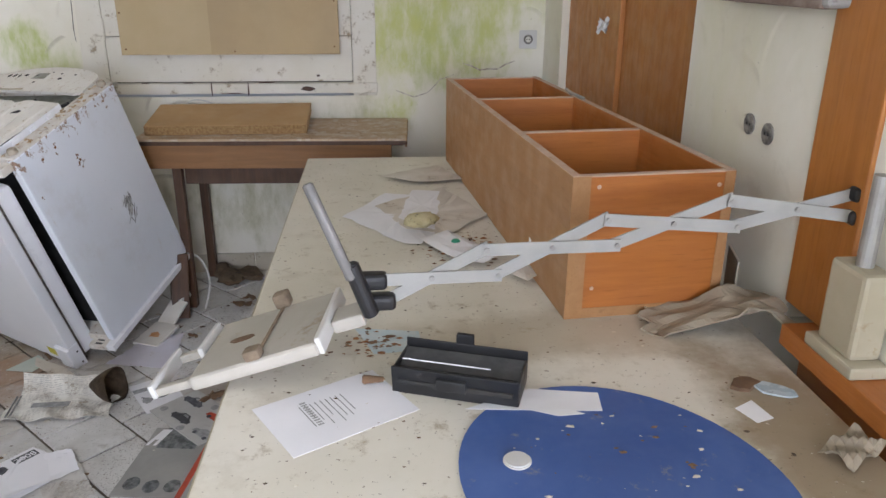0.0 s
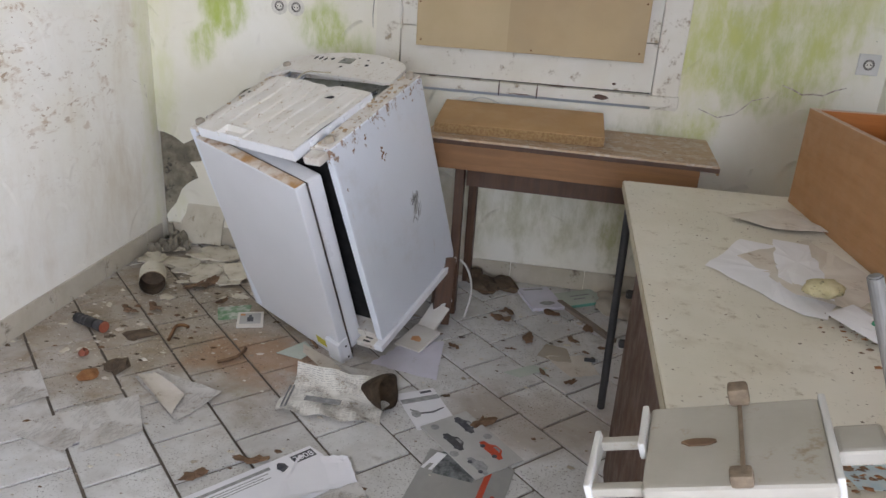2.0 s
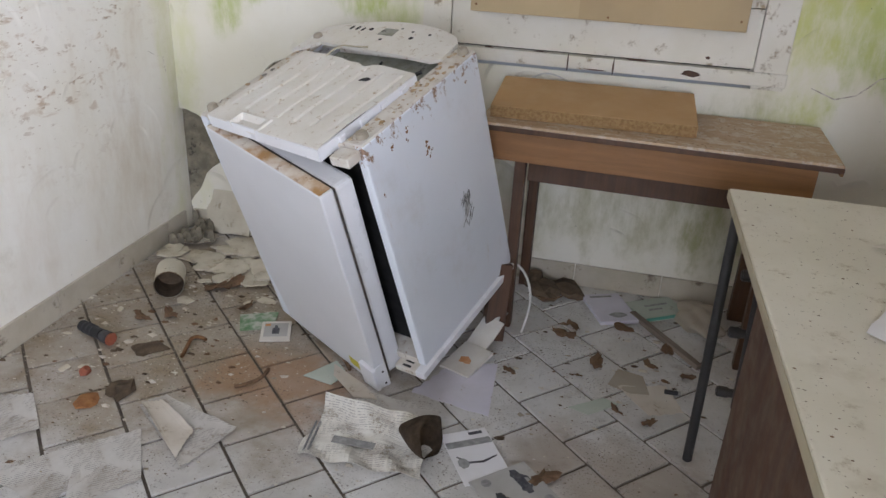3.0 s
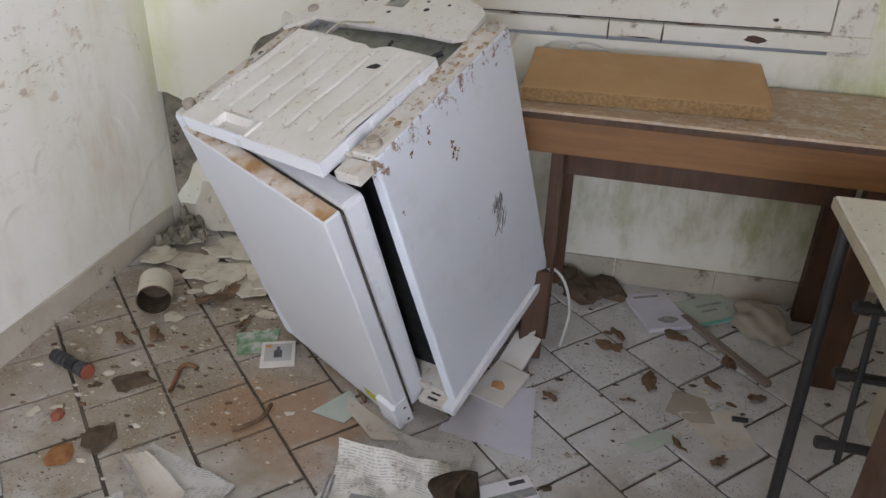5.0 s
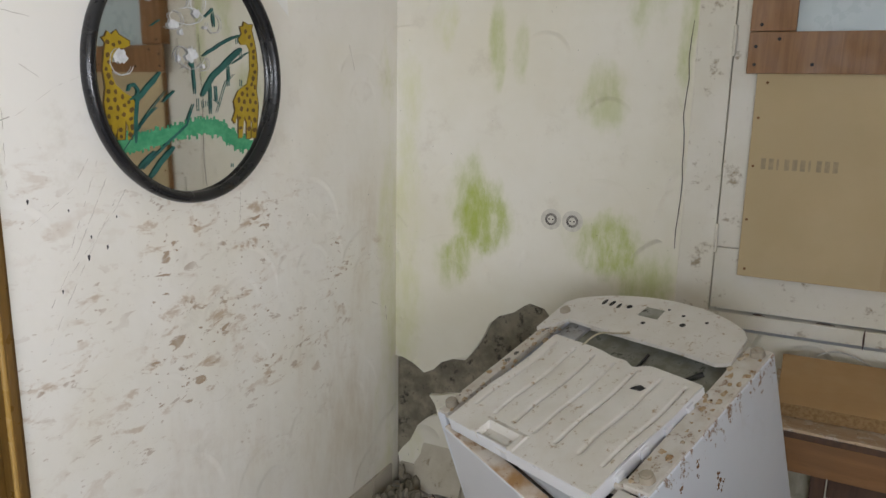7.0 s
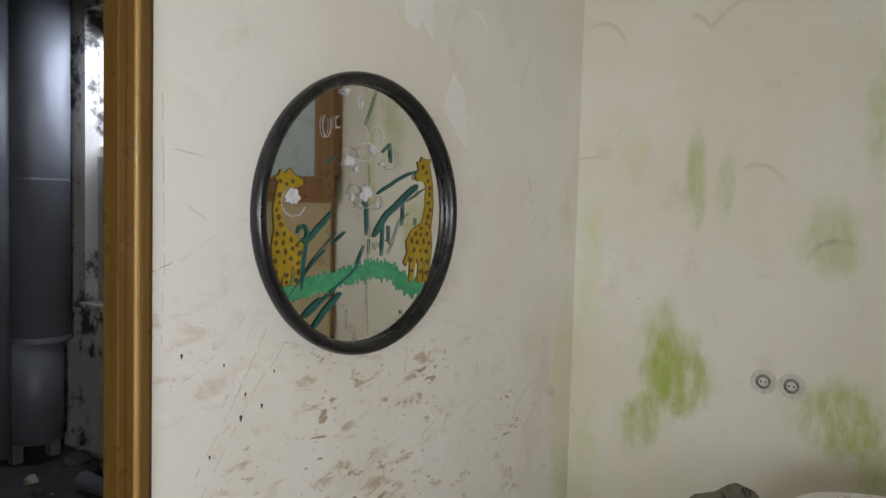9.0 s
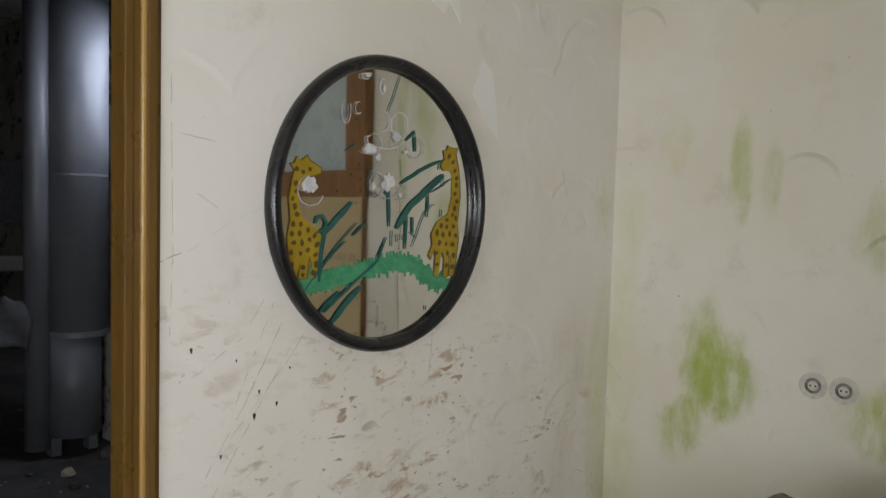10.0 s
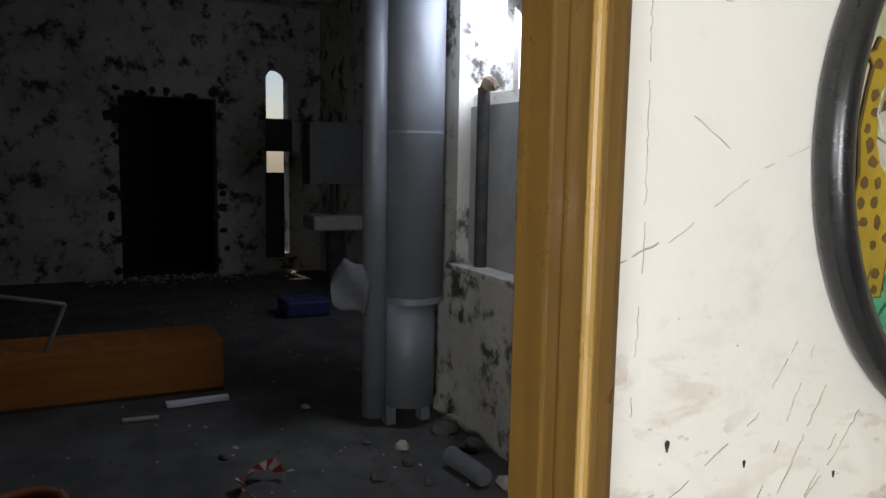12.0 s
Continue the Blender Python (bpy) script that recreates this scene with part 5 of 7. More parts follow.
d_right = empty("closet_door", pose(0.515, 2.03, 0, 0, 0, 0), "orange-brown wooden closet door, shorter, slightly pushed in", "door", "closet doors")
part("door_leaf", box((0.0, 0.0, 0.01), (0.022, 0.655, 1.325), 0.002), M_ORANGE_UP, d_right)
part("top_edge", box((-0.001, 0.0, 1.3255), (0.024, 0.45, 1.335), 0.002), M_LINER, d_right, "white strip on the upper edge")
film = thing("torn_plastic_film", sheet(0.12, 0.035, 10, 4, lambda u, v: (0.004 * math.sin(7 * v), 0.012 * math.sin(4 * u), 0.006 * math.sin(6 * u + 3 * v))), M_FILM,
             "torn clear plastic film stuck to the closet door", "film", m=pose(0.494, 2.86, 1.20, 90, 8, 90))
dbox = empty("distribution_box", EFACE @ pose(1.62, 1.325, 0), "grimy grey metal box on the wall", "electrical box")
part("housing", box((-0.22, 0.0, 0.0), (0.21, 0.30, 0.045), 0.012, segments=3), M_GRIMY_GREY, dbox)
part("lower_strip", box((-0.20, -0.002, 0.012), (0.19, 0.022, 0.047), 0.006), M_RUSTY_GREY, dbox, "rust-stained lower strip")

holder = empty("beige_stand", pose(0.435, 1.215, 0.8062), "beige plastic stand on the wooden sill", "stand")
part("foot", box((-0.028, -0.07, 0), (0.034, 0.06, 0.022), 0.006), M_BEIGE, holder)
part("column", box((-0.02, -0.05, 0.022), (0.03, 0.04, 0.16), 0.008), M_BEIGE, holder)
part("tube", tube((0.005, -0.005, 0.16), (0.005, -0.005, 0.30), 0.013), M_STEEL, holder, "grey metal tube")

# ---- pull-out arm with a beige holder ----
arm = empty("scissor_arm", pose(0, 0, 0), "pale grey steel pull-out scissor arm with a beige holder tray", "scissor arm")
AY = 1.300
NODES = [(-0.31, 0.929), (-0.102, 0.932), (-0.121, 0.975), (0.084, 0.977), (0.067, 1.019), (0.275, 1.003), (0.262, 1.046), (0.475, 1.014)]
CROSS = [((-0.272, 0.894), (-0.121, 0.975)), ((-0.102, 0.932), (0.067, 1.019)), ((0.084, 0.977), (0.262, 1.046)), ((0.275, 1.003), (0.475, 1.054))]


def bar(a, b, y, w=0.010):
    (ax, az), (bx, bz) = a, b
    n = math.hypot(bx - ax, bz - az)
    ux, uz = (bx - ax) / n * 0.006, (bz - az) / n * 0.006
    px, pz = -(bz - az) / n * w, (bx - ax) / n * w
    out = [(ax - ux + px, az - uz + pz), (ax - ux - px, az - uz - pz), (bx + ux - px, bz + uz - pz), (bx + ux + px, bz + uz + pz)]
    return prism(out, 0, 0.003, m=Matrix(((1, 0, 0, 0), (0, 0, -1, y), (0, 1, 0, 0), (0, 0, 0, 1))))


for a, b in zip(NODES[::2], NODES[1::2]):
    link = part("arm_link", bar(a, b, AY - 0.004), M_ARM, arm)
    mid = ((a[0] + b[0]) / 2, (a[1] + b[1]) / 2)
    for p in (b, mid, a):
        part("rivet", tube((p[0], AY - 0.0065, p[1]), (p[0], AY - 0.0105, p[1]), 0.0045, sides=14, bevel=0.001), M_STEEL, link)
for a, b in CROSS:
    part("arm_link", bar(a, b, AY + 0.004), M_ARM, arm)
part("clamp_body", tube((-0.331, 1.283, 0.962), (-0.300, 1.283, 0.875), 0.013, bevel=0.003), M_BLACK_PLASTIC, arm, "black plastic clamp")
for z0, x0 in ((0.928, -0.305), (0.893, -0.292)):
    part("clamp_ear", box((x0 - 0.015, 1.283, z0 - 0.013), (x0 + 0.030, 1.310, z0 + 0.013), 0.009, segments=3), M_BLACK_PLASTIC, arm)
for z0 in (1.014, 1.052):
    part("clamp_ear", box((0.455, 1.283, z0 - 0.012), (0.50, 1.310, z0 + 0.012), 0.009, segments=3), M_BLACK_PLASTIC, arm)
part("end_post", tube((0.492, 1.297, 0.99), (0.492, 1.297, 1.09), 0.012), M_STEEL, arm)
part("rod", tube((-0.329, 1.275, 0.94), (-0.388, 1.283, 1.088), 0.0085, bevel=0.002), M_ROD, arm, "dull grey steel rod")
TRAY = pose(-0.473, 1.333, 0.816, 2.4, -19.5, -9.0) @ Matrix.Diagonal((1.12, 1.11, 1.0, 1.0))
tray = part("holder_tray", box((-0.095, -0.082, -0.014), (0.10, 0.082, 0.010), 0.008, segments=3), M_TRAY, arm, "beige plastic holder tray", m=TRAY)
part("prong", box((-0.155, -0.070, -0.012), (-0.095, -0.056, 0.002), 0.003), M_TRAY, tray)
part("prong", box((-0.155, 0.020, -0.012), (-0.095, 0.034, 0.002), 0.003), M_TRAY, tray)
part("prong_tip", box((-0.160, -0.074, -0.012), (-0.152, 0.036, 0.012), 0.003), M_WHITE_PLASTIC, tray, "white plastic lip")
part("prong_tip", box((-0.103, -0.010, -0.004), (-0.095, 0.075, 0.020), 0.003), M_WHITE_PLASTIC, tray)
part("side_lip", box((0.098, -0.078, -0.014), (0.106, 0.083, 0.015), 0.003), M_WHITE_PLASTIC, tray, "white side lip")
part("mount", box((0.106, -0.02, -0.018), (0.155, 0.03, 0.004), 0.005), M_TRAY, tray)
strap = part("strap", box((0.009, -0.065, 0.0102), (0.014, 0.075, 0.0135), 0.001), M_WEBBING, tray, "frayed brown strap")
part("strap_end", box((-0.002, -0.086, 0.0102), (0.022, -0.064, 0.028), 0.005), M_WEBBING, tray)
part("strap_end", box((0.000, 0.070, 0.0102), (0.024, 0.094, 0.036), 0.005), M_WEBBING, tray)
part("flake", prism(blob(-0.035, 0.0, 0.022, 0.008, 5), 0.0103, 0.0125), M_LEAF, tray)

# ---- loose things on the desk ----
DZ = 0.7653


def flat(name, corners, z, material, label, category, thick=0.0006, group=""):
    cx = sum(p[0] for p in corners) / len(corners)
    cy = sum(p[1] for p in corners) / len(corners)
    return thing(name, prism([(x - cx, y - cy) for x, y in corners], 0, thick), material, label, category, group=group, m=pose(cx, cy, z))


def text_lines(parent, origin, angle, rows, row_gap, height, lengths, z, material=None, label="line of small print"):
    """Unreadable print as plain bars."""
    c, s = math.cos(radians(angle)), math.sin(radians(angle))
    for k in range(rows):
        bm = box((0, -k * row_gap - height, 0), (lengths[k % len(lengths)], -k * row_gap, 0.0003))
        ob = part("print_line", bm, material or M_INK, parent, label if k == 0 else "")
        ob.matrix_world = Matrix.Translation((origin[0], origin[1], z)) @ pose(0, 0, 0, 0, 0, angle)


def words(text, size, material, name, parent, m, label=""):
    cu = bpy.data.curves.new(name, "FONT")
    cu.body, cu.size, cu.extrude = text, size, 0.0002
    tmp = bpy.data.objects.new(name, cu)
    scene.collection.objects.link(tmp)
    bpy.context.view_layer.update()
    me = bpy.data.meshes.new_from_object(tmp.evaluated_get(bpy.context.evaluated_depsgraph_get()))
    bpy.data.objects.remove(tmp)
    bpy.data.curves.remove(cu)
    me.materials.clear()
    me.materials.append(material)
    ob = new(name, me)
    ob.parent = parent
    ob.matrix_world = m
    return tagged(ob, label)


bpy.context.view_layer.update()
letter = flat("printed_letter", [(-0.481, 1.201), (-0.303, 1.306), (-0.232, 1.183), (-0.407, 1.077)], DZ, M_PAPER, "white printed letter lying on the desk", "paper")
bpy.context.view_layer.update()
for k in range(11):
    text_lines(letter, (-0.405 + 0.0065 * k * 0.5, 1.215 - 0.0065 * k * 0.87), -60, 1, 0.01, 0.009, [0.0035], DZ + 0.0007, M_GREY_INK)
text_lines(letter, (-0.352, 1.235), -60, 9, 0.0085, 0.0016, [0.05, 0.062, 0.058, 0.07, 0.045, 0.066, 0.05, 0.04, 0.06], DZ + 0.0007, M_GREY_INK)
blue = thing("desk_mat", prism([(0.205 * math.cos(a), 0.24 * math.sin(a)) for a in [i * math.tau / 72 for i in range(72)]], 0, 0.002), M_BLUE, "blue oval desk mat with dust and crumbs", "desk mat",
             m=pose(0.022, 0.995, DZ, 0, 0, 24))
flat("white_note", [(-0.165, 1.175), (-0.06, 1.225), (0.045, 1.205), (0.038, 1.155), (-0.02, 1.16)], DZ + 0.0022, M_PAPER, "torn white note under the black tray", "paper")
flat("paper_strip", [(-0.07, 1.165), (-0.01, 1.162), (0.01, 1.148), (-0.03, 1.145)], DZ + 0.003, M_PAPER, "crumpled strip of white paper", "paper")
disc = thing("white_disc", tube((0, 0, 0), (0, 0, 0.006), 0.019, sides=28, bevel=0.002), M_WHITE_PLASTIC, "small white plastic disc lying on the mat", "disc", m=pose(-0.110, 1.042, DZ + 0.0022))

PT = pose(-0.165, 1.243, DZ + 0.001, 0, 0, -19.5) @ Matrix.Diagonal((0.84, 0.70, 0.90, 1.0))
pen = empty("pen_tray", PT, "open black plastic pen tray, dusty", "tray")
L2 = 0.118
part("base", box((-L2, -0.050, 0), (L2, 0.055, 0.006), 0.002), M_BLACK_PLASTIC, pen)
part("front_wall", box((-L2, -0.056, 0.0), (L2, -0.050, 0.058), 0.002), M_BLACK_PLASTIC, pen, m=pose(0, 0, 0, 8, 0, 0))
part("back_wall", box((-L2, 0.055, 0.004), (L2, 0.060, 0.060), 0.002), M_BLACK_PLASTIC, pen)
part("slope", box((-L2 + 0.004, -0.010, 0.024), (L2 - 0.004, 0.054, 0.028), 0.001), M_DARK_GREY, pen, "dusty dark slope", m=pose(0, 0, 0.008, 12, 0, 0))
for x in (-L2, L2 - 0.005):
    part("end_wall", box((x, -0.050, 0.004), (x + 0.005, 0.055, 0.045), 0.002), M_BLACK_PLASTIC, pen)
part("front_ledge", box((-0.032, -0.074, 0.018), (0.024, -0.062, 0.040), 0.003), M_BLACK_PLASTIC, pen)
part("front_slot", box((-L2 + 0.012, -0.0655, 0.020), (L2 - 0.01, -0.0585, 0.028), 0.001), M_INSIDE, pen)
part("clip", box((-0.02, 0.056, 0.050), (0.014, 0.068, 0.078), 0.003), M_BLACK_PLASTIC, pen)
part("white_thread", tube((-0.10, -0.046, 0.061), (0.062, -0.034, 0.056), 0.0012, sides=6), M_PAPER, pen)
thing("bark_scrap", tube((0, 0, 0.008), (0.035, 0.004, 0.008), 0.008, 0.004, 10, bevel=0.002), M_LEAF, "curled brown scrap of bark on the letter", "debris", m=pose(-0.318, 1.262, DZ + 0.001, 0, 0, -10))

sheets = [([(-0.385, 2.11), (-0.267, 2.33), (-0.18, 2.30), (-0.05, 2.16), (-0.19, 1.89), (-0.23, 1.90)], M_PAPER, "crumpled white paper"), ([(-0.30, 2.20), (-0.10, 2.37), (0.0, 2.10), (-0.12, 1.95), (-0.22, 2.0)], M_OLD_PAPER, "soiled beige paper"),
          ([(-0.24, 2.08), (-0.19, 2.34), (-0.11, 2.32), (-0.15, 1.98)], M_PAPER, "folded white paper"), ([(-0.282, 2.494), (-0.097, 2.625), (-0.03, 2.44), (-0.16, 2.42)], M_OLD_PAPER, "stiff tan sheet"),
          ([(-0.19, 1.90), (-0.12, 1.96), (-0.02, 1.78), (-0.06, 1.73), (-0.135, 1.79)], M_PAPER, "torn white paper"), ([(-0.03, 1.70), (0.03, 1.75), (0.05, 1.66), (0.013, 1.62)], M_OLD_PAPER, "creased paper scrap")]
for k, (pts, material, what) in enumerate(sheets):
    cx, cy = sum(p[0] for p in pts) / len(pts), sum(p[1] for p in pts) / len(pts)
    outline = ragged(pts + pts[:1], 0.035, 0.004, 60 + k)[:-1]
    bm = bmesh.new()
    rr = random.Random(k)
    centre = bm.verts.new((0, 0, 0.005 + 0.003 * k))
    ring = [bm.verts.new((x - cx, y - cy, 0.002 + 0.0025 * k + rr.uniform(0, 0.004))) for x, y in outline]
    inner = [bm.verts.new(((v.co.x) * 0.55, v.co.y * 0.55, 0.003 + 0.003 * k + rr.uniform(0, 0.004))) for v in ring]
    for i in range(len(ring)):
        j = (i + 1) % len(ring)
        bm.faces.new((ring[i], ring[j], inner[j], inner[i]))
        bm.faces.new((inner[i], inner[j], centre))
    bmesh.ops.recalc_face_normals(bm, faces=bm.faces)
    bmesh.ops.solidify(bm, geom=bm.faces[:], thickness=0.0008)
    thing("crumpled_paper", bm, material, what + " lying in a heap on the desk", "paper", group="papers on the desk", m=pose(cx, cy, DZ))
sponge = bmesh.new()
bmesh.ops.create_icosphere(sponge, subdivisions=3, radius=1.0)
for v in sponge.verts:
    v.co = Vector((0.045 * v.co.x, 0.030 * v.co.y, 0.018 * max(v.co.z, -0.7))) * (1 + 0.25 * noise.noise(v.co * 2.5)) + Vector((0, 0, 0.014))
thing("old_sponge", sponge, M_SPONGE, "mouldy yellow-grey sponge lying on the papers", "sponge", smooth=True, m=pose(-0.185, 1.955, DZ + 0.028, 0, 0, 30))
thing("bottle_cap", tube((0, 0, 0), (0, 0, 0.018), 0.012, 0.010, 14, bevel=0.002), M_GREEN_PLASTIC, "small green plastic cap among brown scraps", "cap", m=pose(-0.11, 1.865, DZ + 0.004, 0, 0, 0))
flat("blue_leaflet", [(-0.335, 1.46), (-0.22, 1.44), (-0.215, 1.37), (-0.30, 1.36)], DZ, M_PALE_BLUE, "faded pale blue leaflet on the desk", "leaflet")
card_bits = thing("cardboard_scrap", sheet(0.25, 0.13, 24, 12, lambda u, v: (0.012 * math.sin(9 * v + 2 * u), 0.014 * noise.noise(Vector((u * 6, v, 1.0))) * (1 if abs(v) > 0.9 else 0.2), 0.030 + 0.020 * math.sin(2.6 * u + 0.6) * (1 - 0.3 * v) + 0.022 * noise.noise(Vector((u * 1.9, v * 1.6, 4.0)))), 0.003), M_OLD_CARD,
                  "curled grey-brown cardboard scrap on the desk", "cardboard", m=pose(0.325, 1.435, DZ + 0.002, 0, 0, -8))
thing("upright_card", box((-0.05, -0.002, 0), (0.05, 0.002, 0.09), 0.001), M_GREY_CARD, "grey card standing against the wall", "cardboard", m=pose(0.415, 1.56, 0.7655, 0, 0, 75))
thing("glass_shard", prism(blob(0, 0, 0.045, 0.025, 8, 9, 0.4), 0, 0.003), M_FILM_BLUE, "bluish clear plastic scrap on the desk edge", "scrap", m=pose(0.325, 1.19, DZ + 0.002, 0, 0, -40))
thing("bark_scrap", prism(blob(0, 0, 0.035, 0.022, 18, 10, 0.5), 0, 0.006), M_LEAF, "brown bark scrap on the desk edge", "debris", m=pose(0.285, 1.215, DZ, 0, 0, 20))
flat("white_scrap", [(0.24, 1.15), (0.275, 1.17), (0.285, 1.12), (0.255, 1.11)], DZ, M_PAPER, "white paper scrap on the desk edge", "paper")
thing("torn_film", sheet(0.09, 0.05, 10, 6, lambda u, v: (0, 0, 0.010 + 0.008 * math.sin(5 * u + 3 * v))), M_OLD_CARD, "crumpled brown film on the desk edge", "film", m=pose(0.35, 1.03, DZ + 0.001, 0, 0, 30))

# ---- litter on the floor ----
def bent_paper(name, corners, z, material, label, category="paper", lift=0.012, seed=0, group=""):
    """A four-cornered sheet with curled edges."""
    (ax, ay), (bx, by), (cx, cy), (dx, dy) = corners
    mx, my = (ax + bx + cx + dx) / 4, (ay + by + cy + dy) / 4
    bm, n, rr = bmesh.new(), 10, random.Random(seed)
    p1, p2 = rr.uniform(0, 6), rr.uniform(0, 6)
    grid = []
    for i in range(n + 1):
        row = []
        for j in range(n + 1):
            u, v = i / n, j / n
            x = (ax * (1 - u) + bx * u) * (1 - v) + (dx * (1 - u) + cx * u) * v - mx
            y = (ay * (1 - u) + by * u) * (1 - v) + (dy * (1 - u) + cy * u) * v - my
            edge = max(abs(2 * u - 1), abs(2 * v - 1))
            h = lift * (max(0, edge - 0.5) ** 2 * 2.2 * (0.5 + 0.5 * math.sin(p1 + 5 * u + 3 * v)) + 0.12 * (1 + math.sin(p2 + 7 * u - 4 * v)))
            jag = 0.003 * math.sin(31 * u + 17 * v + p1) if edge > 0.99 else 0.0
            row.append(bm.verts.new((x + jag, y - jag, h)))
        grid.append(row)
    for i in range(n):
        for j in range(n):
            bm.faces.new((grid[i][j], grid[i + 1][j], grid[i + 1][j + 1], grid[i][j + 1]))
    bmesh.ops.recalc_face_normals(bm, faces=bm.faces)
    bmesh.ops.solidify(bm, geom=bm.faces[:], thickness=0.0007)
    return thing(name, bm, material, label, category, group=group, m=pose(mx, my, z))


LIT = "papers on the floor"
bent_paper("loose_sheet", [(-2.09, 2.264), (-1.98, 2.378), (-1.86, 2.199), (-1.98, 2.06)], 0.002, M_WET_PAPER, "soggy printed sheet stuck to the tiles", seed=1, lift=0.006, group=LIT)
bent_paper("loose_sheet", [(-2.044, 2.466), (-2.0, 2.535), (-1.728, 2.452), (-1.789, 2.265)], 0.003, M_WET_PAPER, "folded soggy sheet stuck to the tiles", seed=2, lift=0.010, group=LIT)
bent_paper("loose_sheet", [(-2.04, 2.47), (-1.99, 2.50), (-1.83, 2.40), (-1.82, 2.29)], 0.009, M_OLD_PAPER, "folded corner of a dirty white sheet", seed=3, lift=0.012, group=LIT)
bent_paper("loose_sheet", [(-2.448, 2.389), (-2.365, 2.425), (-2.236, 2.293), (-2.32, 2.20)], 0.002, M_WET_PAPER, "soggy printed sheet on dirty tiles", seed=4, lift=0.006, group=LIT)
bent_paper("loose_sheet", [(-2.23, 2.10), (-2.10, 2.275), (-1.99, 2.22), (-2.02, 2.05)], 0.0015, M_WET_PAPER, "torn newspaper sheet flattened on the floor", seed=5, lift=0.005, group=LIT)
bent_paper("loose_sheet", [(-2.50, 2.25), (-2.38, 2.33), (-2.30, 2.22), (-2.40, 2.12)], 0.0015, M_WET_PAPER, "grey newspaper scrap on the floor", seed=6, lift=0.005, group=LIT)
bent_paper("loose_sheet", [(-1.315, 2.767), (-1.225, 2.972), (-1.085, 3.004), (-1.064, 2.721)], 0.002, M_LILAC, "stained white sheet beside the fridge", seed=7, lift=0.005, group=LIT)
bent_paper("loose_sheet", [(-1.50, 2.62), (-1.44, 2.73), (-1.20, 2.70), (-1.21, 2.61)], 0.002, M_WET_PAPER, "torn wet newspaper by the fridge", seed=8, lift=0.008, group=LIT)
bent_paper("loose_sheet", [(-0.60, 2.87), (-0.70, 3.0), (-0.55, 3.05), (-0.50, 2.92)], 0.0015, M_OLD_PAPER, "small pale sheet on the tiles", seed=9, lift=0.004, group=LIT)
bent_paper("loose_sheet", [(-1.33, 2.17), (-1.22, 2.21), (-1.10, 2.02), (-1.20, 1.95)], 0.0015, M_WET_PAPER, "thin soggy sheet on the tiles", seed=10, lift=0.004, group=LIT)

# newspaper curled over a broken brown pot
news = thing("curled_newspaper", sheet(0.34, 0.21, 26, 16, lambda u, v: (0.01 * math.sin(3 * v), 0, 0.006 + 0.040 * max(0, v) ** 2 * (1 - 0.5 * u) + 0.004 * math.sin(9 * u + 4 * v) + 0.010 * noise.noise(Vector((2.5 * u, 2.5 * v, 0.0)))), 0.001), M_NEWS,
             "curled white newspaper with grey bands, wet and torn", "newspaper", m=pose(-1.355, 2.505, 0.004, 0, 0, 1))
for k, (u, w) in enumerate(((0.0, 0.30), (0.012, 0.26))):
    part("dark_band", tube((-0.16 + u, -0.095, 0.008), (-0.168 + u, 0.03, 0.016), 0.003, sides=6), M_GREY_INK, news)
part("grey_box", box((-0.10, -0.04, 0.0125), (0.02, -0.012, 0.0135)), M_GREY_INK, news, "grey printed box")
pot = bmesh.new()
PN, PK = 20, 8
rings = []
for j in range(PK + 1):
    f = j / PK
    r = 0.012 + 0.048 * math.sin(f * 1.45)
    rings.append([pot.verts.new((r * math.cos(a) * (1 + 0.06 * math.sin(5 * a)), r * math.sin(a), 0.10 * f + 0.006 * math.sin(3 * a) * f)) for a in [i * math.tau / PN for i in range(PN)]])
for j in range(PK):
    for i in range(PN):
        pot.faces.new((rings[j][i], rings[j][(i + 1) % PN], rings[j + 1][(i + 1) % PN], rings[j + 1][i]))
pot.faces.new(rings[0][::-1])
bmesh.ops.solidify(pot, geom=pot.faces[:], thickness=0.005)
thing("earth_filled_cup", pot, M_EARTH, "dirty brown cup lying on its side on newspaper", "cup", smooth=True, m=pose(-1.275, 2.53, 0.055, 0, 82, -18))

# brochures
b1 = thing("brochure", prism([(-0.10, -0.06), (0.11, -0.06), (0.11, 0.075), (-0.10, 0.075)], 0, 0.003), M_PAPER, "white brochure with a grey band and a tool drawing", "brochure", group="brochures on the floor", m=pose(-1.075, 2.54, 0.003, 0, 0, -58))
part("grey_band", box((-0.06, -0.058, 0.0031), (-0.035, 0.073, 0.0037)), M_GREY_INK, b1)
part("tool_drawing", ribbon([(0.00, -0.045), (0.03, -0.02), (0.035, 0.02), (0.02, 0.065)], 0.008, 0.0031, 0.0038), M_INK, b1, "dark drawing of a tool")
part("tool_drawing", prism(blob(0.03, -0.035, 0.022, 0.018, 3), 0.0032, 0.0039), M_GREY_INK, b1)
part("logo_bar", box((-0.09, 0.02, 0.0031), (-0.078, 0.06, 0.0037)), M_INK, b1)
b2 = thing("brochure", prism([(-0.145, -0.088), (0.145, -0.088), (0.145, 0.088), (-0.145, 0.088)], 0, 0.004), M_GREY_PRINT, "grey brochure printed with dark and red cars", "brochure", group="brochures on the floor", m=pose(-0.897, 2.384, 0.006, 0, 0, -46))


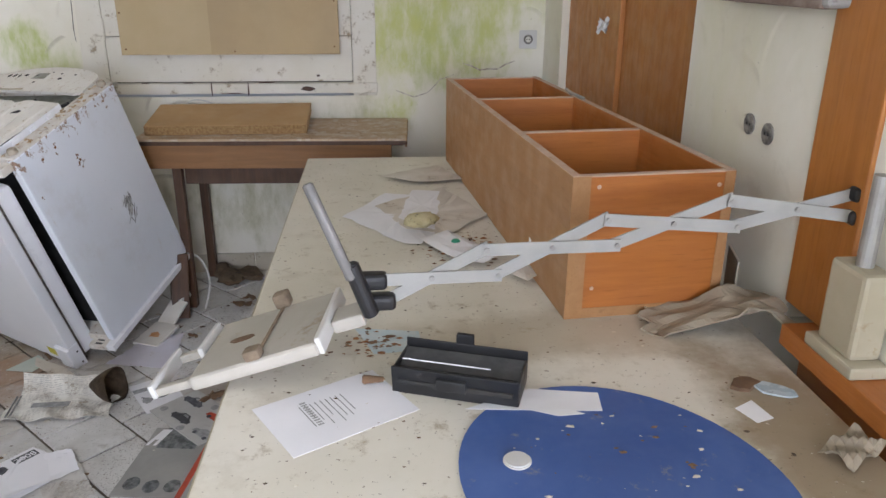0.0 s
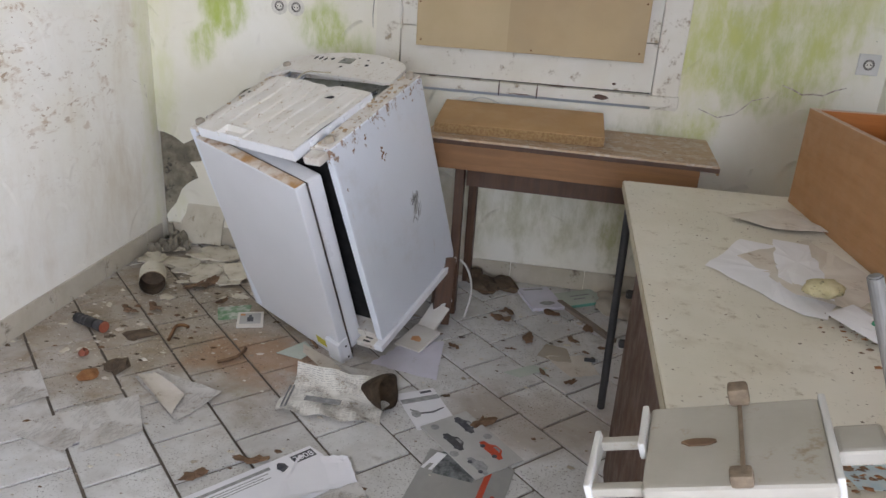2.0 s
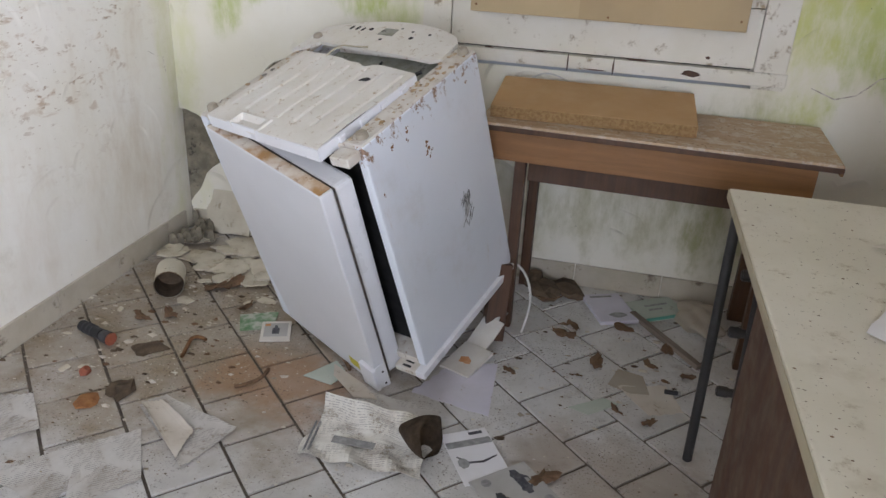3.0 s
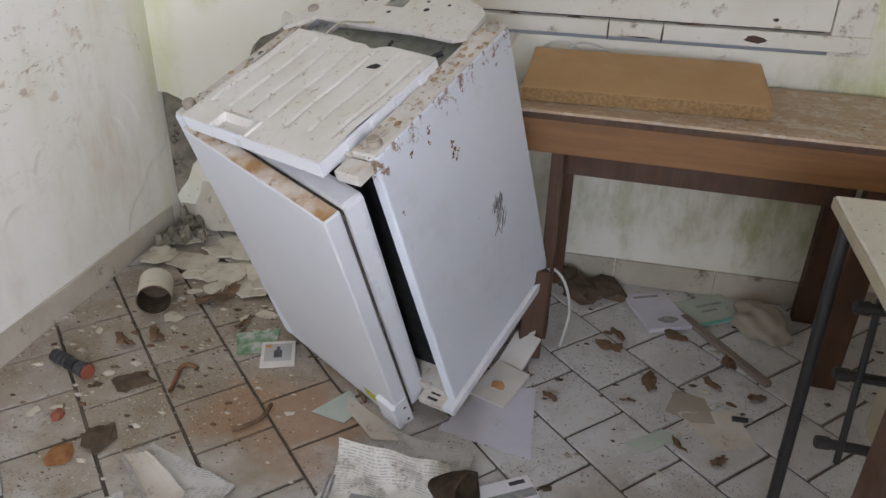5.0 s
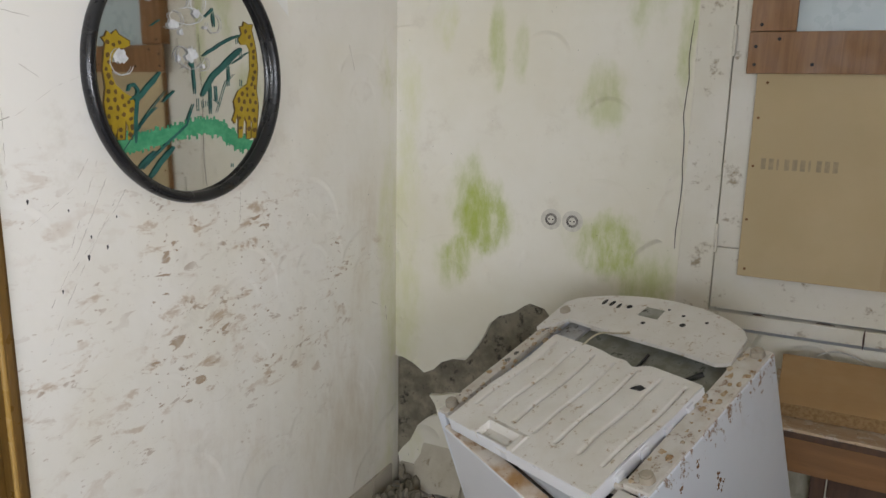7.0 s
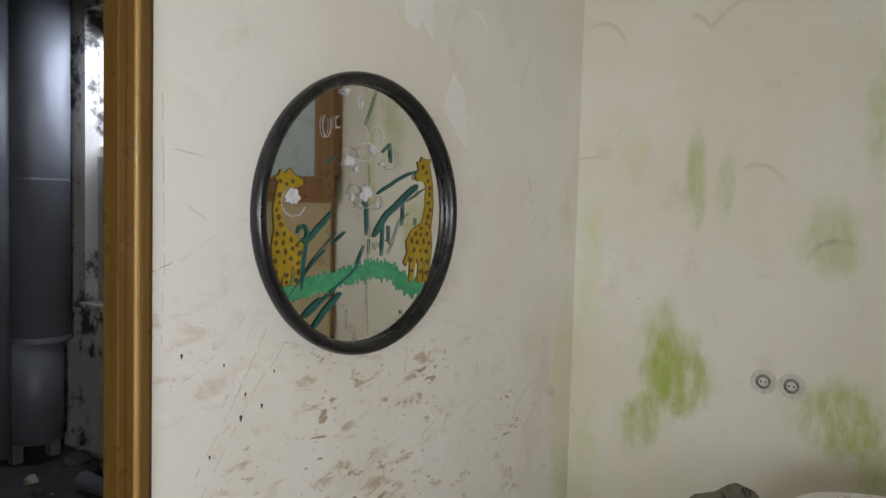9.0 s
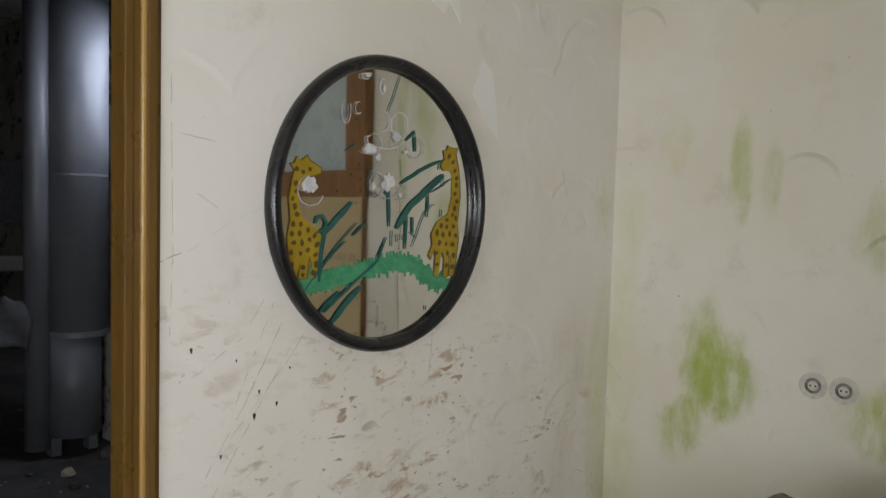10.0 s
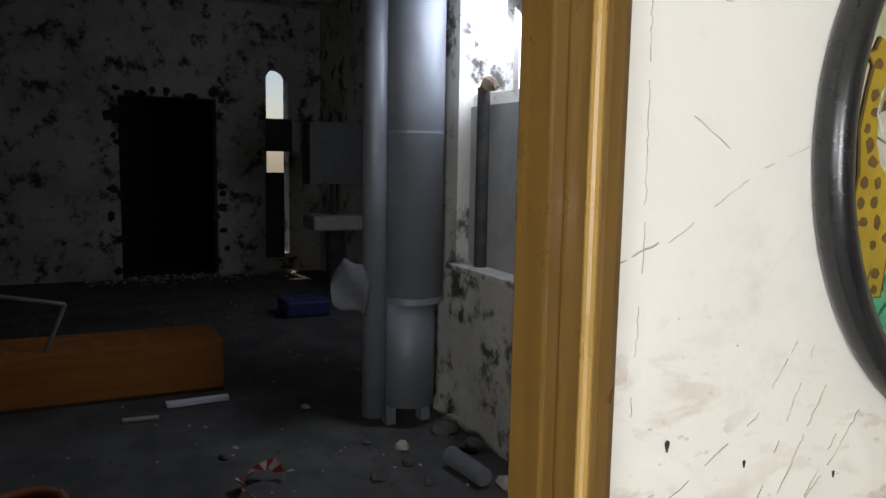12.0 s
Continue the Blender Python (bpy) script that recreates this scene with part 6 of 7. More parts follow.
def car_print(parent, x, y, length, material, seed):
    body = [(x + length * px, y + length * py) for px, py in ((-0.5, -0.10), (-0.46, 0.06), (-0.25, 0.10), (-0.10, 0.24), (0.20, 0.24), (0.36, 0.08), (0.5, 0.03), (0.5, -0.12), (0.3, -0.16), (-0.3, -0.17))]
    c = part("car_print", prism(body, 0.0041, 0.0048), material, parent)
    for dx in (-0.28, 0.30):
        part("wheel_print", prism(blob(x + dx * length, y - 0.13 * length, 0.085 * length, 0.085 * length, seed, 12, 0.05), 0.0049, 0.0055), M_INK, c)
    part("glass_print", prism([(x - 0.08 * length, y + 0.11 * length), (x - 0.04 * length, y + 0.2 * length), (x + 0.16 * length, y + 0.2 * length), (x + 0.24 * length, y + 0.1 * length)], 0.0049, 0.0055), M_GREY_INK, c)


car_print(b2, -0.085, 0.04, 0.095, M_INK, 1)
car_print(b2, -0.03, -0.04, 0.095, M_DARK_GREY, 2)
car_print(b2, 0.06, 0.035, 0.10, M_RED_INK, 3)
car_print(b2, 0.10, -0.045, 0.09, M_GREY_INK, 4)
for x, y in ((-0.12, -0.05), (0.0, 0.065), (0.02, -0.075)):
    part("ring_print", prism(blob(x, y, 0.014, 0.014, 6, 16, 0.02), 0.0041, 0.0047), M_GREY_INK, b2)
b3 = thing("magazine", prism([(-0.13, -0.165), (0.13, -0.165), (0.13, 0.165), (-0.13, 0.165)], 0, 0.004), M_GREY_PRINT2, "grey magazine with a red stripe and dark photograph", "magazine", group="brochures on the floor", m=pose(-0.905, 2.15, 0.0015, 0, 0, -8))
part("red_stripe", box((0.055, -0.165, 0.0041), (0.072, 0.12, 0.0047)), M_RED_INK, b3)
part("photo", prism([(-0.09, 0.06), (0.03, 0.06), (0.03, 0.165), (-0.09, 0.165)], 0.0041, 0.0047), M_PHOTO, b3, "dark motor photograph")
part("pale_letter", prism([(-0.128, 0.07), (-0.105, 0.155), (-0.075, 0.155), (-0.095, 0.07), (-0.105, 0.07), (-0.098, 0.10), (-0.11, 0.10), (-0.118, 0.07)], 0.0048, 0.0054), M_PAPER, b3)
for k, (x, y) in enumerate(((-0.09, -0.11), (-0.03, -0.12), (0.03, -0.115))):
    part("ring_print", prism(blob(x, y, 0.024, 0.030, k, 14, 0.1), 0.0041, 0.0047), M_PHOTO, b3)
part("red_mark", prism(blob(0.098, 0.02, 0.007, 0.007, 2), 0.0041, 0.0047), M_RED_INK, b3)

# envelope with the printed year
env = thing("letter_envelope", prism([(0, 0), (0.52, 0), (0.53, -0.06), (0.46, -0.20), (0.0, -0.20)], 0.0, 0.002), M_PAPER_CLEAN, "clean white letter with printed heading lying on the tiles", "envelope", m=pose(-1.69, 1.85, 0.006, 0, 0, 50.5))
bpy.context.view_layer.update()
part("year_box", box((0.445, -0.048, 0.0021), (0.515, -0.014, 0.0026)), M_INK, env, "black box with the year in white")
words("2008", 0.032, M_PAPER_CLEAN, "year", env, env.matrix_world @ pose(0.447, -0.043, 0.0030), "white printed year 2008")
part("crest", prism(blob(0.405, -0.04, 0.020, 0.026, 7, 12, 0.4), 0.0021, 0.0026), M_INK, env, "small dark printed crest")
part("heading", box((0.10, -0.032, 0.0021), (0.375, -0.020, 0.0025)), M_GREY_INK, env)
for k, (x0, x1) in enumerate(((0.14, 0.36), (0.2, 0.34), (0.10, 0.36))):
    part("print_line", box((x0, -0.045 - 0.010 * k, 0.0021), (x1, -0.042 - 0.010 * k, 0.0024)), M_GREY_INK, env)
bent_paper("loose_sheet", [(-1.37, 2.20), (-1.235, 2.225), (-1.18, 2.13), (-1.38, 1.95)], 0.004, M_PAPER_CLEAN, "white sheet under the letter", seed=12, lift=0.02, group=LIT)

# booklets beside the fridge
k1 = thing("booklet", box((-0.055, -0.075, 0), (0.055, 0.075, 0.012), 0.002), M_OLD_WHITE, "small booklet with an orange drawing by the fridge", "booklet", group="booklets by the fridge", m=pose(-1.185, 2.985, 0.006, 8, 0, -22))
part("orange_print", prism(blob(0.0, -0.01, 0.032, 0.022, 4, 12, 0.5), 0.0121, 0.0128), M_ORANGE_INK, k1)
thing("booklet", box((-0.04, -0.075, 0), (0.04, 0.075, 0.010), 0.002), M_OLD_WHITE, "plain white booklet leaning on the fridge", "booklet", group="booklets by the fridge", m=pose(-1.155, 3.10, 0.035, 32, 0, -25))
thing("white_box_scrap", box((-0.025, -0.03, 0), (0.025, 0.03, 0.03), 0.004), M_WHITE_PLASTIC, "small white plastic scrap by the fridge", "scrap", m=pose(-1.125, 3.19, 0.07, 25, 0, -25))
pk = thing("paper_packet", box((-0.05, -0.058, 0), (0.05, 0.058, 0.006), 0.001), M_OLD_WHITE, "white packet with grey print and an orange mark", "packet", m=pose(-1.85, 2.96, 0.004, 3, 0, 20))
part("grey_print", box((-0.04, -0.035, 0.0061), (0.04, 0.045, 0.0067)), M_GREY_PRINT, pk)
part("bottle_print", prism([(-0.012, -0.02), (0.012, -0.02), (0.012, 0.012), (0.005, 0.018), (0.005, 0.03), (-0.005, 0.03), (-0.005, 0.018), (-0.012, 0.012)], 0.0068, 0.0073), M_INK, pk)
part("orange_print", box((-0.038, 0.028, 0.0068), (-0.02, 0.042, 0.0073)), M_ORANGE_INK, pk)
flat("green_packet", [(-2.02, 3.03), (-1.90, 3.09), (-1.87, 2.98), (-1.97, 2.93)], 0.002, M_GREEN_PRINT, "crumpled green and white wrapper on the floor", "wrapper", 0.003)
bk = thing("paperback_book", box((-0.075, -0.105, 0), (0.075, 0.105, 0.014), 0.002), M_LILAC, "pale lilac paperback book on the tiles", "book", m=pose(-0.745, 3.50, 0.002, 0, 0, 24))
part("title_bar", box((-0.05, 0.075, 0.0141), (0.04, 0.088, 0.0146)), M_GREY_INK, bk)
part("cover_print", prism(blob(0.01, -0.06, 0.04, 0.022, 9, 14, 0.3), 0.0141, 0.0146), M_GREY_INK, bk)
fo = thing("document_folder", box((-0.10, -0.075, 0), (0.10, 0.075, 0.008), 0.002), M_PALE_GREEN_CARD, "pale green folder with a darker green edge", "folder", m=pose(-0.57, 3.56, 0.002, 0, 0, 33))
part("green_edge", tube((-0.095, -0.072, 0.010), (0.10, -0.072, 0.010), 0.006, sides=8), M_GREEN_PLASTIC2, fo, "green plastic edge")
text_lines(fo, (-0.62, 3.565), 33, 2, 0.03, 0.012, [0.10, 0.06], 0.0103, M_GREY_INK)
thing("wooden_stick", box((-0.19, -0.012, 0), (0.19, 0.012, 0.018), 0.002), M_GREY_WOOD, "grey-brown wooden stick lying on the tiles", "stick", m=pose(-0.55, 3.335, 0.002, 0, 0, -54))
bat = empty("battery", pose(-0.53, 3.008, 0.0085, 0, 90, 3), "small dark battery lying on the tiles", "battery")
part("cell", tube((0, 0, -0.025), (0, 0, 0.016), 0.0075, bevel=0.001), M_BLACK_PLASTIC, bat)
part("band", tube((0, 0, 0.016), (0, 0, 0.025), 0.0075, bevel=0.001), M_STEEL, bat)
bag = bmesh.new()
bmesh.ops.create_icosphere(bag, subdivisions=4, radius=1.0)
for v in bag.verts:
    v.co = Vector((0.075 * v.co.x, 0.11 * v.co.y, 0.05 * max(v.co.z, -0.4))) * (1 + 0.35 * noise.noise(v.co * 1.7)) + Vector((0, 0, 0.022))
thing("paper_bag", bag, M_GREY_CARD, "crumpled grey-beige paper bag under the table", "bag", smooth=True, m=pose(-0.42, 3.50, 0.0, 0, 0, 20))

# tin, torch, hook and rubble on the dirty side
can = empty("metal_tin", pose(-2.345, 3.115, 0.055, 90, 0, 28), "cream enamel tin lying on its side, dark inside", "tin")
shell = bmesh.new()
bmesh.ops.create_cone(shell, cap_ends=False, segments=32, radius1=0.053, radius2=0.053, depth=0.12)
# Lining and inner disc are dark brown.
lining = bmesh.new()
bmesh.ops.create_cone(lining, cap_ends=False, segments=32, radius1=0.0505, radius2=0.0505, depth=0.115, matrix=Matrix.Translation((0, 0, 0.0025)))
part("lining", lining, M_EARTH, can, "dark brown lining", True)
part("shell", shell, M_TIN, can, "cream enamelled wall with rust", True)
part("rim", tube((0, 0, 0.056), (0, 0, 0.0605), 0.0535, sides=32, caps=False), M_RUSTY, can)
part("base", tube((0, 0, -0.06), (0, 0, -0.055), 0.0525, sides=32), M_TIN, can)
part("inside", tube((0, 0, -0.045), (0, 0, -0.043), 0.0503, sides=32), M_EARTH, can, "dark brown disc inside")
torch = empty("torch", pose(-2.395, 2.75, 0.021, 0, 90, -18), "black plastic torch with a red-brown end", "torch")
part("barrel", tube((0, 0, -0.075), (0, 0, 0.035), 0.019, bevel=0.004), M_BLACK_PLASTIC, torch)
part("head", tube((0, 0, 0.035), (0, 0, 0.075), 0.020, 0.023, bevel=0.003), M_DARK_GREY, torch)
part("lens_ring", tube((0, 0, 0.075), (0, 0, 0.081), 0.022, bevel=0.002), M_RED_BROWN, torch, "red-brown lens ring")
for z in (-0.05, -0.03, -0.01):
    part("grip_ring", tube((0, 0, z), (0, 0, z + 0.006), 0.0205, sides=20), M_DARK_GREY, torch)
cable([(-2.064, 2.724, 0.008), (-2.085, 2.80, 0.008), (-2.095, 2.835, 0.008), (-2.07, 2.85, 0.008), (-2.045, 2.837, 0.008)], 0.0065, M_RUSTY, "rusty_hook", None, "bent rusty iron hook on the tiles", "hook")
cable([(-1.83, 2.63, 0.006), (-1.79, 2.65, 0.010), (-1.765, 2.70, 0.012), (-1.775, 2.745, 0.006)], 0.006, M_LEAF, "bark_curl", None, "curved strip of brown bark on the tiles", "bark")
cable([(-1.62, 2.93, 0.004), (-1.56, 2.86, 0.012), (-1.53, 2.82, 0.008)], 0.006, M_LEAF, "twig", None, "short brown twig beside the fridge", "twig")
flat("clear_scrap", [(-1.66, 2.75), (-1.59, 2.86), (-1.53, 2.80), (-1.56, 2.73)], 0.002, M_PALE_GREEN_CARD, "pale green plastic scrap by the fridge door", "scrap", 0.002)
flat("clear_scrap", [(-0.84, 2.84), (-0.74, 2.92), (-0.69, 2.90), (-0.78, 2.82)], 0.002, M_PALE_GREEN_CARD, "pale green plastic scrap on the tiles", "scrap", 0.002)
flat("clear_scrap", [(-0.73, 3.00), (-0.70, 3.10), (-0.62, 3.08), (-0.60, 2.98), (-0.66, 2.97)], 0.002, M_GREY_CARD, "grey scrap on the tiles", "scrap", 0.002)
flat("clear_scrap", [(-0.80, 2.06), (-0.62, 2.16), (-0.56, 2.06), (-0.70, 1.97)], 0.002, M_FILM_BLUE, "clear plastic scrap under the desk edge", "scrap", 0.003)
flat("yellowed_scrap", [(-1.59, 2.84), (-1.46, 2.76), (-1.40, 2.70), (-1.47, 2.69), (-1.57, 2.78)], 0.003, M_OLD_PAPER, "yellowed card under the fridge door", "scrap", 0.002)

def chunk(name, x, y, r, h, material, label, category, seed, z=0.0, group="", flatness=0.35):
    rr = random.Random(seed)
    bm = bmesh.new()
    bmesh.ops.create_icosphere(bm, subdivisions=2, radius=1.0)
    for v in bm.verts:
        k = 1 + 0.5 * noise.noise(v.co * 1.6 + Vector((seed * 3.1, 0, 0)))
        v.co = Vector((v.co.x * r * k, v.co.y * r * k * 0.75, max(v.co.z, -flatness) * h * k + h * flatness))
    return thing(name, bm, material, label, category, group=group, m=pose(x, y, z, 0, 0, rr.uniform(0, 360)))


# slabs of fallen plaster in the corner
rr = random.Random(64)
for k in range(34):
    x, y = rr.uniform(-2.52, -1.92), rr.uniform(3.24, 3.62)
    if y < 3.24 + 0.30 * max(0.0, (x + 2.25) * -1.2) or (x > -2.1 and y > 3.52):
        y = rr.uniform(3.38, 3.52)
    r = rr.uniform(0.035, 0.10)
    out = ragged(blob(0, 0, r * 1.2, r * 0.85, 100 + k, 7, 0.45) + blob(0, 0, r * 1.2, r * 0.85, 100 + k, 7, 0.45)[:1], 0.018, 0.004, 200 + k)[:-1]
    thing("plaster_slab", prism(out, 0, rr.uniform(0.005, 0.010)), M_SLAB, "broken slab of cream plaster fallen in the corner", "plaster", group="fallen plaster",
          m=pose(x, y, 0.002 + 0.0035 * (k % 6), rr.uniform(-3, 6), rr.uniform(-4, 4), rr.uniform(0, 360)))
thing("wall_slab", prism(ragged([(-0.10, 0.0), (0.10, 0.0), (0.12, 0.16), (0.07, 0.28), (0.02, 0.33), (-0.05, 0.22), (-0.10, 0.10), (-0.10, 0.0)], 0.04, 0.006, 31)[:-1], 0, 0.015), M_SLAB,
      "large flake of cream plaster leaning in the corner", "plaster", m=pose(-2.40, 3.655, 0.005, 78, 0, 0))
for k in range(16):
    rr = random.Random(300 + k)
    chunk("rubble_piece", -2.55 + rr.uniform(0, 0.12), 3.45 + rr.uniform(0, 0.2), rr.uniform(0.015, 0.04), rr.uniform(0.02, 0.05), M_BRICK, "crumbled dark masonry lump in the corner", "rubble", k, rr.uniform(0, 0.04), "rubble in the corner")
for k, (x, y, r) in enumerate([(-1.98, 3.15, 0.045), (-1.93, 3.20, 0.03), (-2.03, 3.11, 0.03), (-2.26, 3.06, 0.05), (-2.32, 2.59, 0.022), (-2.37, 2.56, 0.025), (-2.43, 2.93, 0.02), (-1.89, 3.26, 0.04), (-2.27, 3.22, 0.03), (-2.10, 3.24, 0.025)]):
    thing("plaster_flake", prism(blob(0, 0, r, r * 0.65, 500 + k, 11, 0.45), 0, 0.004), M_SLAB, "flake of cream paint on the floor", "plaster", group="plaster flakes", m=pose(x, y, 0.002, 2, 3, 50 * k))
chunk("red_crumb", -2.30, 2.565, 0.022, 0.012, M_RED_BROWN, "small red crumb of brick", "rubble", 71)
chunk("dirt_lump", -2.19, 2.745, 0.055, 0.007, M_EARTH, "dark brown dirt clump on the tiles", "dirt", 72)
chunk("dirt_lump", -2.14, 2.52, 0.055, 0.012, M_EARTH, "dark charred lump on the tiles", "dirt", 73)
chunk("dirt_lump", -2.20, 2.44, 0.04, 0.008, M_ORANGE_BARK, "orange-brown scrap of bark", "dirt", 74)
chunk("dirt_lump", -1.00, 3.55, 0.07, 0.04, M_EARTH, "dark leaf litter by the skirting", "dirt", 75)
chunk("dirt_lump", -0.92, 3.60, 0.08, 0.03, M_EARTH, "dark leaf litter by the skirting", "dirt", 76)
chunk("dirt_lump", -1.05, 3.62, 0.05, 0.05, M_EARTH, "dark leaf litter by the skirting", "dirt", 77)


def leaf(x, y, r, seed, z=0.003):
    rr = random.Random(seed)
    w = rr.uniform(0.35, 0.65)
    out = [(r * 1.25 * math.cos(a) * rr.uniform(0.55, 1.0), r * w * math.sin(a) * rr.uniform(0.5, 1.1) + 0.25 * r * math.cos(a) ** 2) for a in [i * math.tau / 20 for i in range(20)]]
    bm = bmesh.new()
    c = bm.verts.new((0, 0, r * 0.25))
    ring = [bm.verts.new((px, py, rr.uniform(0, r * 0.22) + 0.3 * abs(px) * w)) for px, py in out]
    for i in range(20):
        bm.faces.new((c, ring[i], ring[(i + 1) % 20]))
    bmesh.ops.recalc_face_normals(bm, faces=bm.faces)
    bmesh.ops.solidify(bm, geom=bm.faces[:], thickness=0.0008)
    thing("dead_leaf", bm, M_LEAF, "curled dead brown leaf on the tiles", "leaf", group="dead leaves", m=pose(x, y, z, 0, 0, rr.uniform(0, 360)))


for k, (x, y, r) in enumerate([(-0.89, 3.26, 0.05), (-0.773, 3.112, 0.05), (-0.697, 3.368, 0.045), (-0.70, 2.862, 0.03), (-0.972, 3.60, 0.06), (-0.541, 3.261, 0.04), (-0.83, 3.02, 0.02), (-0.877, 2.50, 0.05), (-0.86, 3.33, 0.035),
                               (-1.04, 2.98, 0.03), (-0.60, 2.83, 0.03), (-0.98, 3.50, 0.05), (-2.20, 3.18, 0.05), (-2.33, 2.90, 0.05), (-2.02, 3.08, 0.04), (-1.50, 2.14, 0.05), (-1.62, 2.05, 0.04), (-1.13, 3.05, 0.03),
                               (-2.15, 3.22, 0.06), (-2.25, 2.95, 0.04), (-0.60, 3.15, 0.035), (-0.48, 3.12, 0.03)]):
    leaf(x, y, r, 900 + k)


def crumbs(name, count, place, sizes, materials, label, category, seed):
    """Many tiny chips lying about: stuff, one mesh for each colour."""
    rr = random.Random(seed)
    for mi, material in enumerate(materials):
        verts, faces = [], []
        for _ in range(count // len(materials)):
            x, y, z = place(rr)
            r, a = rr.uniform(*sizes) * rr.uniform(0.4, 1.0), rr.uniform(0, math.tau)
            n, b = rr.choice((4, 5, 6)), len(verts)
            for i in range(n):
                t, k = a + i * math.tau / n, rr.uniform(0.5, 1.2)
                verts.append((x + r * k * math.cos(t), y + 0.65 * r * k * math.sin(t), z + 0.0004))
            verts.append((x, y, z + r * rr.uniform(0.15, 0.5)))
            faces += [(b + i, b + (i + 1) % n, b + n) for i in range(n)]
        me = bpy.data.meshes.new(name)
        me.from_pydata(verts, [], faces)
        me.materials.append(material)
        tagged(new(name, me), label, category, kind="stuff")


def floor_place(rr):
    x, y = rr.uniform(-2.58, 0.4), rr.uniform(1.6, 3.66)
    if rr.random() < 0.5:
        x, y = rr.gauss(-2.15, 0.25), rr.gauss(2.95, 0.35)
    elif rr.random() < 0.3:
        x, y = rr.gauss(-0.85, 0.3), rr.gauss(3.2, 0.3)
    return min(max(x, -2.58), 0.4), min(max(y, 1.4), 3.66), 0.0


crumbs("floor_crumbs", 7000, floor_place, (0.0015, 0.006), (M_SLAB, M_EARTH, M_LEAF, M_GREY_CARD, M_SLAB), "scattered crumbs of plaster, leaves and dirt on the floor", "debris", 21)
crumbs("floor_flakes", 500, floor_place, (0.008, 0.022), (M_SLAB, M_LEAF, M_EARTH, M_GREY_CARD, M_OLD_PAPER), "larger flakes of plaster, leaf and paper on the floor", "debris", 29)
crumbs("desk_crumbs", 1500, lambda r: (r.uniform(-0.52, 0.37), r.uniform(0.75, 2.75), DZ), (0.001, 0.0055), (M_SLAB, M_GREY_CARD, M_LEAF, M_EARTH), "dust and crumbs scattered over the desk", "debris", 22)
crumbs("mat_crumbs", 60, lambda r: (r.uniform(-0.12, 0.17), r.uniform(0.86, 1.15), DZ + 0.0022), (0.002, 0.009), (M_SLAB, M_LEAF), "crumbs lying on the blue mat", "debris", 23)
crumbs("table_crumbs", 700, lambda r: (r.uniform(-1.2, -0.19), r.uniform(3.19, 3.62), 0.7462), (0.002, 0.006), (M_SLAB, M_LEAF), "grit scattered over the table", "debris", 24)
crumbs("board_crumbs", 40, lambda r: (r.uniform(-1.2, -0.62), r.uniform(3.37, 3.57), 0.7888), (0.002, 0.006), (M_SLAB, M_LEAF), "grit on the chipboard panel", "debris", 25)
crumbs("bark_crumbs", 140, lambda r: (r.gauss(-0.10, 0.05), r.gauss(1.86, 0.05), DZ + 0.002), (0.004, 0.012), (M_LEAF, M_ORANGE_BARK), "brown bark crumbs beside the papers", "debris", 26)
crumbs("bark_crumbs", 60, lambda r: (r.gauss(-0.30, 0.03), r.gauss(1.40, 0.02), DZ + 0.001), (0.004, 0.012), (M_LEAF, M_ORANGE_BARK), "brown leaf crumbs under the holder tray", "debris", 27)

# ---- side room beyond the doorway ----
# Torn sheet, cupboard and rubble also get darkened colours for the dim room.
SN, SN2, SF, STOP = 3.74, 4.75, -12.2, 3.5
wall("side_floor", [((SF - 0.2, -2.0, -0.15), (-2.70, SN2 + 0.2, -0.004))], M_DIM_FLOOR, "dusty concrete floor with rubble, darkened to look dim", "floor")
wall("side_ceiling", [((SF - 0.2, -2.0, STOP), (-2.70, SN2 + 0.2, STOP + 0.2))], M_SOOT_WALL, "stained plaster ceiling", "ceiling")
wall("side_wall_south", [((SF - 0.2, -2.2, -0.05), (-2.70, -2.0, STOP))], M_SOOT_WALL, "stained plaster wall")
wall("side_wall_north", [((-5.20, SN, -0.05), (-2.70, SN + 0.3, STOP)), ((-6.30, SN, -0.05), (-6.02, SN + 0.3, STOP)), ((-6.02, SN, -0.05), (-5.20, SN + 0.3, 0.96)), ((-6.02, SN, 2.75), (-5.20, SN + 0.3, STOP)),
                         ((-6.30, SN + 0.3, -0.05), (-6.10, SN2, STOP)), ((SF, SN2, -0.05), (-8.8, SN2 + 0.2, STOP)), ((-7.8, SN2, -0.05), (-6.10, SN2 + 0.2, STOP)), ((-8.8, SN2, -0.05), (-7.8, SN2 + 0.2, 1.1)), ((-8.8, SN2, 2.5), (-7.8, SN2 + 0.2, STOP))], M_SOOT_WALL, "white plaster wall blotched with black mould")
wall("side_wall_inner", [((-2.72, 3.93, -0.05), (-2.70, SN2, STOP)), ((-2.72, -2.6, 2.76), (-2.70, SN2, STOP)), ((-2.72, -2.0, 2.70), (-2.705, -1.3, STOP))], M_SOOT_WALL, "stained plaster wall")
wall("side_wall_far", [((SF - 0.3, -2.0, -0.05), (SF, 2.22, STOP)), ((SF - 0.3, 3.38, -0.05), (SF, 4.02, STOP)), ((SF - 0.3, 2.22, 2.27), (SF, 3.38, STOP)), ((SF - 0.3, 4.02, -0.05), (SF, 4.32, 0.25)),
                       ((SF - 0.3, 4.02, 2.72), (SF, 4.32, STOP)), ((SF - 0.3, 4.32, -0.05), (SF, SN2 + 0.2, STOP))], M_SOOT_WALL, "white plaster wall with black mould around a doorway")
arch_in = bmesh.new()
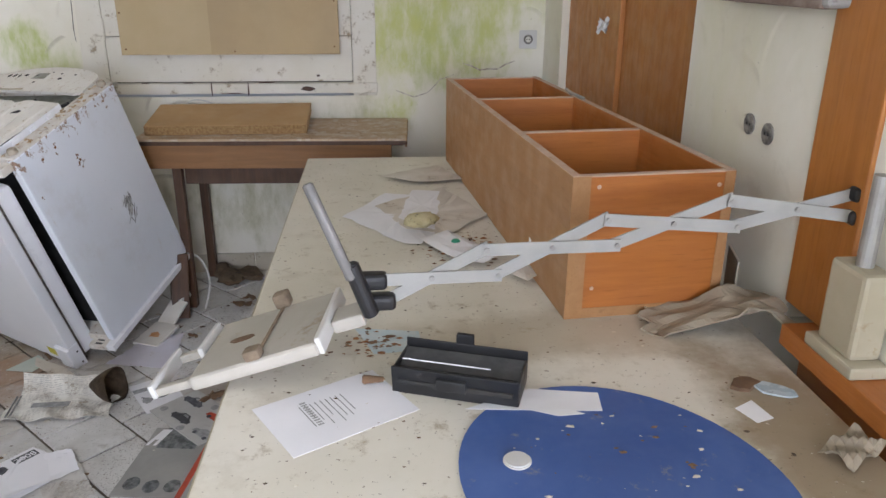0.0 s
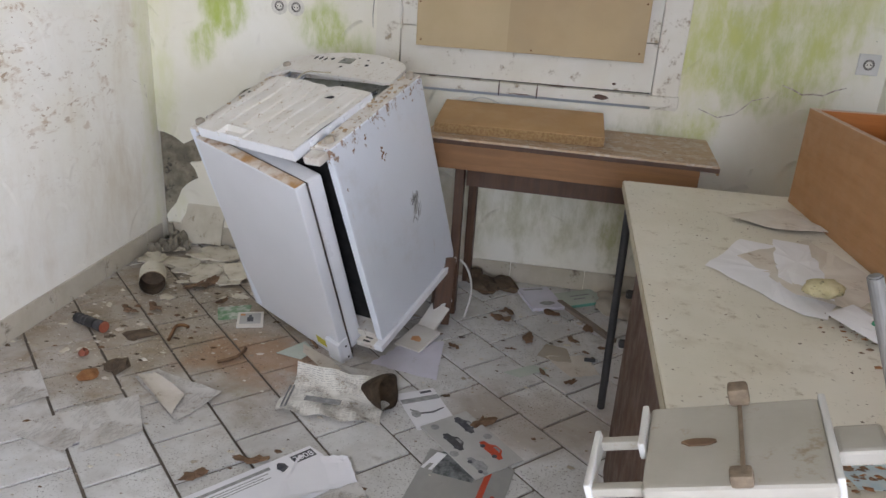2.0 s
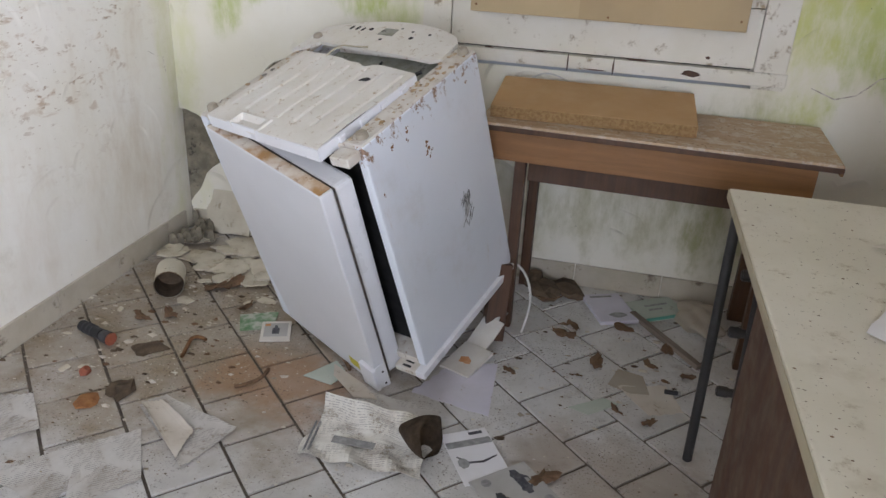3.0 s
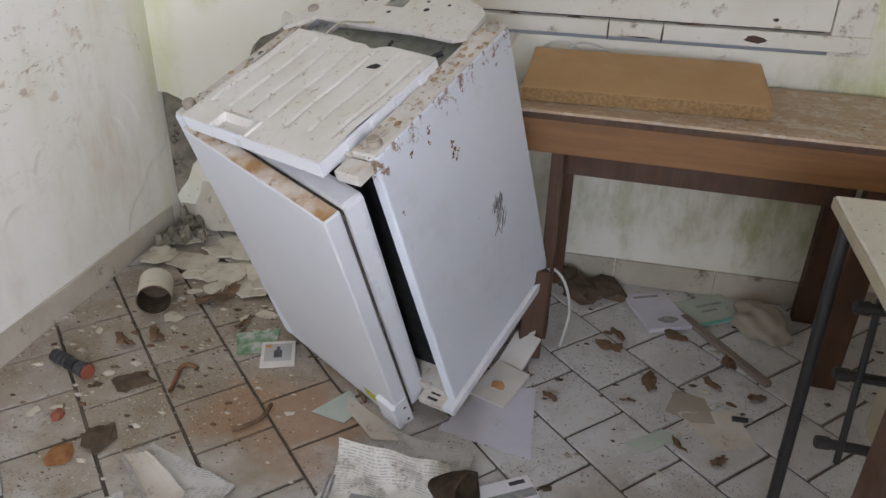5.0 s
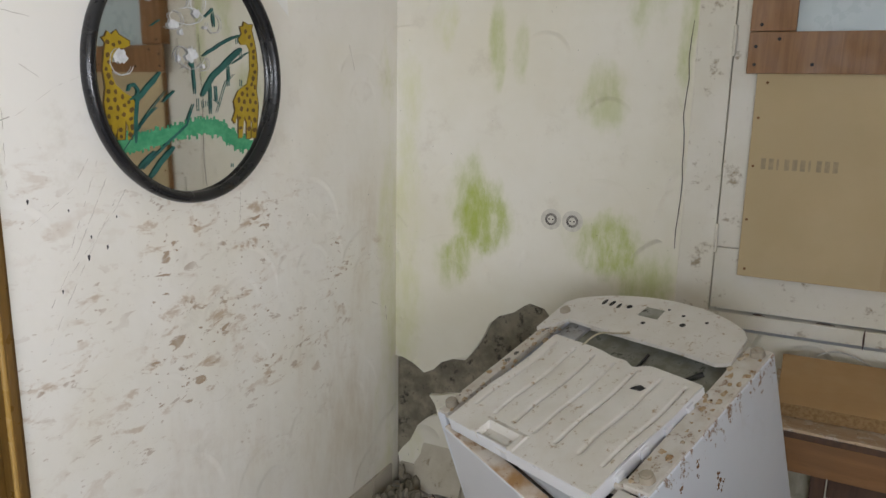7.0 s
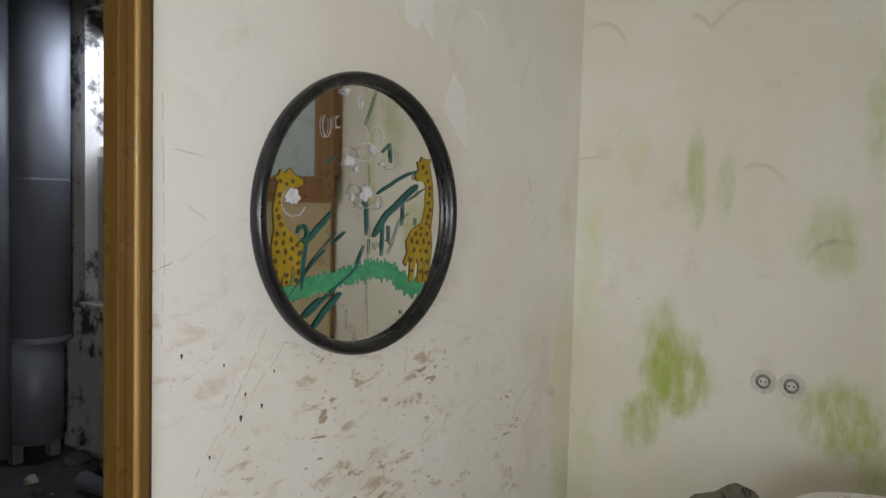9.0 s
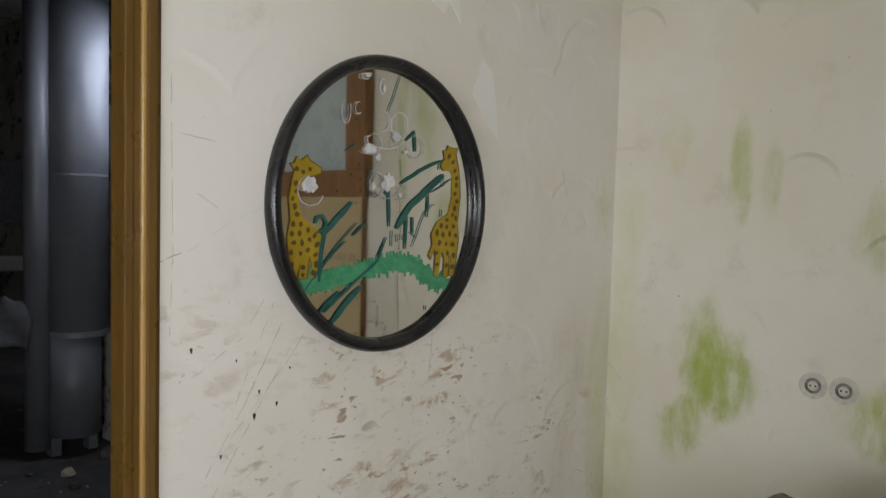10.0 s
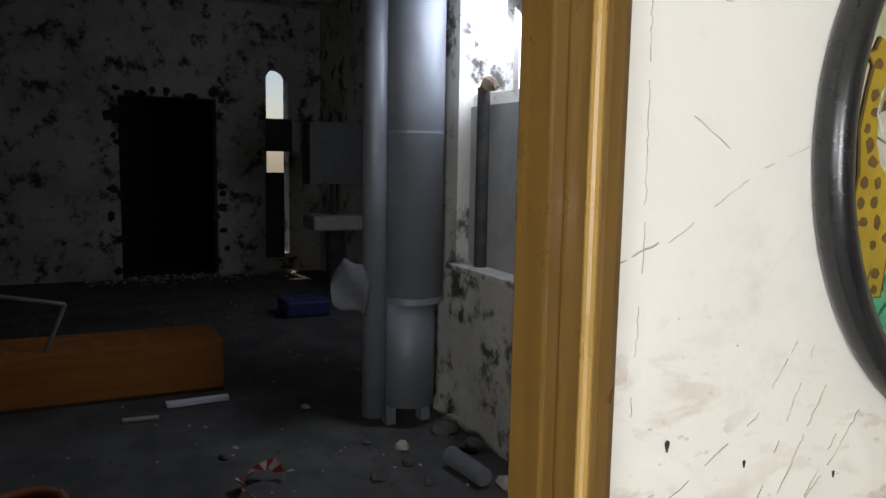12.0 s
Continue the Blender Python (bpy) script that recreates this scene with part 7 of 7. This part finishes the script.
prism([(4.02, 2.722)] + [(4.17 - 0.15 * math.cos(a), 2.55 + 0.15 * math.sin(a)) for a in [i * math.pi / 16 for i in range(17)]] + [(4.32, 2.722)], 0.0, 0.28, arch_in, Matrix(((0, 0, 1, SF - 0.29), (1, 0, 0, 0), (0, 1, 0, 0), (0, 0, 0, 1))))
thing("window_arch", arch_in, M_SOOT_WALL, "rounded plaster head of a narrow window", "window arch", "structure")
# Passage beyond the doorway: its darkness is put into near-black walls.
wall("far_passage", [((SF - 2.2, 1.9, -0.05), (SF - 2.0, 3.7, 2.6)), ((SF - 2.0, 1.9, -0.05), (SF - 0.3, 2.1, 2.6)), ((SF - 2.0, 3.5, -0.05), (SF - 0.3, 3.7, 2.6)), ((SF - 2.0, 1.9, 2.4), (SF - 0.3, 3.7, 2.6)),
                     ((SF - 2.0, 1.9, -0.15), (SF - 0.3, 3.7, -0.005))], M_INSIDE, "passage walls coloured near black for the dark doorway")
for k in range(26):
    rr = random.Random(700 + k)
    side = rr.choice((2.17, 3.42, None))
    y, z = (side + rr.uniform(-0.07, 0.07), rr.uniform(0.1, 2.25)) if side else (rr.uniform(2.1, 3.5), 2.30 + rr.uniform(-0.03, 0.06))
    part("broken_plaster", prism(blob(y, z, rr.uniform(0.04, 0.11), rr.uniform(0.04, 0.10), k, 11, 0.5), 0, 0.006, m=Matrix(((0, 0, 1, SF), (1, 0, 0, 0), (0, 1, 0, 0), (0, 0, 0, 1)))), M_INSIDE, bpy.data.objects["side_wall_far"], "dark broken plaster")

part("board", box((SF - 0.02, 4.0, 1.62), (SF + 0.02, 4.34, 2.05), 0.004), M_DIM_FLOOR, bpy.data.objects["side_wall_far"], "dark board across the slit window")
part("board", box((SF - 0.02, 4.0, 0.2), (SF + 0.02, 4.25, 1.34), 0.004), M_DIM_FLOOR, bpy.data.objects["side_wall_far"])
sidewin = empty("window_3", pose(0, 0, 0), "grimy side room window, boarded below, bright panes above", "window", kind="structure")
part("window_frame", box((-6.02, SN + 0.10, 1.86), (-5.20, SN + 0.14, 1.93), 0.004), M_FRAME_PAINT, sidewin)
part("window_frame", box((-5.60, SN + 0.10, 1.93), (-5.54, SN + 0.14, 2.75), 0.004), M_FRAME_PAINT, sidewin)
part("window_frame", box((-5.54, SN + 0.10, 2.30), (-5.20, SN + 0.14, 2.35), 0.004), M_FRAME_PAINT, sidewin)
part("panel", box((-6.02, SN + 0.08, 0.96), (-5.20, SN + 0.10, 1.86)), M_GREY_PRINT2, sidewin, "grey board over the lower window")
part("window_sill", box((-6.04, SN - 0.06, 0.93), (-5.18, SN + 0.08, 0.965), 0.006), M_SOOT_WALL, sidewin)
part("pipe", tube((-5.80, SN + 0.04, 0.965), (-5.80, SN + 0.04, 1.95), 0.035), M_INSIDE, sidewin, "black vertical pipe")
chunk("rubble_piece", -5.72, SN + 0.03, 0.06, 0.06, M_EARTH, "lump of rubble on the pipe end", "rubble", 81, 1.93)

duct = empty("duct_column", pose(-6.15, 3.50, 0), "grey-white round duct column reaching the ceiling", "duct")
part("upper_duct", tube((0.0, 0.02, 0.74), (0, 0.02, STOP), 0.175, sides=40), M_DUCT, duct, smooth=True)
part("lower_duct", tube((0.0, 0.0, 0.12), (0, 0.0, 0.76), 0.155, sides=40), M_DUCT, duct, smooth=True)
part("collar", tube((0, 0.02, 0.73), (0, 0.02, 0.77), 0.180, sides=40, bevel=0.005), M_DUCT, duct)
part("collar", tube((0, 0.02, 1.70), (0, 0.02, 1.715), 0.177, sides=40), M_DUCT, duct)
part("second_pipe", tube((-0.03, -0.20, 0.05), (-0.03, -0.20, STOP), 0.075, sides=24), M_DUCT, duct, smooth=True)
for y in (-0.12, 0.10):
    part("foot", box((-0.04, y - 0.03, 0), (0.04, y + 0.03, 0.13), 0.004), M_DUCT, duct)
part("torn_sheet", sheet(0.22, 0.28, 8, 10, lambda u, v: (0.03 * v * v, 0.02 * math.sin(3 * u), 0.03 * math.sin(2 * u + 3 * v)), 0.004), M_DARK_GREY, duct, "torn grey sheet hanging from the pipe", True, m=pose(0.0, -0.36, 0.84, 70, 20, 80))

fallen = empty("fallen_cabinet", pose(-7.2, 1.3, 0), "orange-brown cabinet lying on the dark floor", "cabinet")
part("front_panel", box((0.0, -0.6, 0.02), (0.02, 1.30, 0.32), 0.003), M_ORANGE, fallen)
part("top_panel", box((-0.5, -0.6, 0.32), (0.02, 1.30, 0.34), 0.003), M_ORANGE, fallen)
part("end_panel", box((-0.5, 1.28, 0.0), (0.0, 1.30, 0.32), 0.003), M_ORANGE, fallen)
part("base_panel", box((-0.5, -0.6, 0.0), (0.02, 1.30, 0.02), 0.002), M_DARK_WOOD, fallen)
thing("white_batten", box((-0.19, -0.03, 0), (0.19, 0.03, 0.03), 0.004), M_PAPER, "white batten lying on the dark floor", "batten", m=pose(-6.95, 2.40, 0, 0, 0, 92))
thing("white_batten", box((-0.10, -0.02, 0), (0.10, 0.02, 0.02), 0.004), M_GREY_CARD, "grey batten lying on the dark floor", "batten", m=pose(-6.75, 2.05, 0, 0, 0, 85))
stool = empty("metal_trestle", pose(-7.45, 1.45, 0.34), "thin grey metal tube trestle standing on the cabinet", "trestle")
part("tube", tube((0.2, -0.4, 0.42), (0.25, 0.22, 0.30), 0.014), M_STEEL, stool)
part("tube", tube((0.25, 0.22, 0.30), (0.22, 0.10, 0.0), 0.014), M_STEEL, stool)
part("tube", tube((0.2, -0.4, 0.42), (0.2, -0.42, 0.0), 0.014), M_STEEL, stool)

sink = empty("wash_basin", pose(-10.6, 4.45, 0), "grimy grey wash basin with pipes below", "basin")
part("bowl", box((-0.25, -0.32, 0.72), (0.25, 0.30, 0.90), 0.05, segments=3), M_GRIMY_GREY, sink)
part("pedestal", tube((0, 0, 0), (0, 0, 0.74), 0.09, 0.11), M_INSIDE, sink)
part("cupboard", box((-0.12, -0.35, 1.25), (0.2, 0.28, 1.95), 0.01), M_DARK_GREY, sink, "grey cupboard above the basin")
part("flap", box((-0.1, -0.50, 1.60), (0.0, -0.36, 1.96), 0.004), M_DARK_GREY, sink)
part("pipe", tube((0.1, -0.05, 0.9), (0.1, -0.05, 1.25), 0.03), M_INSIDE, sink)
tub = thing("blue_tub", box((-0.2, -0.22, 0), (0.2, 0.22, 0.16), 0.03), M_DARK_BLUE, "dark blue plastic tub on the floor", "tub", m=pose(-9.4, 3.75, 0))

cable([(-5.72 + 0.17 * math.cos(a), 1.50 + 0.17 * math.sin(a), 0.022) for a in [i * 0.4 for i in range(13)]], 0.022, M_HOSE, "hose", None, "orange-brown hose loop lying on the dark floor", "hose")
tape = empty("barrier_tape", pose(-5.62, 2.52, 0), "crumpled red and white barrier tape", "tape")
TAPE = [(0.02, 0.10, 0.02), (-0.03, 0.05, 0.08), (-0.05, -0.02, 0.05), (0.02, -0.10, 0.03), (0.10, -0.13, 0.07), (0.19, -0.11, 0.04), (0.28, -0.04, 0.02), (0.38, -0.02, 0.05), (0.48, 0.02, 0.02)]
for k, (a, b) in enumerate(zip(TAPE, TAPE[1:])):
    for h in range(3):
        p, q = Vector(a).lerp(Vector(b), h / 3), Vector(a).lerp(Vector(b), (h + 1) / 3)
        bm = bmesh.new()
        for i in range(5):
            c, t = p.lerp(q, i / 4), (k * 3 + h + i / 4) * 0.55
            for sgn in (-1, 1):
                bm.verts.new(c + Vector((math.cos(t) * 0.03 * sgn, math.sin(t * 1.3) * 0.02 * sgn, math.sin(t) * 0.022 * sgn)))
        bm.verts.ensure_lookup_table()
        for i in range(4):
            bm.faces.new((bm.verts[2 * i], bm.verts[2 * i + 1], bm.verts[2 * i + 3], bm.verts[2 * i + 2]))
        bmesh.ops.solidify(bm, geom=bm.faces[:], thickness=0.0008)
        red = (k * 3 + h) % 2
        part("tape_piece", bm, M_RED_TAPE if red else M_OLD_PAPER, tape, "red stretch" if red else "white stretch")
thing("broken_pipe_piece", tube((-0.16, 0, 0.05), (0.16, 0, 0.05), 0.05, 0.045, 18, bevel=0.006), M_DUCT, "broken grey-white pipe piece on the floor", "pipe", m=pose(-5.30, 3.46, 0, 0, 0, 5))
for k, (x, y, r) in enumerate([(-5.75, 3.30, 0.05), (-5.9, 3.15, 0.03), (-5.55, 3.25, 0.04), (-6.0, 3.72, 0.07), (-5.45, 3.05, 0.05), (-5.30, 3.25, 0.03), (-6.6, 3.0, 0.03), (-5.9, 3.62, 0.09), (-5.6, 3.65, 0.08), (-5.1, 3.6, 0.07), (-6.0, 2.4, 0.03), (-5.5, 2.1, 0.03)]):
    chunk("rubble_piece", x, y, r, r * 0.6, M_DIM_FLOOR if k % 3 else M_GREY_CARD, "lump of rubble on the dark floor", "rubble", 120 + k, 0, "rubble in the side room")
crumbs("side_room_crumbs", 1500, lambda r: (r.uniform(-12.0, -3.5), r.uniform(0.0, 3.6), -0.003), (0.006, 0.03), (M_GREY_CARD, M_EARTH, M_DIM_FLOOR), "grit and rubble scattered over the dark floor", "debris", 31)
crumbs("doorway_rubble", 500, lambda r: (SF + abs(r.gauss(0, 0.25)) + 0.02, r.uniform(1.8, 4.4), r.uniform(0, 0.04)), (0.02, 0.07), (M_SLAB, M_GREY_CARD), "heap of pale rubble by the far doorway", "debris", 32)

# ---- floor tiles ----
TA, TP, TG = radians(-45.0), 0.2105, 0.0046
tx, ty = Vector((math.cos(TA), math.sin(TA))), Vector((-math.sin(TA), math.cos(TA)))
O0 = Vector((-1.733, 2.379))
shared = {}
for k in range(3):
    h = (TP - TG * 2) / 2
    bm = box((-h, -h, -0.009), (h, h, 0.0), 0.0016, segments=1)
    if k:
        for v in bm.verts:
            v.co.z -= 0.0004 * k
    shared[k] = mesh_of("floor_tile", bm, M_TILE)
cells = []
for i in range(-14, 18):
    for j in range(-20, 26):
        c = O0 + ty * ((i + 0.5) * TP) + tx * ((j + (0.5 if i % 2 == 0 else 0.0)) * TP)
        if -2.72 < c.x < EX + 0.12 and SY - 0.1 < c.y < NY + 0.12:
            cells.append(c)
rest = bmesh.new()
cells.sort(key=lambda c: (c - Vector((-1.3, 2.6))).length)
for n, c in enumerate(cells):
    rr = random.Random(n)
    m = pose(c.x, c.y, 0, rr.uniform(-0.12, 0.12), rr.uniform(-0.12, 0.12), math.degrees(TA) + rr.uniform(-0.25, 0.25))
    near = c.x < WX + 0.16 or c.x > EX - 0.16 or c.y > NY - 0.16 or c.y < SY + 0.16
    if near or n >= 290:
        bm = box((-(TP - TG * 2) / 2, -(TP - TG * 2) / 2, -0.009), ((TP - TG * 2) / 2, (TP - TG * 2) / 2, 0.0), 0.0016, segments=1)
        bm.transform(m)
        for co, no in (((WX, 0, 0), (-1, 0, 0)), ((EX, 0, 0), (1, 0, 0)), ((0, NY, 0), (0, 1, 0)), ((0, SY, 0), (0, -1, 0))):
            g = bm.verts[:] + bm.edges[:] + bm.faces[:]
            bmesh.ops.bisect_plane(bm, geom=g, plane_co=co, plane_no=no, clear_outer=True)
        if not bm.faces:
            bm.free()
            continue
        if n >= 290:
            join(rest, bm)
        else:
            part("floor_tile", bm, M_TILE, floor)
        continue
    ob = new("floor_tile", shared[n % 3])
    ob.parent = floor
    ob.matrix_local = m
tagged(part("floor_tile_rest", rest, M_TILE, floor), kind="stuff")
